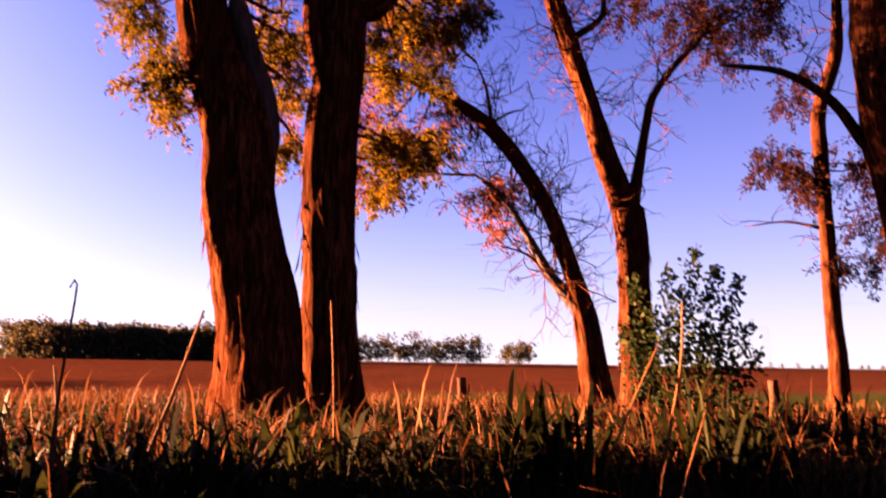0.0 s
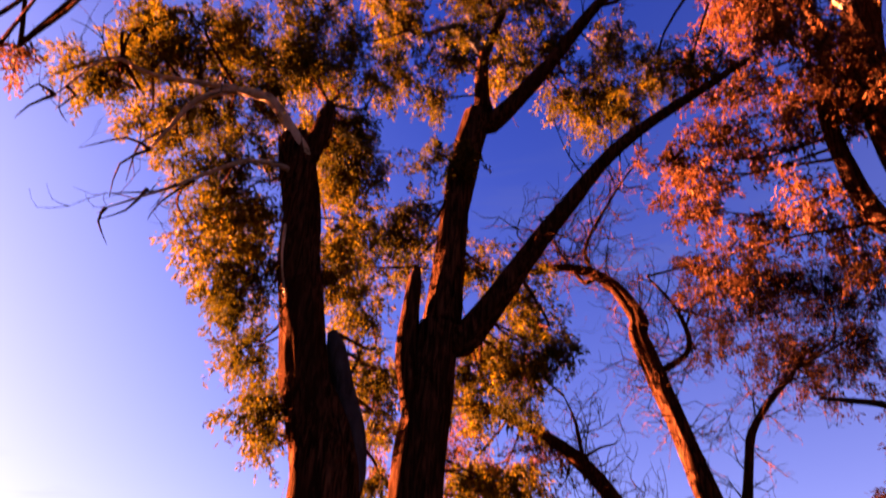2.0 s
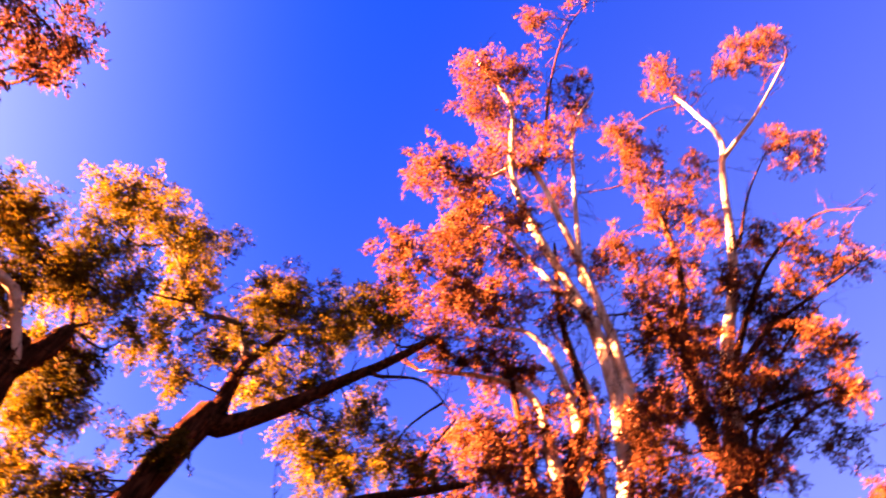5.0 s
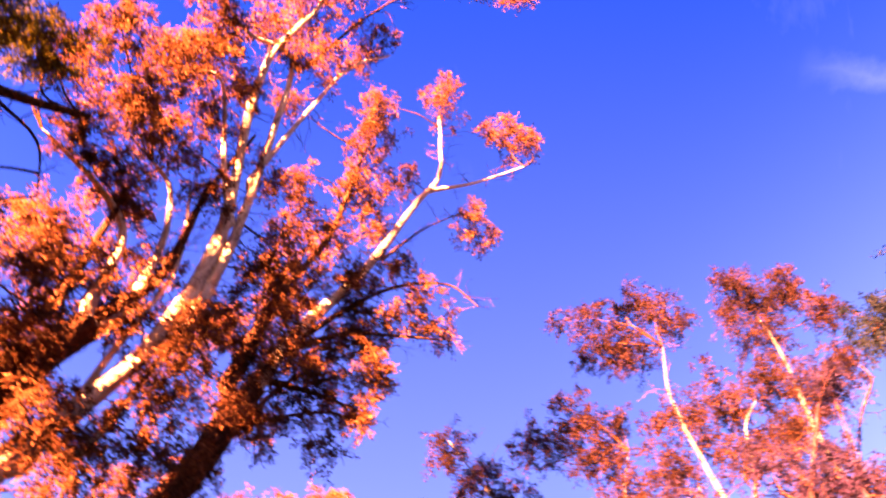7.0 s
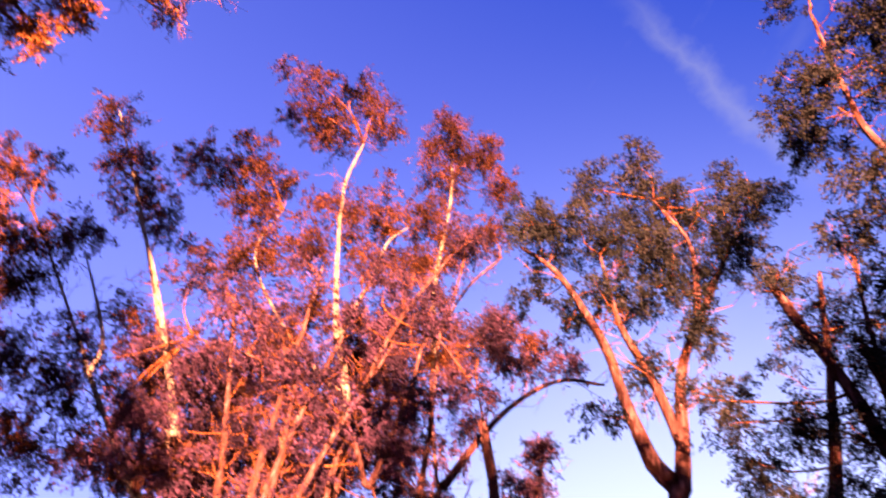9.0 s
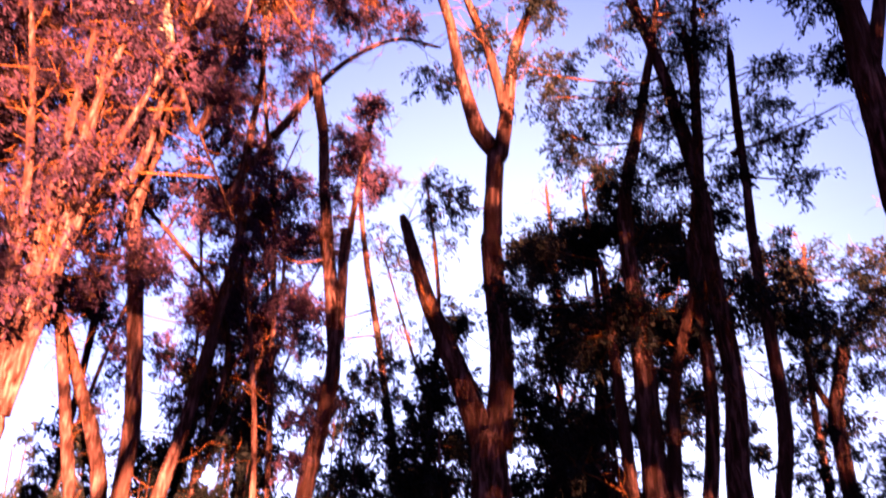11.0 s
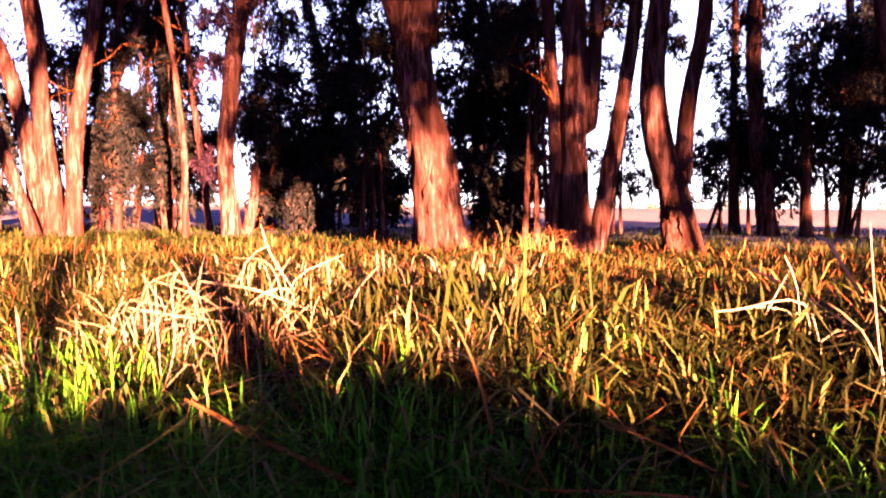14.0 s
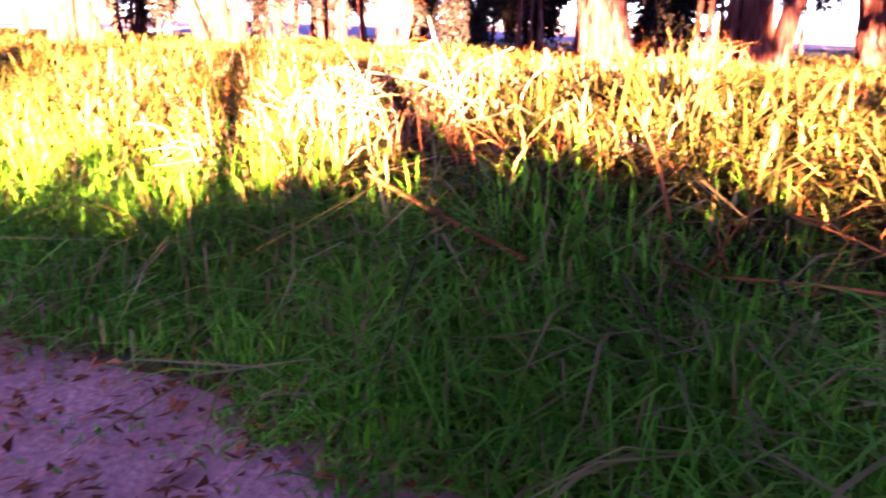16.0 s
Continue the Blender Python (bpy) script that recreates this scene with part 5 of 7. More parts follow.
tree('eucalyptus_tree', 'gum tree with a white curving stem and narrow crown', 'leaf_rust', 1.2, 0.95,
     [('trunk', 0.154, 0.084, 'mottled', [(16.36, -4.49, 0.84), (16.37, -4.17, 3.06), (16.41, -3.75, 4.48), (16.51, -2.77, 6.41), (16.59, -1.1, 8.77), (16.53, 0.01, 10.67), (16.4, 0.98, 12.63)]),
      ('limb', 0.09, 0.025, 'pale', [(16.57, -0.38, 9.96), (16.47, 0.55, 11.71), (16.41, 0.95, 12.61), (16.14, 2.4, 15.15), (15.84, 3.51, 16.9), (15.02, 5.7, 19.99)]),
      ('limb', 0.075, 0.025, 'pale', [(16.56, 0.46, 9.94), (16.35, 2.13, 11.61), (16.08, 3.35, 12.95), (15.52, 5.07, 14.73)]),
      ('limb', 0.06, 0.02, 'pale', [(16.23, 2.71, 12.26), (16.15, 2.89, 13.27), (15.74, 4.27, 15.15)])],
     [(14.61, 5.63, 19.12, 0.68), (15.27, 4.75, 18.62, 0.76), (15.82, 3.95, 18.24, 0.75), (16.35, 3.02, 17.8, 0.6), (15.29, 4.74, 15.13, 0.81),
      (15.58, 5.04, 13.86, 0.93), (16.13, 4.51, 12.33, 1.03), (15.75, 3.1, 11.41, 0.85), (16.08, 3.3, 10.17, 0.96), (16.29, 2.7, 14.27, 0.81),
      (16.77, 1.33, 13.79, 0.81), (14.87, 6.04, 14.29, 0.66), (16.46, 1.69, 10.6, 0.73), (14.94, 7.13, 16.23, 0.71), (14.63, 5.97, 16.14, 0.63),
      (16.27, 0.46, 12.76, 0.77), (16.62, -0.7, 11.77, 0.76)], 0.45)
tree('eucalyptus_tree', 'gum tree with a long dark limb arching sideways', 'leaf_shaded_blue', 1.2, 0.95,
     [('trunk', 0.158, 0.0864, 'mottled', [(15.86, -4.86, 0.84), (15.8, -4.99, 3.1), (15.64, -5.31, 5.52), (15.45, -5.61, 9.58), (15.56, -5.22, 10.23), (15.27, -5.92, 12.09)]),
      ('limb', 0.1, 0.04, 'mottled', [(15.27, -5.92, 12.09), (14.69, -7.14, 14.53), (14.01, -8.35, 15.69), (13.31, -9.43, 15.58)]),
      ('limb', 0.09, 0.03, 'mottled', [(15.5, -5.39, 10.71), (15.43, -5.43, 13.39), (15.41, -5.26, 16.94), (15.32, -5.44, 18.57)])],
     [(15.68, -2.86, 11.47, 0.61), (15.79, -3.39, 16.1, 0.84), (15.78, -4.8, 14.19, 0.74), (15.93, -5.02, 18.6, 0.93), (14.91, -5.53, 21.21, 0.9),
      (15.65, -4.88, 12.05, 0.57), (14.66, -7.77, 16.65, 0.58), (13.48, -8.35, 15.73, 0.55), (14.64, -6.78, 17.03, 0.65), (15.89, -4.73, 9.88, 0.54),
      (16.45, -3.86, 8.63, 0.53), (14.92, -5.83, 15.12, 0.61), (15.39, -5.75, 10.07, 0.54)], 0.45)
tree('eucalyptus_tree', 'many-stemmed gum tree with rusty foliage and lit leaning stems', 'leaf_shaded_blue', 1.25, 0.95,
     [('trunk', 0.124, 0.0744, 'mottled', [(15.63, -4.14, 0.84), (15.8, -2.36, 6.78), (15.87, -1.44, 7.87), (15.87, -0.34, 9.62), (15.8, 0.41, 11.23)]),
      ('limb', 0.09, 0.03, 'pale', [(15.81, 0.31, 11.13), (15.69, 1.23, 12.89), (15.46, 2.48, 15.03), (15.15, 3.68, 16.62)]),
      ('limb', 0.09, 0.03, 'pale', [(15.85, -1.71, 7.59), (15.9, -0.64, 8.46), (15.85, 0.7, 9.69), (15.77, 1.49, 10.35)]),
      ('limb', 0.13, 0.04, 'mottled', [(15.83, -2.14, 6.94), (15.72, -2.3, 8.96), (15.55, -3.11, 10.06), (15.39, -3.29, 12.83), (15.14, -3.78, 16.16), (14.66, -4.93, 19.62)]),
      ('limb', 0.08, 0.03, 'mottled', [(15.75, -2.22, 8.67), (15.68, -2.02, 11.21), (15.63, -1.53, 13.63), (15.61, -0.73, 15.55)])],
     [(15.19, 1.75, 12.89, 0.61), (15.59, 1.32, 11.41, 0.66), (15.91, 0.1, 12.29, 0.62), (16.12, -0.51, 14.42, 0.73), (15.3, -2.05, 12.98, 0.68),
      (15.84, -0.18, 10.41, 0.53), (16.19, 0.17, 9.12, 0.64), (15.37, -1.38, 9.23, 0.56), (15.57, -1.84, 10.76, 0.59), (15.67, -2.97, 11.27, 0.48),
      (15.67, -3.92, 13.87, 0.66), (14.66, -4.69, 13.88, 0.51), (15.68, -2.6, 8.8, 0.57), (16.23, -0.81, 7.75, 0.62), (15.54, -0.37, 6.35, 0.58),
      (15.36, -3.57, 8.08, 0.55), (16.05, -1.61, 6.7, 0.55), (16.19, -2.62, 7.48, 0.57), (15.33, 0.66, 15.28, 0.6), (15.09, -3.85, 17.1, 0.64)], 0.45)
tree('eucalyptus_tree', 'slim gum tree with a twin base and shaded fork', 'leaf_shaded_blue', 1.6, 0.8,
     [('trunk', 0.192, 0.115, 'mottled', [(14.19, -7.4, 0.82), (14.22, -7.27, 2.55), (14.1, -7.43, 4.45), (13.97, -7.57, 6.68), (14.17, -7.07, 9.55), (14.14, -7.15, 9.24), (14.26, -6.79, 11.79), (14.38, -6.41, 13.77)]),
      ('limb', 0.12, 0.04, 'mottled', [(13.95, -7.6, 7.05), (13.95, -7.5, 9.6), (13.93, -7.57, 8.76), (13.82, -7.66, 11.32), (13.7, -7.81, 12.94)]),
      ('limb', 0.12, 0.08, 'mottled', [(14.09, -7.57, 0.77), (14, -7.73, 1.48), (13.95, -7.79, 2.36)])],
     [(13.97, -6.12, 16.32, 0.76), (13.83, -7.28, 11.95, 0.61), (13.86, -7.81, 13.19, 0.38), (14.96, -6.21, 14.03, 0.6), (14.4, -5.78, 10.38, 0.58),
      (13.68, -7.92, 10.91, 0.48), (14.57, -7, 7.85, 0.57), (14.29, -5.72, 8.8, 0.55), (14.01, -7.01, 10.26, 0.46), (13.79, -7.02, 5.25, 0.36),
      (14.15, -7.01, 4.41, 0.31), (14.12, -7.66, 5.9, 0.33), (14.77, -7.22, 2.34, 0.25)], 0.45)
tree('eucalyptus_tree', 'stout old gum tree with a broken snag and peeling bark', 'leaf_shaded', 1.6, 0.75,
     [('trunk', 0.357, 0.23, 'mottled', [(8.05, -7.48, 0.81), (8.18, -7.33, 2.18), (8.32, -7.15, 3.26), (8.3, -7.14, 4.05)]),
      ('snag', 0.2, 0.08, 'mottled', [(8.38, -7.05, 3.96), (8.58, -6.77, 4.84), (8.83, -6.42, 5.75), (9.14, -5.89, 7.44)]),
      ('limb', 0.2, 0.14, 'mottled', [(8.25, -7.21, 3.89), (8.2, -7.22, 5.2), (8.27, -7.07, 7.05), (8.25, -7.09, 7.19), (8.23, -7.07, 8.81)]),
      ('limb', 0.12, 0.04, 'mottled', [(8.25, -7.05, 8.76), (8.42, -6.83, 9.14), (8.61, -6.54, 10.31), (8.79, -6.26, 11.8), (9.22, -5.52, 13.8), (9.61, -4.77, 14.67)]),
      ('limb', 0.13, 0.04, 'mottled', [(8.19, -7.12, 8.7), (8.07, -7.22, 9.71), (7.97, -7.3, 11.06), (7.46, -7.77, 12.76), (6.84, -8.27, 14.36)]),
      ('limb', 0.1, 0.03, 'mottled', [(8.11, -7.18, 9.59), (8.3, -6.92, 10.82), (8.61, -6.49, 12.47), (8.73, -6.25, 14.41)]),
      ('limb', 0.07, 0.02, 'mottled', [(7.63, -7.6, 12.34), (7.53, -7.66, 14.34), (7.91, -7.21, 16.1)])],
     [(7.8, -6.63, 16.99, 0.6), (8.62, -6.07, 16.59, 0.54), (7.73, -7.6, 16.36, 0.59), (7.07, -8.61, 16.74, 0.55), (8.93, -5.37, 15.01, 0.5),
      (8.52, -6.51, 14.88, 0.55), (8.03, -7.58, 14.48, 0.55), (6.78, -7.76, 13.65, 0.46), (6.34, -8.46, 15.11, 0.44), (9.67, -4.94, 15.95, 0.47),
      (8.62, -7.17, 13.27, 0.42), (7.4, -7.43, 11.93, 0.33), (8.86, -6.11, 13.22, 0.36), (9.11, -4.76, 14.98, 0.55), (8.82, -5.83, 15.35, 0.67),
      (8.31, -6.98, 16.11, 0.82), (7.69, -8.08, 15.99, 0.65), (6.72, -7.99, 14.37, 0.59), (6.48, -8.53, 15.34, 0.62), (9.28, -6.01, 13.19, 0.47)]
     + [(7.82, -6.7, 13.89, 0.68), (7.54, -7.5, 11.76, 0.38), (8.54, -6.85, 11.13, 0.42), (7.75, -8.17, 10.73, 0.42), (8.48, -6.3, 7.79, 0.44),
      (8.89, -6.16, 10.16, 0.31), (9.6, -5.44, 14.45, 0.5), (7.56, -7.02, 12.9, 0.55), (8.48, -6.37, 13.25, 0.56), (7.51, -7.9, 13.81, 0.58),
      (9.93, -5.19, 13.52, 0.37)], 0.45)
tree('eucalyptus_tree', 'clump of dark gum stems rising from one base', 'leaf_shaded', 1.8, 0.62,
     [('trunk', 0.2, 0.035, 'mottled', [(6.18, -8.12, 0.87), (6.21, -8.09, 2.15), (6.25, -8.09, 4.04), (6.33, -8, 6.53), (6.32, -8.01, 7.45), (5.98, -8.27, 9.43), (5.59, -8.53, 12.14)]),
      ('limb', 0.1, 0.06, 'mottled', [(6.4, -7.95, 0.82), (6.4, -7.95, 1.87), (6.44, -7.92, 2.94), (6.53, -7.86, 4.42), (6.65, -7.73, 6.37)]),
      ('limb', 0.11, 0.055, 'mottled', [(5.98, -8.26, 0.93), (5.83, -8.38, 2.22), (5.62, -8.53, 4.03), (5.57, -8.54, 6.48), (5.47, -8.61, 7.66), (5.39, -8.65, 9.06), (5.43, -8.63, 10.46)]),
      ('limb', 0.09, 0.03, 'mottled', [(6.07, -8.2, 2.58), (5.97, -8.28, 4.42), (5.66, -8.5, 5.9), (5.65, -8.49, 6.43), (5.44, -8.63, 7.65), (5.29, -8.72, 10.41), (5.08, -8.84, 12.38)])],
     [(6.11, -7.6, 8.84, 0.51), (5.39, -8.48, 10.09, 0.43), (7.36, -7.29, 6.72, 0.52), (6.37, -8.54, 7.19, 0.62), (7.3, -6.71, 5.74, 0.39),
      (6.72, -7.69, 5.43, 0.5), (6.02, -8.6, 6.44, 0.53), (6.25, -7.48, 7.59, 0.41), (6.9, -7.31, 8.53, 0.4), (5.38, -8.84, 7.7, 0.39),
      (5.82, -8.94, 5.37, 0.45), (6.08, -7.83, 5.35, 0.42), (4.71, -9.04, 8.22, 0.32), (7.26, -7.67, 5.92, 0.45), (7.11, -8.21, 5.19, 0.45),
      (7.91, -7.88, 5.29, 0.35), (6.72, -9.29, 5.64, 0.48), (6.11, -8.8, 4.63, 0.36), (7.39, -8.16, 4.41, 0.45), (7.76, -8.23, 3.66, 0.3)]
     + [(5.92, -8.75, 5.89, 0.38)], 0.45)
tree('eucalyptus_tree', 'low-forked gum tree with two slender curving stems', 'leaf_shaded', 1.4, 0.65,
     [('trunk', 0.237, 0.17, 'mottled', [(5.02, -8.88, 0.87), (5.13, -8.82, 1.53), (5.19, -8.79, 1.87)]),
      ('limb', 0.15, 0.08, 'mottled', [(5.19, -8.79, 1.8), (5.37, -8.67, 2.44), (5.42, -8.65, 3.28), (5.35, -8.7, 4.62), (5.46, -8.61, 6.64), (5.44, -8.63, 7.09), (5.73, -8.44, 9.37), (6.28, -8.04, 12.28)]),
      ('limb', 0.1, 0.05, 'mottled', [(5.1, -8.84, 1.87), (5.03, -8.88, 2.92), (4.88, -8.97, 4.14), (4.95, -8.94, 6.17), (4.92, -8.93, 7.33), (4.91, -8.94, 8.59), (4.89, -8.96, 9.9)]),
      ('limb', 0.03, 0.01, 'mottled', [(5.05, -8.86, 7.93), (4.52, -9.15, 8.06), (3.69, -9.51, 8.35)])],
     [(7.08, -6.7, 9.5, 0.41), (6.14, -7.95, 10.53, 0.44), (5.81, -8.57, 11.07, 0.46), (5.87, -8.88, 10.26, 0.45), (6, -7.88, 9.01, 0.4),
      (5.53, -8.57, 8.96, 0.41), (7.08, -7.75, 8.55, 0.41), (5.82, -7.83, 7.89, 0.38), (6.98, -7.23, 9.22, 0.33), (6.22, -8.27, 12.49, 0.39),
      (5.37, -9.19, 11.01, 0.42), (4.81, -8.48, 9.58, 0.37), (4.25, -9.11, 9.34, 0.37), (4.42, -9.36, 8.2, 0.28), (5.98, -8.81, 11.78, 0.43),
      (5.93, -7.93, 12.06, 0.37), (4.59, -9.12, 6.28, 0.3), (4.66, -9.4, 8.99, 0.29), (5.45, -8.08, 7.44, 0.3), (5.63, -8.32, 8.71, 0.32)]
     + [(4.97, -9.07, 7.6, 0.31), (4.55, -9.63, 7.6, 0.32), (4.8, -8.68, 5.58, 0.32), (4.44, -9.19, 5.6, 0.32)], 0.45)
tree('eucalyptus_tree', 'crooked gum tree standing at the edge of the shaded field', 'leaf_shaded', 1, 0.95,
     [('trunk', 0.208, 0.134, 'mottled', [(7.35, -16.43, 0.89), (7.5, -16.36, 2.14), (7.67, -16.28, 3.97), (7.73, -16.27, 5.86), (7.36, -16.45, 7.4)]),
      ('limb', 0.1, 0.03, 'mottled', [(7.67, -16.29, 5.73), (7.98, -16.15, 6.52), (8.16, -16.07, 7.46)])],
     [(7.02, -16.1, 7.76, 0.73), (7.76, -16.09, 7.12, 0.61), (6.99, -16.76, 6.87, 0.62), (6.87, -17.13, 8.45, 0.65), (7.98, -15.82, 8.02, 0.49),
      (7.84, -16.21, 4.34, 0.54), (8.26, -16.34, 5.57, 0.49)], 0.45)
tree('eucalyptus_tree', 'small bushy tree with a thin dark trunk', 'leaf_shaded', 1.2, 0.95,
     [('trunk', 0.13, 0.06, 'mottled', [(6.67, -16.72, 0.89), (6.73, -16.7, 2.12), (6.74, -16.69, 3.56), (6.58, -16.75, 4.77)]),
      ('limb', 0.05, 0.02, 'mottled', [(6.73, -16.7, 2.36), (6.29, -16.87, 3.54), (5.91, -17, 4.49)])],
     [(6.65, -16.25, 4.47, 0.7), (6.21, -16.74, 4.24, 0.71), (7.25, -16.64, 3.6, 0.6), (6.82, -17.14, 3.11, 0.66), (5.86, -16.7, 3.37, 0.64),
      (5.66, -17.08, 2.57, 0.47), (5.78, -17.36, 4.53, 0.61), (7.04, -16.08, 2.59, 0.46)], 0.45)
tree('eucalyptus_tree', 'dark gum tree leaning over the verge with a heavy crown', 'leaf_shaded', 2, 0.7,
     [('trunk', 0.234, 0.13, 'mottled', [(2.19, -8.71, 0.88), (2.41, -8.6, 2.36), (2.59, -8.5, 3.43), (2.65, -8.42, 4.55), (2.74, -8.34, 5.47), (2.81, -8.27, 6.28), (2.83, -8.15, 8.46), (3.02, -8.01, 9.9), (3.24, -7.84, 11.56)]),
      ('limb', 0.1, 0.03, 'mottled', [(2.84, -8.21, 7.47), (2.4, -8.26, 9.13), (2.37, -8.14, 11.54)]),
      ('limb', 0.09, 0.03, 'mottled', [(2.83, -8.15, 8.46), (2.69, -8.14, 9.71), (3.33, -7.75, 12.44), (3.33, -7.66, 14.21), (3.11, -7.6, 17.01)])],
     [(3.22, -7.41, 10.46, 0.39), (2.82, -7.88, 10.86, 0.49), (2.62, -8.28, 10.48, 0.48), (3.54, -8.25, 10.51, 0.41), (3.04, -7.74, 8.94, 0.36),
      (2.21, -8.22, 10.96, 0.49), (3.2, -8.35, 8.23, 0.33), (3.5, -7.32, 9.9, 0.3), (3.55, -7.05, 14.22, 0.58), (2.57, -7.73, 15.34, 0.62),
      (2.79, -8.05, 13.97, 0.68), (4.1, -7.8, 13.89, 0.59), (3.39, -7.44, 11.54, 0.59), (4.14, -7.43, 10.97, 0.41), (4.13, -7.82, 10.12, 0.4),
      (3.92, -6.89, 13.58, 0.37), (2.02, -7.89, 15.49, 0.52), (3.33, -7.6, 18.41, 0.36)], 0.45)
tree('eucalyptus_tree', 'gum tree with upswept dark limbs and a reddish top', 'leaf_rust', 1.6, 0.85,
     [('trunk', 0.078, 0.036, 'mottled', [(17.06, -8.31, 0.81), (17.12, -7.15, 10.34), (17.23, -6.29, 14.49), (17.23, -5.79, 17.78), (16.88, -6.34, 20.78), (16.35, -7.35, 22.68)]),
      ('limb', 0.1, 0.03, 'pale', [(17.23, -5.86, 17.36), (17.19, -5.37, 21.15), (16.97, -5.31, 25.69), (16.91, -4.86, 29.23)])],
     [(16.57, -4.48, 28.88, 1.05), (16.44, -5.94, 28.78, 0.94), (17.09, -5.18, 27.24, 1.11), (16.66, -7.2, 27.34, 0.92), (16.94, -4.62, 24.07, 1.02),
      (17.35, -4.73, 21.78, 1.05), (17.19, -5.92, 23.59, 0.92), (17.13, -4.35, 18.85, 0.96), (16.35, -6.82, 23.91, 0.74), (16.61, -7.57, 19.16, 0.82),
      (17.3, -6.77, 18.81, 0.82), (15.69, -8.49, 18.41, 0.63), (17.73, -4.14, 17.32, 0.93), (17.58, -5.65, 17.98, 0.8)], 0.45)
tree('eucalyptus_tree', 'bushy gum tree filling the gap between taller stems', 'leaf_shaded_blue', 1.7, 1.0,
     [('trunk', 0.088, 0.0396, 'mottled', [(18.8, -6.8, 0.87), (18.83, -6.77, 4.59), (18.88, -6.64, 8.91), (19.97, -1.13, 13.98), (20, -0.45, 17.24)]),
      ('limb', 0.07, 0.03, 'mottled', [(18.83, -6.79, 4.31), (18.41, -7.84, 7.55), (18.32, -8.02, 10.53), (18.74, -7, 11.92), (18.6, -7.36, 13.49)])],
     [(19.54, -0.82, 12.08, 1.01), (19.77, -1.88, 14.2, 1.07), (19.79, -3.77, 14.36, 1.08), (20.43, -1.01, 16.44, 1.14), (19.54, -2.54, 16.04, 0.95),
      (19.51, -4.38, 16.03, 0.96), (19.43, -5.91, 15.69, 0.96), (19.55, 0.02, 13.58, 0.89), (19.83, 0.77, 12.62, 0.88), (20.12, -1.19, 18.72, 0.85),
      (19.67, -5.59, 18.08, 0.85), (19.36, -3.65, 17.37, 0.98), (17.96, -7.75, 8.6, 0.82), (18.08, -8.2, 11.06, 0.71), (19.06, -6.56, 9.02, 0.85),
      (20.11, -3.7, 9.18, 0.85), (19.57, -2.26, 10.47, 0.84), (18.82, -6.77, 13.34, 0.75)], 0.45)
tree('eucalyptus_tree', 'dusky gum tree with shaded foliage before the pale stems', 'leaf_shaded_blue', 1.3, 0.9,
     [('trunk', 0.0675, 0.027, 'mottled', [(13.85, -6.26, 0.89), (13.88, -6.22, 2.88), (14.02, -5.9, 5.53), (14.27, -5.26, 8.48), (14.39, -4.88, 9.32), (14.68, -3.95, 11.11)]),
      ('limb', 0.07, 0.02, 'mottled', [(14.7, -3.86, 11.06), (14.88, -3.08, 12.47), (15.15, -1.18, 13.5), (15.17, 0.96, 13.47)]),
      ('limb', 0.07, 0.02, 'mottled', [(14.65, -4.04, 11.41), (14.54, -4.41, 13.89), (14.46, -4.69, 15.87), (14, -5.93, 14.3)])],
     [(14.7, 1.18, 10.97, 0.62), (15.04, 0.5, 12.9, 0.67), (15.26, 1.6, 15.22, 0.53), (15.65, -0.32, 15.37, 0.67), (14.79, -1.82, 13.91, 0.69),
      (14.97, -2.63, 15.87, 0.61), (14.96, -4.07, 15.14, 0.73), (14.07, -4.45, 16.22, 0.61), (14.69, -3.25, 17.98, 0.58), (15.32, -1.02, 11.46, 0.71),
      (15.42, -2.67, 12.61, 0.74), (14.27, -4.28, 12.22, 0.65), (15.2, 0.07, 9.97, 0.67), (14.27, -6.06, 14.37, 0.59), (13.27, -6.43, 14.93, 0.52),
      (14.8, 2.73, 11.56, 0.58), (15.27, 1.57, 9.94, 0.62)], 0.45)
tree('eucalyptus_tree', 'distant slender gum tree lit pink at the top', 'leaf_shaded_blue', 1.6, 0.9,
     [('trunk', 0.16, 0.05, 'mottled', [(20.07, -13.18, 0.88), (19.76, -13.65, 3.89), (20.91, -11.78, 14.63), (20.86, -11.86, 19.16)])],
     [(20.53, -11.55, 18.81, 0.57), (20.91, -11.48, 17.26, 0.74), (20.8, -12.26, 15.89, 0.64), (21.67, -11.33, 16.61, 0.65), (21.19, -10.61, 13.06, 0.85),
      (22.21, -9.08, 14.16, 0.88), (22.63, -8.9, 10.77, 0.85), (21.56, -9.47, 14.9, 0.7), (22.65, -7.51, 9.97, 0.83), (22.89, -7.69, 14.33, 0.89)], 0.45)
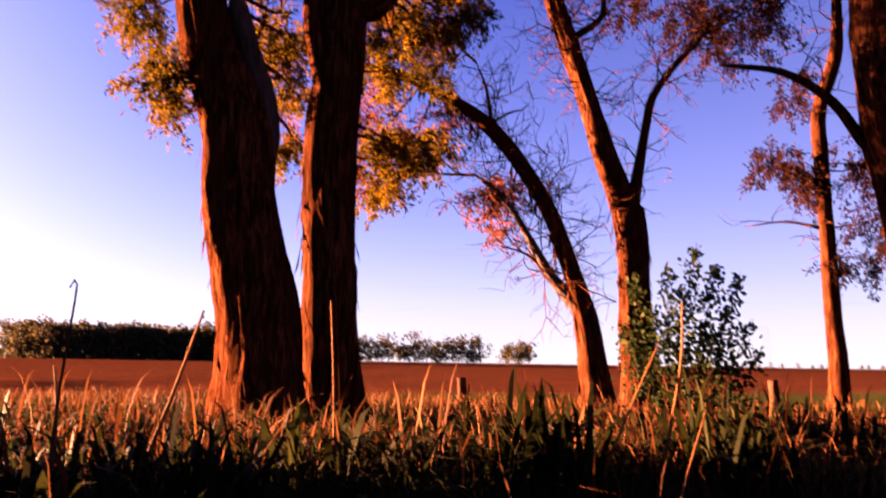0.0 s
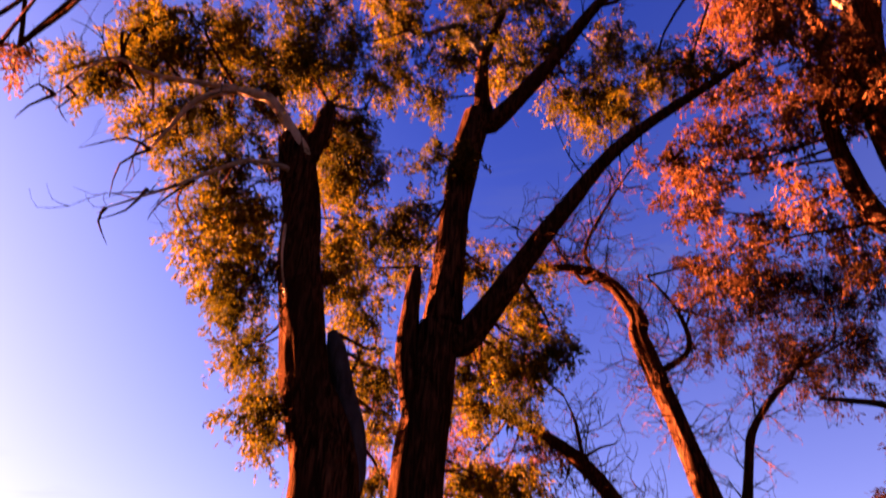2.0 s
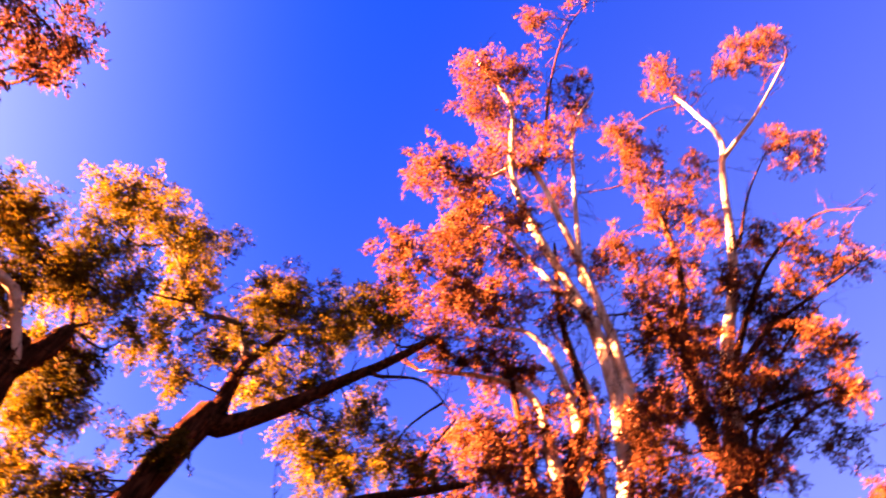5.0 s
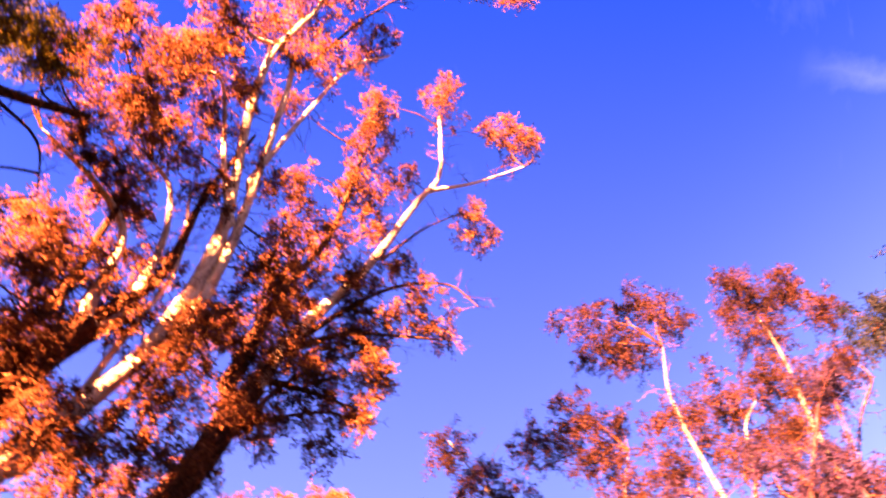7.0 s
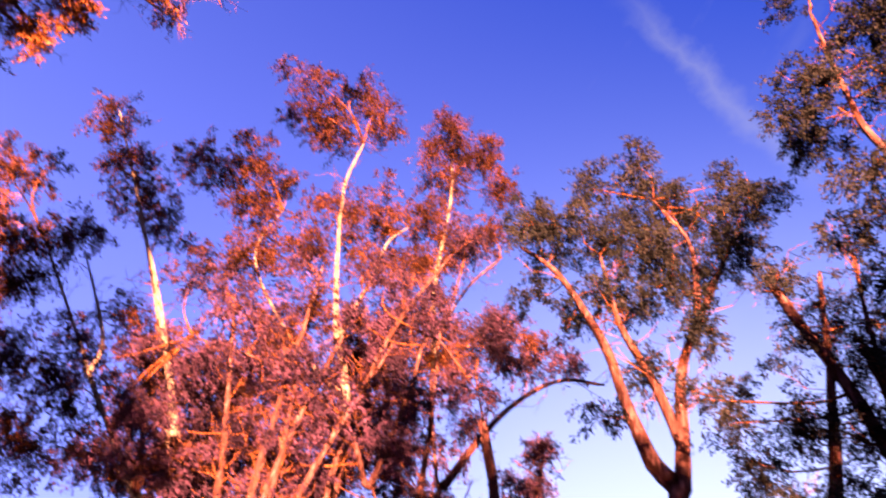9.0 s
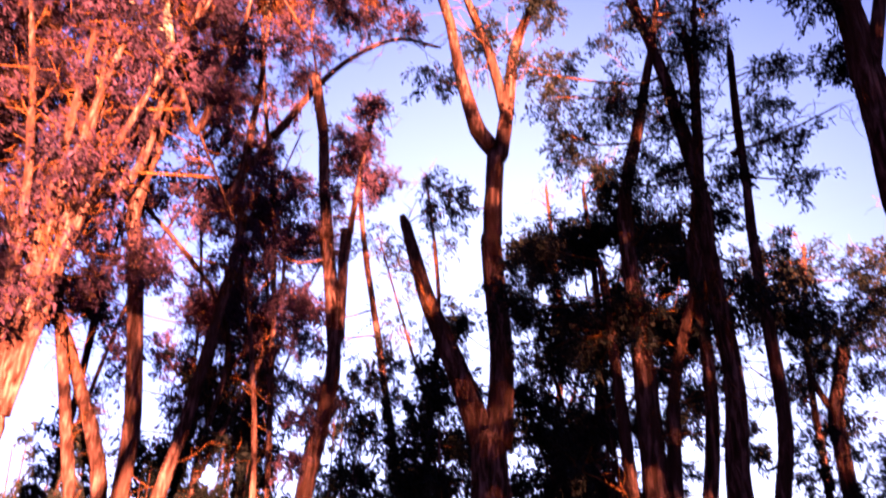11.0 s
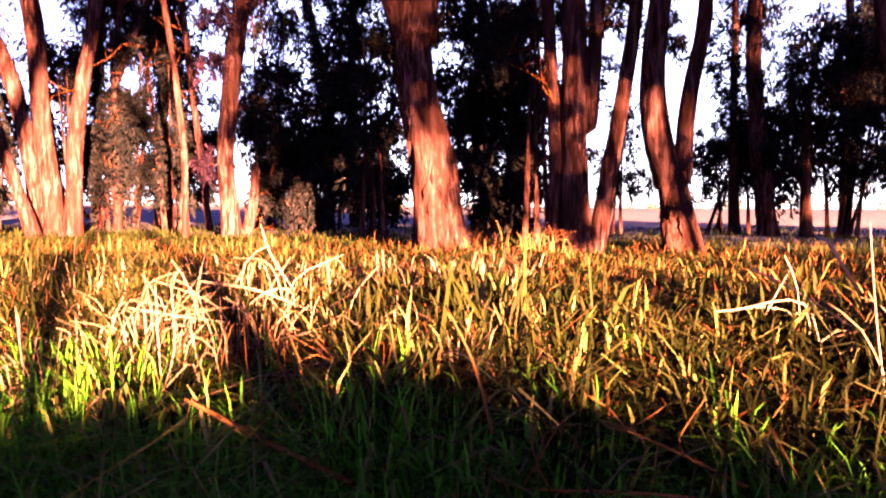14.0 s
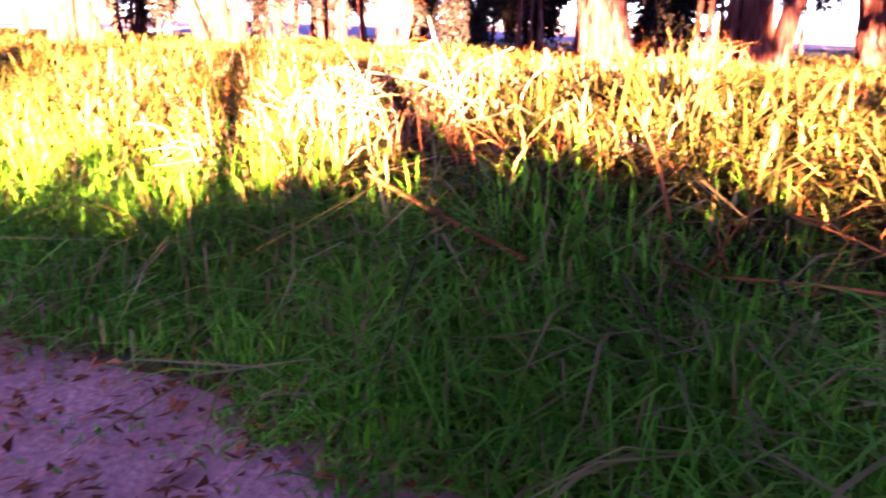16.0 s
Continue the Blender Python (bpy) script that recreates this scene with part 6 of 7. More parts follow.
tree('eucalyptus_tree', 'gum tree on the verge whose branch tips hang over the road', 'leaf_copper_lit', 1.4, 0.55,
     [('trunk', 0.3, 0.12, 'bark', [(-5.11, 4.71, 0.8), (-5.08, 4.61, 2.4), (-5.41, 3.87, 4.53), (-5.52, 3.41, 6.3)]),
      ('limb', 0.1, 0.03, 'bark', [(-5.52, 3.41, 6.3), (-5.3, 3.55, 7.43), (-5.05, 3.74, 8.28), (-4.59, 4.1, 9.63)]),
      ('limb', 0.05, 0.015, 'bark', [(-5.28, 3.58, 7.39), (-4.97, 3.89, 8.09), (-4.64, 4.24, 8.2), (-4.26, 4.62, 8.24)]),
      ('limb', 0.05, 0.015, 'bark', [(-5.45, 3.62, 5.73), (-5.08, 4.04, 6.22), (-4.66, 4.45, 6.64)])],
     [(-4.75, 3.46, 7.89, 0.28), (-4.77, 3.76, 8.94, 0.34), (-4.65, 4.27, 9.52, 0.36), (-4.56, 4.64, 10.58, 0.36), (-3.86, 4.44, 9.31, 0.25),
      (-4.39, 4.45, 8.57, 0.27), (-4.49, 4.79, 8.48, 0.25), (-4.87, 3.32, 7.63, 0.27), (-4.46, 3.99, 9.73, 0.33), (-4.8, 4.52, 6.7, 0.25),
      (-5.35, 4.28, 7.11, 0.34), (-5.21, 3.28, 6.59, 0.36), (-5.09, 4.06, 5.94, 0.36), (-5.85, 3.5, 5.98, 0.42), (-4.88, 3.78, 4.91, 0.36),
      (-3.31, 2.58, 6.28, 0.17), (-3.20, 3.02, 7.11, 0.17), (-3.05, 3.45, 7.77, 0.17), (-3.30, 3.34, 6.82, 0.17), (-3.62, 3.45, 6.59, 0.17), (-3.07, 3.42, 7.29, 0.17)], 0.45)
def leafy_shrub(label, stems, seed):
    """An open shrub: upright stems, each set with small oval leaves."""
    rng = np.random.default_rng(seed)
    root = base_empty("shrub", (stems[0][0], stems[0][1], height(stems[0][0], stems[0][1])))
    tagged(root, label, "shrub", "undergrowth shrubs")
    verts, faces = [], []
    for x0, y0, x1, y1, z1 in stems:
        g = height(x0, y0)
        p = spline([(x0, y0, g - 0.05), ((x0 * 0.6 + x1 * 0.4), (y0 * 0.6 + y1 * 0.4), g * 0.45 + z1 * 0.55), (x1, y1, z1)], 0.1)
        mesh_object("stem", *tube(p, np.linspace(0.012, 0.003, len(p)), 5), "bark", root, True)
        for _ in range(int(170 * (z1 - g))):
            f = rng.uniform(0.25, 1.0)
            c = p[int(f * (len(p) - 1))] + rng.normal(size=3) * 0.16 * (1.2 - f)
            d = unit(rng.normal(size=3) + np.array([0, 0, 0.2]))
            w = unit(np.cross(d, rng.normal(size=3)))
            ln, wd = rng.uniform(0.05, 0.085), rng.uniform(0.016, 0.026)
            o = len(verts)
            verts.extend(tuple(q) for q in (c, c + d * ln * 0.35 + w * wd, c + d * ln * 0.75 + w * wd * 0.8, c + d * ln, c + d * ln * 0.75 - w * wd * 0.8, c + d * ln * 0.35 - w * wd))
            faces.append(tuple(range(o, o + 6)))
    tagged(mesh_object("foliage", verts, faces, "leaf_green", root), kind="stuff")


leafy_shrub("open green shrub with small oval leaves below a forked tree", [(2.79, 8.98, 2.97, 8.92, 2.94),
    (2.63, 9.02, 2.65, 9.02, 2.68),
    (3.03, 8.90, 3.41, 8.76, 2.58),
    (2.45, 9.08, 2.26, 9.13, 2.60),
    (2.91, 8.94, 3.18, 8.85, 2.69),
    (3.15, 8.86, 3.52, 8.72, 2.04),
    (2.70, 9.00, 2.80, 8.97, 2.46),
    (3.27, 8.81, 3.60, 8.68, 1.74),
    (2.57, 9.04, 2.47, 9.07, 2.18),
    (3.06, 8.89, 3.28, 8.81, 2.18),
    (2.88, 8.95, 3.07, 8.89, 2.04),
    (2.32, 9.11, 2.11, 9.16, 2.04)], 55)
tree('shrub', 'dark leafy undergrowth shrub beneath the gum trees', 'leaf_shaded', 1.1, 1.1,
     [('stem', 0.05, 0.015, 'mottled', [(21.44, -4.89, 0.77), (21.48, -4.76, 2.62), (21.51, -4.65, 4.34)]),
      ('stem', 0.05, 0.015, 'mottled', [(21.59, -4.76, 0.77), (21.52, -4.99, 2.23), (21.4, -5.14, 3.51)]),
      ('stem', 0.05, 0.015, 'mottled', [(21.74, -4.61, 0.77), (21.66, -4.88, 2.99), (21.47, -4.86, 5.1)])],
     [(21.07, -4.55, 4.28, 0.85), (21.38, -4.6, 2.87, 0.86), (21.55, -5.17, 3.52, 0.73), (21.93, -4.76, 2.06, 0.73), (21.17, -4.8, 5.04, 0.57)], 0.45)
tree('shrub', 'dark leafy undergrowth shrub beneath the gum trees', 'leaf_shaded', 1.1, 1.1,
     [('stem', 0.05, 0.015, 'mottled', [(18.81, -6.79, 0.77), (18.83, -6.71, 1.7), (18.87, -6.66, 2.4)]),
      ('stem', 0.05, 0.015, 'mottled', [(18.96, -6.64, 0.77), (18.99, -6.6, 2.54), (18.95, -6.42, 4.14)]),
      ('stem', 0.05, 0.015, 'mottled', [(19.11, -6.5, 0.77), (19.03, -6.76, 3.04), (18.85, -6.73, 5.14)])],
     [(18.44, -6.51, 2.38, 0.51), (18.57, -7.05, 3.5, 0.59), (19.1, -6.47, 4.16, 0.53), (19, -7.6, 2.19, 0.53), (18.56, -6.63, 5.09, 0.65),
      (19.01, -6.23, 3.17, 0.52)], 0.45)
tree('shrub', 'dark leafy undergrowth shrub beneath the gum trees', 'leaf_shaded', 1.1, 1.1,
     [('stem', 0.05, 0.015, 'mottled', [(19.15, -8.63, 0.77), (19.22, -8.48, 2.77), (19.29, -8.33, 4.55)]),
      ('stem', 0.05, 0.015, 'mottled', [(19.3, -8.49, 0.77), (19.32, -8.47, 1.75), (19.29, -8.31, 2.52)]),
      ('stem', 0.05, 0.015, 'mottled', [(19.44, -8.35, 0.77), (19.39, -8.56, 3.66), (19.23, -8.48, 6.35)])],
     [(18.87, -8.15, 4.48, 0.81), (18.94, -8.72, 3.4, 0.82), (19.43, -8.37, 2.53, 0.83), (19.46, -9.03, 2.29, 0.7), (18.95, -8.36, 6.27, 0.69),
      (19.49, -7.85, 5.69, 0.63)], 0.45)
tree('shrub', 'dark leafy undergrowth shrub beneath the gum trees', 'leaf_shaded', 1.1, 1.1,
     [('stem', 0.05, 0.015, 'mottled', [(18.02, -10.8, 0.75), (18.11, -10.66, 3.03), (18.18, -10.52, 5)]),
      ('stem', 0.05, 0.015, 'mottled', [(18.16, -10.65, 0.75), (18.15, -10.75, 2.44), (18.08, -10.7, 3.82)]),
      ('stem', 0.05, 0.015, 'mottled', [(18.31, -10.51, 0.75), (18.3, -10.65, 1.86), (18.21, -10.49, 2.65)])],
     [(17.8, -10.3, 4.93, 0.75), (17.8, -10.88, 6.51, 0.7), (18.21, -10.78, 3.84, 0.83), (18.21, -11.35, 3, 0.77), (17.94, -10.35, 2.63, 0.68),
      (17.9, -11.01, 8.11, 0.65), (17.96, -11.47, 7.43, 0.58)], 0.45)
tree('shrub', 'dark leafy undergrowth shrub beneath the gum trees', 'leaf_shaded', 1.1, 1.1,
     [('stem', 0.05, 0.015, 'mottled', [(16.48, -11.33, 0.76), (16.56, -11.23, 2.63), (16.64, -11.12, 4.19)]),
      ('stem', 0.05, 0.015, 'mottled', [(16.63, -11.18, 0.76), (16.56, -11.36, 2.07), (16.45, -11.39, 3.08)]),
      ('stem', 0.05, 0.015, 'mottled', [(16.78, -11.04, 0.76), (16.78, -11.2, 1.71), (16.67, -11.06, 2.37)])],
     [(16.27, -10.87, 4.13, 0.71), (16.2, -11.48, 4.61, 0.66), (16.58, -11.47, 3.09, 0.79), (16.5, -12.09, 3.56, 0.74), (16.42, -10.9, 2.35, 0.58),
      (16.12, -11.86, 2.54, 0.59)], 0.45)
tree('shrub', 'dark leafy undergrowth shrub beneath the gum trees', 'leaf_shaded', 1.1, 1.1,
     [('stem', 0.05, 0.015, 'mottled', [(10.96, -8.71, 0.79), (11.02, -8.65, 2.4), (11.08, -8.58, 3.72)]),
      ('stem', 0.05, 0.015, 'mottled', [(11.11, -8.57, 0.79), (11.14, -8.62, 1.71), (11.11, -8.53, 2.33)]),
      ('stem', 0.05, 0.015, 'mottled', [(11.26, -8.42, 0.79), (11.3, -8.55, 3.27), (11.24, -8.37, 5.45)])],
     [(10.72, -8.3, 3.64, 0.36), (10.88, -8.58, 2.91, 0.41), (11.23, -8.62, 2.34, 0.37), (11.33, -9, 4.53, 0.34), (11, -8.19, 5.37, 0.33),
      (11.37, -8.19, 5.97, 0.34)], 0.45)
tree('shrub', 'dark leafy undergrowth shrub beneath the gum trees', 'leaf_shaded', 1.1, 1.1,
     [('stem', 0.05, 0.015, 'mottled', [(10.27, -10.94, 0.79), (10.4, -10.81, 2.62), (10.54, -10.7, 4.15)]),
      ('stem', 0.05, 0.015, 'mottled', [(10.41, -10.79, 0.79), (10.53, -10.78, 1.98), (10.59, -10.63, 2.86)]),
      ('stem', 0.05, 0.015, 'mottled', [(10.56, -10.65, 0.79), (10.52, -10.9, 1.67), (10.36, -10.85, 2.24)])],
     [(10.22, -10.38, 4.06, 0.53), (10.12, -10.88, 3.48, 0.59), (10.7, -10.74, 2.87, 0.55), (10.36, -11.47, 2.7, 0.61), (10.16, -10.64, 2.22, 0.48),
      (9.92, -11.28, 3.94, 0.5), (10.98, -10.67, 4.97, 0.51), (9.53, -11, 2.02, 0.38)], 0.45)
tree('shrub', 'dark leafy undergrowth shrub beneath the gum trees', 'leaf_shaded', 1.1, 1.1,
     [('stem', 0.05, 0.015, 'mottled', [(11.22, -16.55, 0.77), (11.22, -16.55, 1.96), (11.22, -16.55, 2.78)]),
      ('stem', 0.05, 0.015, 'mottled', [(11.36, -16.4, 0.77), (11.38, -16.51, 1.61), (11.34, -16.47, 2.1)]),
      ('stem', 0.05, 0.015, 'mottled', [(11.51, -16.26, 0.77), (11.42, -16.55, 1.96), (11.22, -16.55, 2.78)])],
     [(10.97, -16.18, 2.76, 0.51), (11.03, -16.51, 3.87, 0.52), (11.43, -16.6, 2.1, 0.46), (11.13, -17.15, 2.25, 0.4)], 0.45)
tree('shrub', 'dark leafy undergrowth shrub beneath the gum trees', 'leaf_shaded', 1.1, 1.1,
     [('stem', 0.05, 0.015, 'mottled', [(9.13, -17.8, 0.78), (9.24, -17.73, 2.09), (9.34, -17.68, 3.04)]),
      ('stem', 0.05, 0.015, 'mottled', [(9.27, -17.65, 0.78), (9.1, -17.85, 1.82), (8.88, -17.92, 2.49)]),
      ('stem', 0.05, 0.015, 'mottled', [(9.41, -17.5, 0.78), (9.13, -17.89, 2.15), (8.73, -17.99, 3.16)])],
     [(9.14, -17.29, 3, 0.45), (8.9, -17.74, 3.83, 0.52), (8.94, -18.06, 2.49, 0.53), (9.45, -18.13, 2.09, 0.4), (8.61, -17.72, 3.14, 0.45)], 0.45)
tree('shrub', 'dark leafy undergrowth shrub beneath the gum trees', 'leaf_shaded', 1.1, 1.1,
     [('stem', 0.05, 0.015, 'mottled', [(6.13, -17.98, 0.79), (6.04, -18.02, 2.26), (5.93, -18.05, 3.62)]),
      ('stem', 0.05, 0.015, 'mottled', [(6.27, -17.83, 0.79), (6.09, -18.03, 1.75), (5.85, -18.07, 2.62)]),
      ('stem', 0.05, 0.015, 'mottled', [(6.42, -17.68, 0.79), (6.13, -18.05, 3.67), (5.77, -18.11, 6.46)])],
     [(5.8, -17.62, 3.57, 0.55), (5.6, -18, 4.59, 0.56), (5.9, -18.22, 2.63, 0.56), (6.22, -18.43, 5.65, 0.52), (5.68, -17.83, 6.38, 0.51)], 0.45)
tree('shrub', 'dense dark thicket of leafy branches behind the gum stems', 'leaf_shaded', 1.6, 1.0,
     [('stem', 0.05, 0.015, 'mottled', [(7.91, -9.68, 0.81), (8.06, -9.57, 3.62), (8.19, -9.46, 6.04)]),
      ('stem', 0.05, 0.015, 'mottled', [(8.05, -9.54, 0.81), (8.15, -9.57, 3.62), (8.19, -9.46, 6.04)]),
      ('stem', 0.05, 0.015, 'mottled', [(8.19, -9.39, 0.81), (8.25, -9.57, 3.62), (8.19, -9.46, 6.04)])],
     [(7.9, -9.12, 5.88, 0.34), (8.68, -8.36, 7.56, 0.48), (8.27, -9.17, 7.98, 0.54), (7.73, -10.02, 8.14, 0.6), (7.33, -10.68, 7.75, 0.6),
      (7.75, -9.42, 8.82, 0.41), (6.39, -10.75, 6.49, 0.49), (5.74, -11.46, 6.24, 0.45), (8.18, -8.87, 6.33, 0.51), (7.36, -9.93, 6.24, 0.52),
      (9.36, -8.53, 6.6, 0.4), (6.84, -11, 8.41, 0.43)], 0.45)
tree('eucalyptus_tree', 'far gum tree with thin hanging foliage against the sky', 'leaf_shaded', 0.5, 1.0,
     [('trunk', 0.14, 0.04, 'mottled', [(17.69, -13.08, 0.84), (17.78, -12.97, 5.28), (17.72, -13.06, 10.26), (18.08, -12.53, 14.94)]),
      ('limb', 0.06, 0.02, 'mottled', [(17.73, -13.04, 6.89), (18.26, -12.3, 9.33), (18.83, -11.38, 12.5)])],
     [(18.07, -11.78, 9.32, 0.75), (18.14, -12.17, 11.77, 0.78), (18.95, -11.46, 12.57, 0.72), (17.87, -13.6, 10.09, 0.71), (17.6, -12.72, 7.61, 0.74),
      (18.17, -12.43, 6.37, 0.74), (17.68, -13.62, 6.49, 0.67), (18.3, -11.4, 6.22, 0.65), (17.49, -13.09, 12.4, 0.71), (18.08, -12.81, 4.97, 0.73)], 0.45)
tree('eucalyptus_tree', 'far gum tree with thin hanging foliage against the sky', 'leaf_shaded', 0.5, 1.0,
     [('trunk', 0.14, 0.04, 'mottled', [(21.15, -9.03, 0.86), (21.19, -8.96, 5.15), (21.14, -9.08, 9.33), (21.5, -8.16, 14.43)]),
      ('limb', 0.06, 0.02, 'mottled', [(21.18, -9, 6.78), (20.85, -9.75, 8.54), (20.79, -9.88, 10.66)])],
     [(20.77, -8.83, 10.03, 0.79), (20.68, -9.75, 9.53, 0.71), (21.5, -8.61, 8.46, 0.79), (22.06, -7.98, 9.86, 0.73), (20.82, -9.09, 7.72, 0.77),
      (21.56, -8.05, 7.35, 0.78), (20.95, -10.22, 7.97, 0.71), (22.02, -4.94, 7.03, 0.76), (22.48, -4.11, 9.59, 0.79), (22.18, -6.65, 8.21, 0.63),
      (22.28, -7.35, 6.7, 0.78), (22.2, -4.81, 5.81, 0.68), (21.03, -9.32, 12.48, 0.66), (21.76, -8.32, 12.63, 0.75)], 0.45)
tree('eucalyptus_tree', 'far gum tree with thin hanging foliage against the sky', 'leaf_shaded', 0.5, 1.0,
     [('trunk', 0.14, 0.04, 'mottled', [(14.59, -15.1, 0.86), (14.75, -14.97, 5.21), (14.56, -15.15, 9.13), (14.83, -14.88, 14.11)]),
      ('limb', 0.06, 0.02, 'mottled', [(14.7, -15.02, 5.96), (14.22, -15.48, 8), (13.75, -15.89, 10.29)])],
     [(14.68, -14.4, 9.77, 0.73), (14.48, -15.01, 11.82, 0.75), (15.31, -14.62, 8.03, 0.65), (14.3, -16.01, 9.29, 0.75), (14.45, -14.84, 6.97, 0.7),
      (13.65, -15.97, 6.75, 0.64), (12.3, -17.4, 5.55, 0.57), (13.58, -15.42, 11.66, 0.67), (14.97, -14.54, 6.23, 0.63), (9.6, -18.86, 10.45, 0.6),
      (12.39, -17.51, 11.66, 0.61), (9.55, -18.37, 7.3, 0.56), (9.09, -18.95, 10.84, 0.6)], 0.45)
tree('eucalyptus_tree', 'far gum tree with thin hanging foliage against the sky', 'leaf_shaded', 0.5, 1.0,
     [('trunk', 0.14, 0.04, 'mottled', [(7.38, -20.72, 0.88), (7.37, -20.73, 5.16), (7.39, -20.73, 9.04), (6.85, -20.92, 12.88)])],
     [(7.11, -20.36, 10.32, 0.76), (6.56, -20.86, 9.7, 0.76), (8.19, -20.59, 8.68, 0.69), (6.76, -21.42, 7.98, 0.76), (7.46, -20.39, 6.63, 0.73),
      (8.06, -20.48, 11.28, 0.71), (6.24, -21.42, 11.15, 0.72), (8.78, -19.68, 6.22, 0.65), (6.44, -20.89, 6.12, 0.66)], 0.45)
tree('eucalyptus_tree', 'dense dark gum tree closing the gap behind the stems', 'leaf_shaded', 1.4, 1.05,
     [('trunk', 0.14, 0.04, 'mottled', [(10.38, -11.52, 0.89), (10.32, -11.58, 4.25), (10.16, -11.73, 7.13), (10.32, -11.56, 10.8)]),
      ('limb', 0.06, 0.02, 'mottled', [(10.32, -11.58, 4.02), (10.82, -11.11, 5.94), (11.16, -10.78, 7.73)]),
      ('limb', 0.06, 0.02, 'mottled', [(10.25, -11.65, 4.47), (9.56, -12.22, 6.17), (9.08, -12.58, 7.83)])],
     [(10.85, -10.43, 8.68, 0.65), (10.4, -11.28, 9.23, 0.67), (9.9, -12.14, 7.92, 0.67), (11.23, -11.35, 7.17, 0.67), (10.05, -11.42, 6.43, 0.63),
      (9.32, -12.38, 9.26, 0.62), (9.19, -12.88, 6.97, 0.6), (10.81, -10.48, 5.59, 0.51), (10.48, -11.25, 4.99, 0.57), (9.92, -12.12, 5.41, 0.58),
      (9.39, -12.91, 5.47, 0.54), (9.97, -11.5, 3.86, 0.5), (10.88, -11.06, 3.78, 0.51), (8.74, -13.19, 6, 0.48), (8.37, -12.52, 7.27, 0.53),
      (12.08, -9.49, 7.15, 0.48), (12.36, -9.62, 6.17, 0.48), (8.28, -13.65, 5.09, 0.37), (9.13, -12.16, 3.86, 0.45)], 0.45)
tree('eucalyptus_tree', 'dark bushy gum tree with low foliage by the field', 'leaf_shaded', 1, 1.1,
     [('trunk', 0.13, 0.04, 'mottled', [(8.44, -17.02, 0.88), (8.51, -16.99, 4.12), (8.5, -17.01, 7.5), (8.19, -17.16, 10.4)])],
     [(8.3, -16.61, 9.34, 0.66), (8.04, -17.07, 8.12, 0.65), (8.84, -17, 7.01, 0.59), (8.29, -17.61, 6.2, 0.59), (9.14, -16.33, 8.59, 0.52),
      (9.09, -16.7, 10.03, 0.62), (7.38, -17.85, 9.52, 0.62), (8.63, -16.43, 4.71, 0.49), (6.13, -17.84, 7.53, 0.58), (6.5, -18.03, 8.78, 0.6)], 0.45)
tree('shrub', 'low dark thicket hiding the foot of the trees', 'leaf_shaded', 1.6, 1.2,
     [('stem', 0.05, 0.015, 'mottled', [(14.2, -9.33, 0.78), (14.46, -8.93, 1.45), (14.72, -8.51, 1.96)]),
      ('stem', 0.05, 0.015, 'mottled', [(14.35, -9.19, 0.78), (14.22, -9.48, 1.48), (14.03, -9.61, 2.01)]),
      ('stem', 0.05, 0.015, 'mottled', [(14.5, -9.04, 0.78), (13.97, -9.95, 1.5), (13.33, -10.55, 2.05)])],
     [(14.33, -8.29, 1.95, 0.49), (14.28, -8.94, 1.75, 0.49), (14.15, -9.69, 2.02, 0.56), (14.05, -10.36, 1.8, 0.51), (13.1, -10.37, 2.04, 0.49),
      (14.22, -9.33, 1.41, 0.33), (13.49, -10.84, 1.46, 0.34)], 0.45)
tree('shrub', 'low dark thicket hiding the foot of the trees', 'leaf_shaded', 1.6, 1.2,
     [('stem', 0.05, 0.015, 'mottled', [(9.58, -10.21, 0.8), (9.73, -10.06, 1.61), (9.88, -9.93, 2.09)]),
      ('stem', 0.05, 0.015, 'mottled', [(9.73, -10.06, 0.8), (9.52, -10.36, 1.65), (9.24, -10.53, 2.2)]),
      ('stem', 0.05, 0.015, 'mottled', [(9.87, -9.92, 0.8), (9.68, -10.31, 1.27), (9.37, -10.4, 1.42)])],
     [(9.56, -9.61, 2.07, 0.4), (9.42, -10.15, 1.9, 0.41), (9.34, -10.64, 2.2, 0.37), (10.05, -10.39, 1.51, 0.28), (9.17, -10.17, 1.42, 0.27)], 0.45)
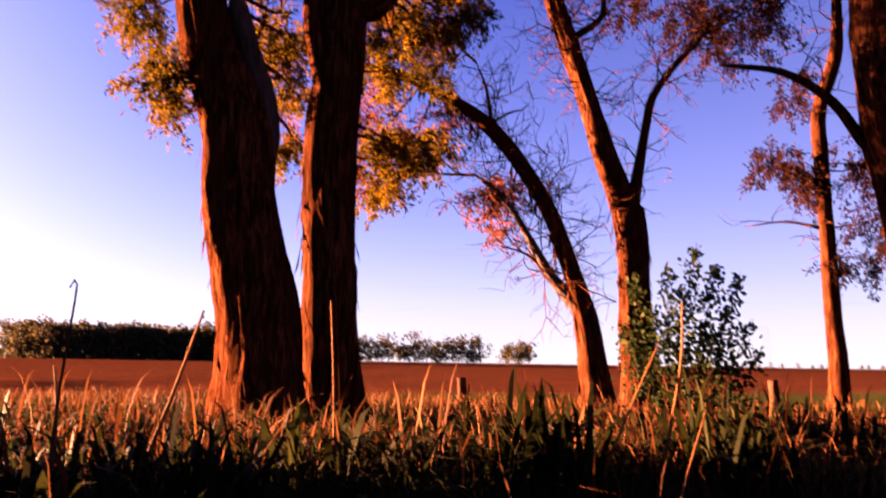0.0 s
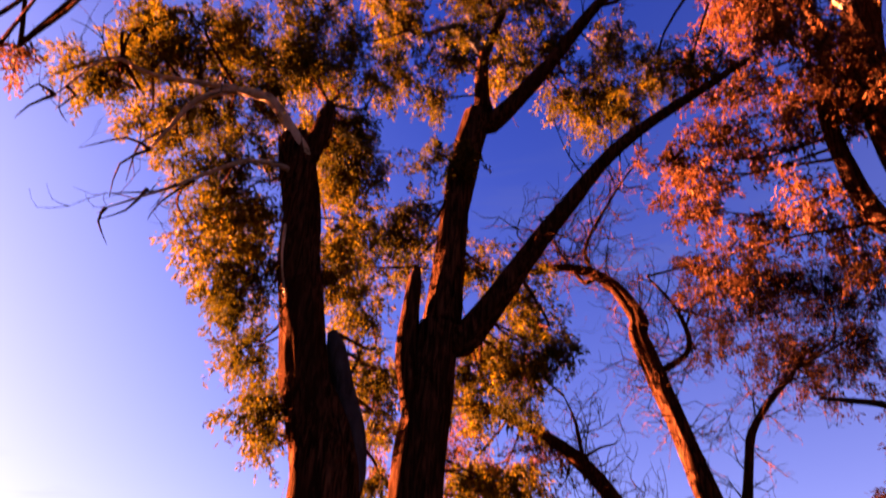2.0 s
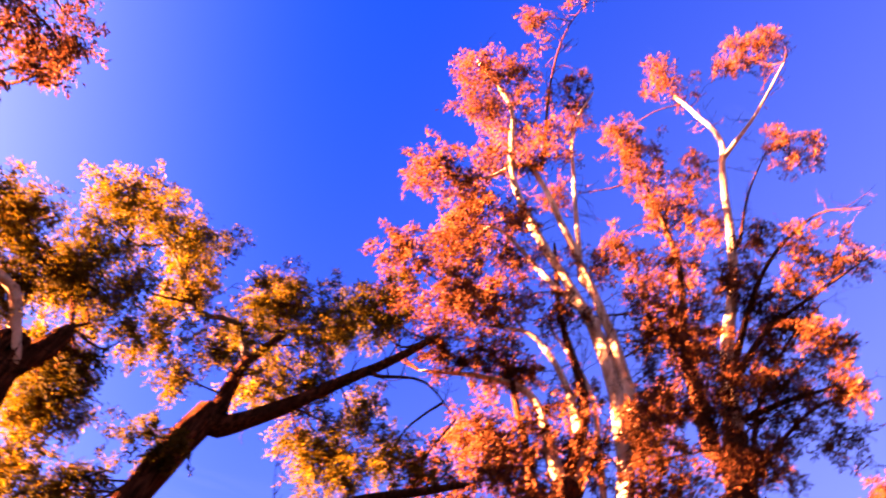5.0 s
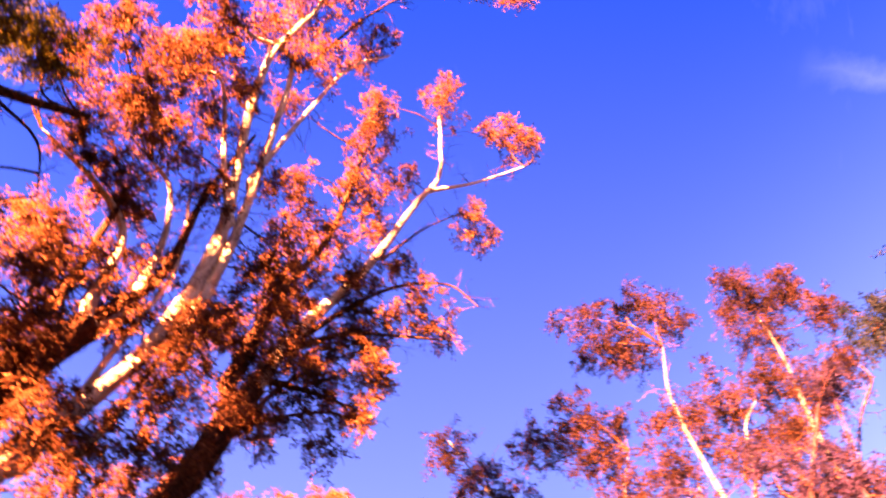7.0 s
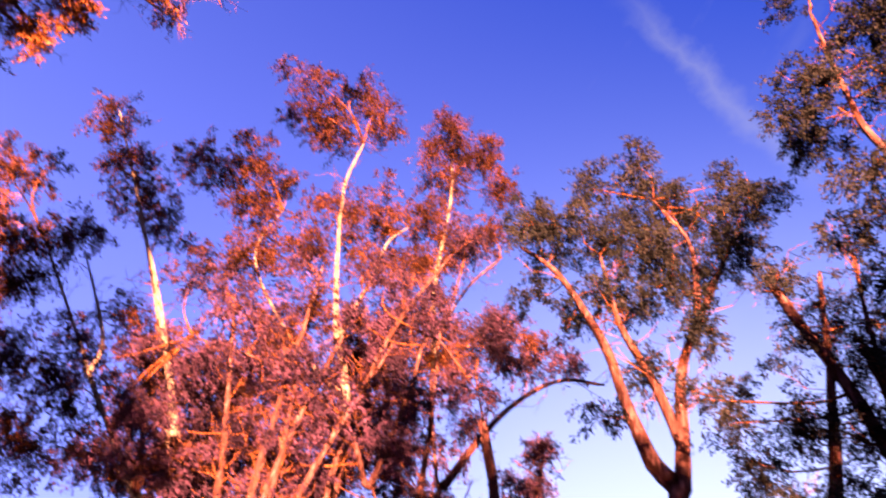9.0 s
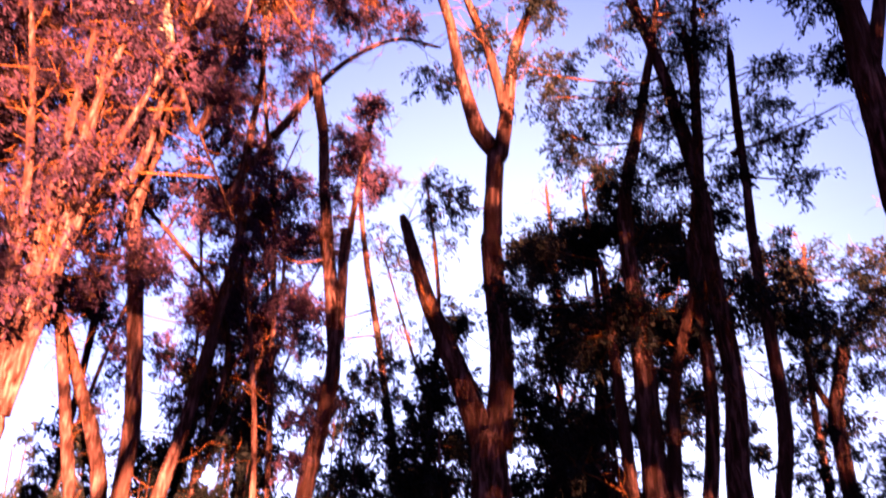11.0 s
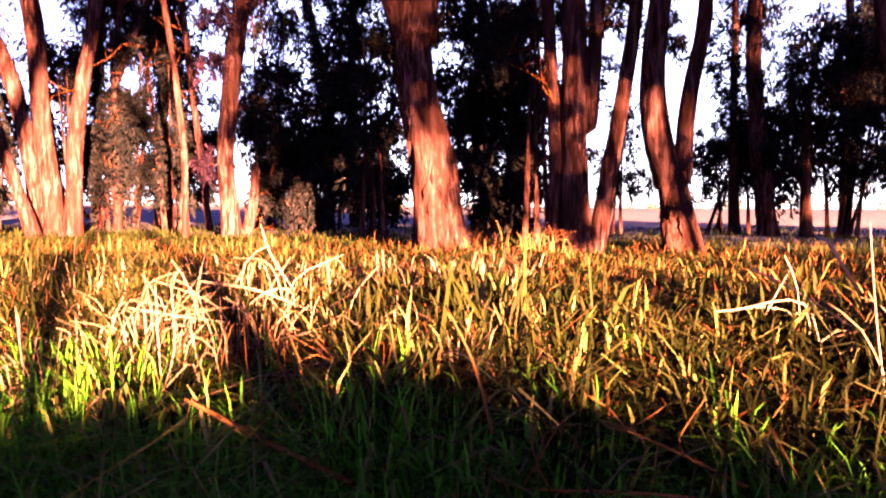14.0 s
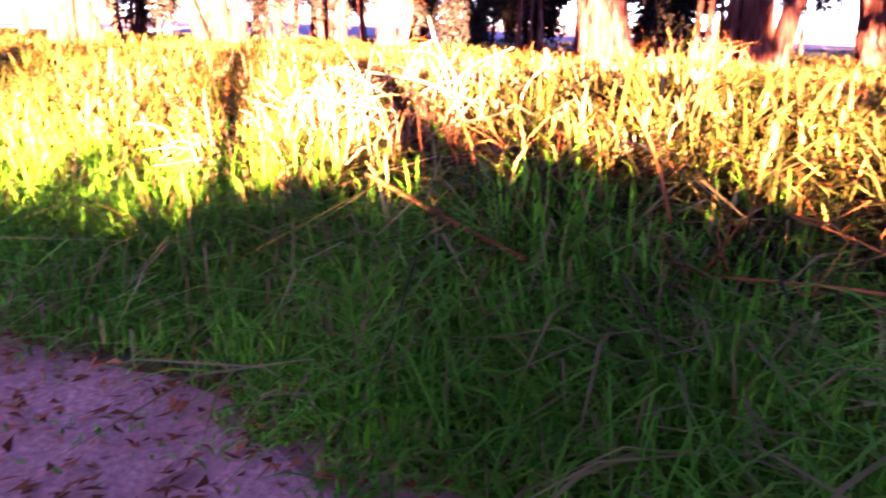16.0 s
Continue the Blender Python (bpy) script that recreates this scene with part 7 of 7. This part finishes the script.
tree('eucalyptus_tree', 'gum tree with pinkish foliage behind the leaning stems', 'leaf_copper_lit', 1.25, 0.95,
     [('trunk', 0.2, 0.07, 'mottled', [(18.09, 5.82, 0.9), (17.71, 6.9, 10.43), (17.43, 7.55, 12.81), (17.07, 8.35, 15.12)]),
      ('limb', 0.08, 0.03, 'mottled', [(17.67, 6.99, 10.88), (17.74, 6.81, 12.55), (17.61, 7.13, 14.47), (17.17, 8.13, 17.68)]),
      ('limb', 0.08, 0.03, 'mottled', [(17.89, 6.38, 11.73), (17.52, 7.36, 14.26), (16.88, 8.72, 16.72), (16.2, 9.92, 19.27)])],
     [(15.32, 10.46, 17.62, 0.63), (15.87, 10.17, 16.84, 0.63), (16.4, 9.9, 19.24, 0.59), (17.39, 8.71, 18.77, 0.67), (16.67, 8.48, 16.6, 0.7),
      (17.07, 8.35, 15.12, 0.75), (17.45, 8.25, 13.73, 0.74), (16.96, 7.5, 15.49, 0.6), (17.3, 7.5, 16.84, 0.55), (17.82, 7.01, 12.92, 0.72),
      (18.29, 6.62, 14.38, 0.68), (17.46, 6.71, 11.23, 0.68), (18.09, 5.81, 12.17, 0.63), (13.21, 13.02, 15.1, 0.74), (14.62, 11.91, 15.59, 0.84),
      (15.44, 11.33, 17.68, 0.81), (15.14, 12.22, 14.24, 0.75), (15.99, 9.7, 16.86, 0.7), (16.33, 9.72, 18.79, 0.58), (15.83, 11.04, 15.02, 0.76)]
     + [(12.49, 13.72, 16.07, 0.68), (16.08, 9.84, 15.52, 0.68)], 0.45)


# unseen trees added behind the camera, their crowns set before the low sun for shade
def shade_tree(x, y, low, top, seed, wide=2.3, many=30):
    """An added gum tree out of view that casts shade, with a clear stem below its crown."""
    rng = np.random.default_rng(seed)
    z = height(x, y)
    limbs = [("trunk", 0.13, 0.06, "bark", [(x, y, z), (x + 0.2, y - 0.1, z + low * 0.6), (x + rng.normal() * 0.4, y + rng.normal() * 0.4, z + top * 0.8)])]
    clumps = []
    for i in range(5):
        a = i * 1.26 + rng.uniform(-0.4, 0.4)
        e = (x + math.cos(a) * wide * 0.8, y + math.sin(a) * wide * 0.8, z + low + (top - low) * rng.uniform(0.3, 0.9))
        limbs.append(("limb", 0.09, 0.03, "pale", [(x + 0.1, y, z + low * 0.8), (x + math.cos(a) * wide * 0.4, y + math.sin(a) * wide * 0.4, z + low + 0.4), e]))
    for _ in range(many):
        a, r = rng.uniform(0, 2 * math.pi), wide * math.sqrt(rng.random())
        clumps.append((x + math.cos(a) * r, y + math.sin(a) * r, z + rng.uniform(low, top), rng.uniform(0.65, 1.0)))
    tree("eucalyptus_tree", "unseen gum tree added to cast shade", "leaf_olive", 0.3, 2.2, limbs, clumps, 0.1)


shade_tree(-16.0, 2.6, 3.6, 10.5, 5)
shade_tree(-13.6, -2.0, 2.0, 10.5, 6, 1.8, 40)
shade_tree(-14.8, -3.0, 2.9, 10.0, 8, 2.3, 40)
shade_tree(-17.0, -3.9, 3.2, 11.0, 9)
shade_tree(-19.6, -5.0, 1.8, 10.5, 10)
shade_tree(-22.0, -6.6, 1.6, 9.5, 11)
shade_tree(-18.6, 7.2, 7.5, 15.5, 14, 1.3, 16)
shade_tree(-15.4, 5.0, 6.0, 14.0, 15, 2.0, 28)
shade_tree(-26.0, -8.5, 1.8, 9.5, 17, 2.6)
shade_tree(-30.0, -10.6, 1.8, 9.5, 18, 2.6)
shade_tree(-34.5, -12.8, 1.8, 9.5, 19, 2.6)
# shrub added out of view on the bank, to shade the grass slope
tree("shrub", "unseen bushy shrub added to shade the slope", "leaf_green", 2.2, 1.1,
     [("stem", 0.04, 0.01, "bark", [(-10.0, -0.5, 0.8), (-10.0, -0.5, 1.3), (-10.0, -0.5, 2.0)])],
     [(-10.0, -0.5, 1.4, 0.5), (-10.1, -0.4, 1.9, 0.4), (-9.9, 0.0, 1.3, 0.4), (-10.1, -0.9, 1.3, 0.4)])


# two lower ones, also unseen, that move the shadow edge
for x, y, top in ((-8.6, 4.4, 1.6), (-8.0, 3.3, 1.5)):
    tree("shrub", "unseen bushy shrub added to shade the slope", "leaf_green", 1.6, 1.1,
         [("stem", 0.04, 0.01, "bark", [(x, y, 0.8), (x, y, 1.2), (x, y, top - 0.2)])],
         [(x, y, top - 0.4, 0.4), (x + 0.2, y + 0.5, top - 0.45, 0.4), (x - 0.2, y - 0.5, top - 0.4, 0.4)])


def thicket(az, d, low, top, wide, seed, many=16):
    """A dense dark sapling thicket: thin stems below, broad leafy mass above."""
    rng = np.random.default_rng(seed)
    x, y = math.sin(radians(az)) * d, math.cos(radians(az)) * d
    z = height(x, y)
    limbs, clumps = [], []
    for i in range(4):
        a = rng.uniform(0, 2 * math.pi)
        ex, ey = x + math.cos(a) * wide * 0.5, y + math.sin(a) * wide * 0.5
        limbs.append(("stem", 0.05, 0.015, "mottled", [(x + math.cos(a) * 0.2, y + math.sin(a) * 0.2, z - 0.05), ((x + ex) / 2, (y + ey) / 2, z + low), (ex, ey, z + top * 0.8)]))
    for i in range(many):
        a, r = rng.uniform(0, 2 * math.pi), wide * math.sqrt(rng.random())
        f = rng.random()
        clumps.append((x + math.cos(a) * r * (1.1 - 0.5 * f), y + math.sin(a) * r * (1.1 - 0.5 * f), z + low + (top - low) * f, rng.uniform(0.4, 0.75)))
    tree("shrub", "dark leafy sapling thicket at the edge of the field", "leaf_shaded", 0.32, 1.45, limbs, clumps)


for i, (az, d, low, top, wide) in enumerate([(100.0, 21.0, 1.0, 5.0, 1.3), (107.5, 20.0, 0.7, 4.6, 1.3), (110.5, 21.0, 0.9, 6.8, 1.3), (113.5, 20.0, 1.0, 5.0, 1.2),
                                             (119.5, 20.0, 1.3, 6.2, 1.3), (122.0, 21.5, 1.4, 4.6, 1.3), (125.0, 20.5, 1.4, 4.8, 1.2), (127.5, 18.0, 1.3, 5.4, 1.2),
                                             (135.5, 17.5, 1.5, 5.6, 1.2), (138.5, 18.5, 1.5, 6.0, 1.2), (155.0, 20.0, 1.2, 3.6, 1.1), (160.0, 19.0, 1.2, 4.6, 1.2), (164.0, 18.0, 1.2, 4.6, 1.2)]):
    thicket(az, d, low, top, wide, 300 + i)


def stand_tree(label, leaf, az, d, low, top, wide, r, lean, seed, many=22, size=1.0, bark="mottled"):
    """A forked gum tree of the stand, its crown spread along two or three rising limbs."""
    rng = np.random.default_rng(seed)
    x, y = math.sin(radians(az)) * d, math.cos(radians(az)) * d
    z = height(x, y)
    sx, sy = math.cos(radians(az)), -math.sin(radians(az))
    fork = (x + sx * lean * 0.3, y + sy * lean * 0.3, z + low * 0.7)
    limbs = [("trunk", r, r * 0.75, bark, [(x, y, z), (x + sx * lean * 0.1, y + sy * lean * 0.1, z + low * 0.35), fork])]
    clumps = []
    for i in range(3):
        k = lean + (i - 1) * wide * 0.8
        e = (x + sx * k + rng.normal() * 0.4, y + sy * k + rng.normal() * 0.4, z + top * rng.uniform(0.82, 1.0))
        mid = (fork[0] * 0.55 + e[0] * 0.45 - sx * (i - 1) * 0.3, fork[1] * 0.55 + e[1] * 0.45 - sy * (i - 1) * 0.3, fork[2] * 0.5 + e[2] * 0.5)
        limbs.append(("limb", r * 0.55, 0.03, bark, [fork, mid, e]))
        for _ in range(many // 3):
            f = rng.random() ** 0.8
            clumps.append((fork[0] + (e[0] - fork[0]) * f + rng.normal() * wide * 0.3, fork[1] + (e[1] - fork[1]) * f + rng.normal() * wide * 0.3,
                           z + low + (e[2] - z - low) * f + rng.normal() * 0.5, rng.uniform(0.45, 0.8)))
    tree("eucalyptus_tree", label, leaf, 0.32, 1.1 * size, limbs, clumps, 0.4)


stand_tree("twin-stemmed gum tree with a sunlit foot ending the stand", "leaf_shaded_blue", 97.4, 15.2, 4.0, 17.0, 2.0, 0.26, -0.8, 401, 21)
stand_tree("twin-stemmed gum tree with a sunlit foot ending the stand", "leaf_shaded_blue", 96.0, 15.0, 5.0, 15.0, 1.6, 0.2, 0.9, 402, 12)
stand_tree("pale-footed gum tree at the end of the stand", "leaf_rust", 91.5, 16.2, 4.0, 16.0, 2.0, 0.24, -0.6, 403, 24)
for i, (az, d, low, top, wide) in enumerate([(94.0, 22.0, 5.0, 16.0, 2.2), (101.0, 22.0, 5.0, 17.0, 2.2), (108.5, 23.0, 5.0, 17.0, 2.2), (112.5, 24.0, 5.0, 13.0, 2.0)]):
    stand_tree("shaded gum tree at the back of the stand", "leaf_shaded" if az > 120 else "leaf_shaded_blue", az, d, low, top, wide, 0.12, 0.4, 410 + i, 30, 1.25)
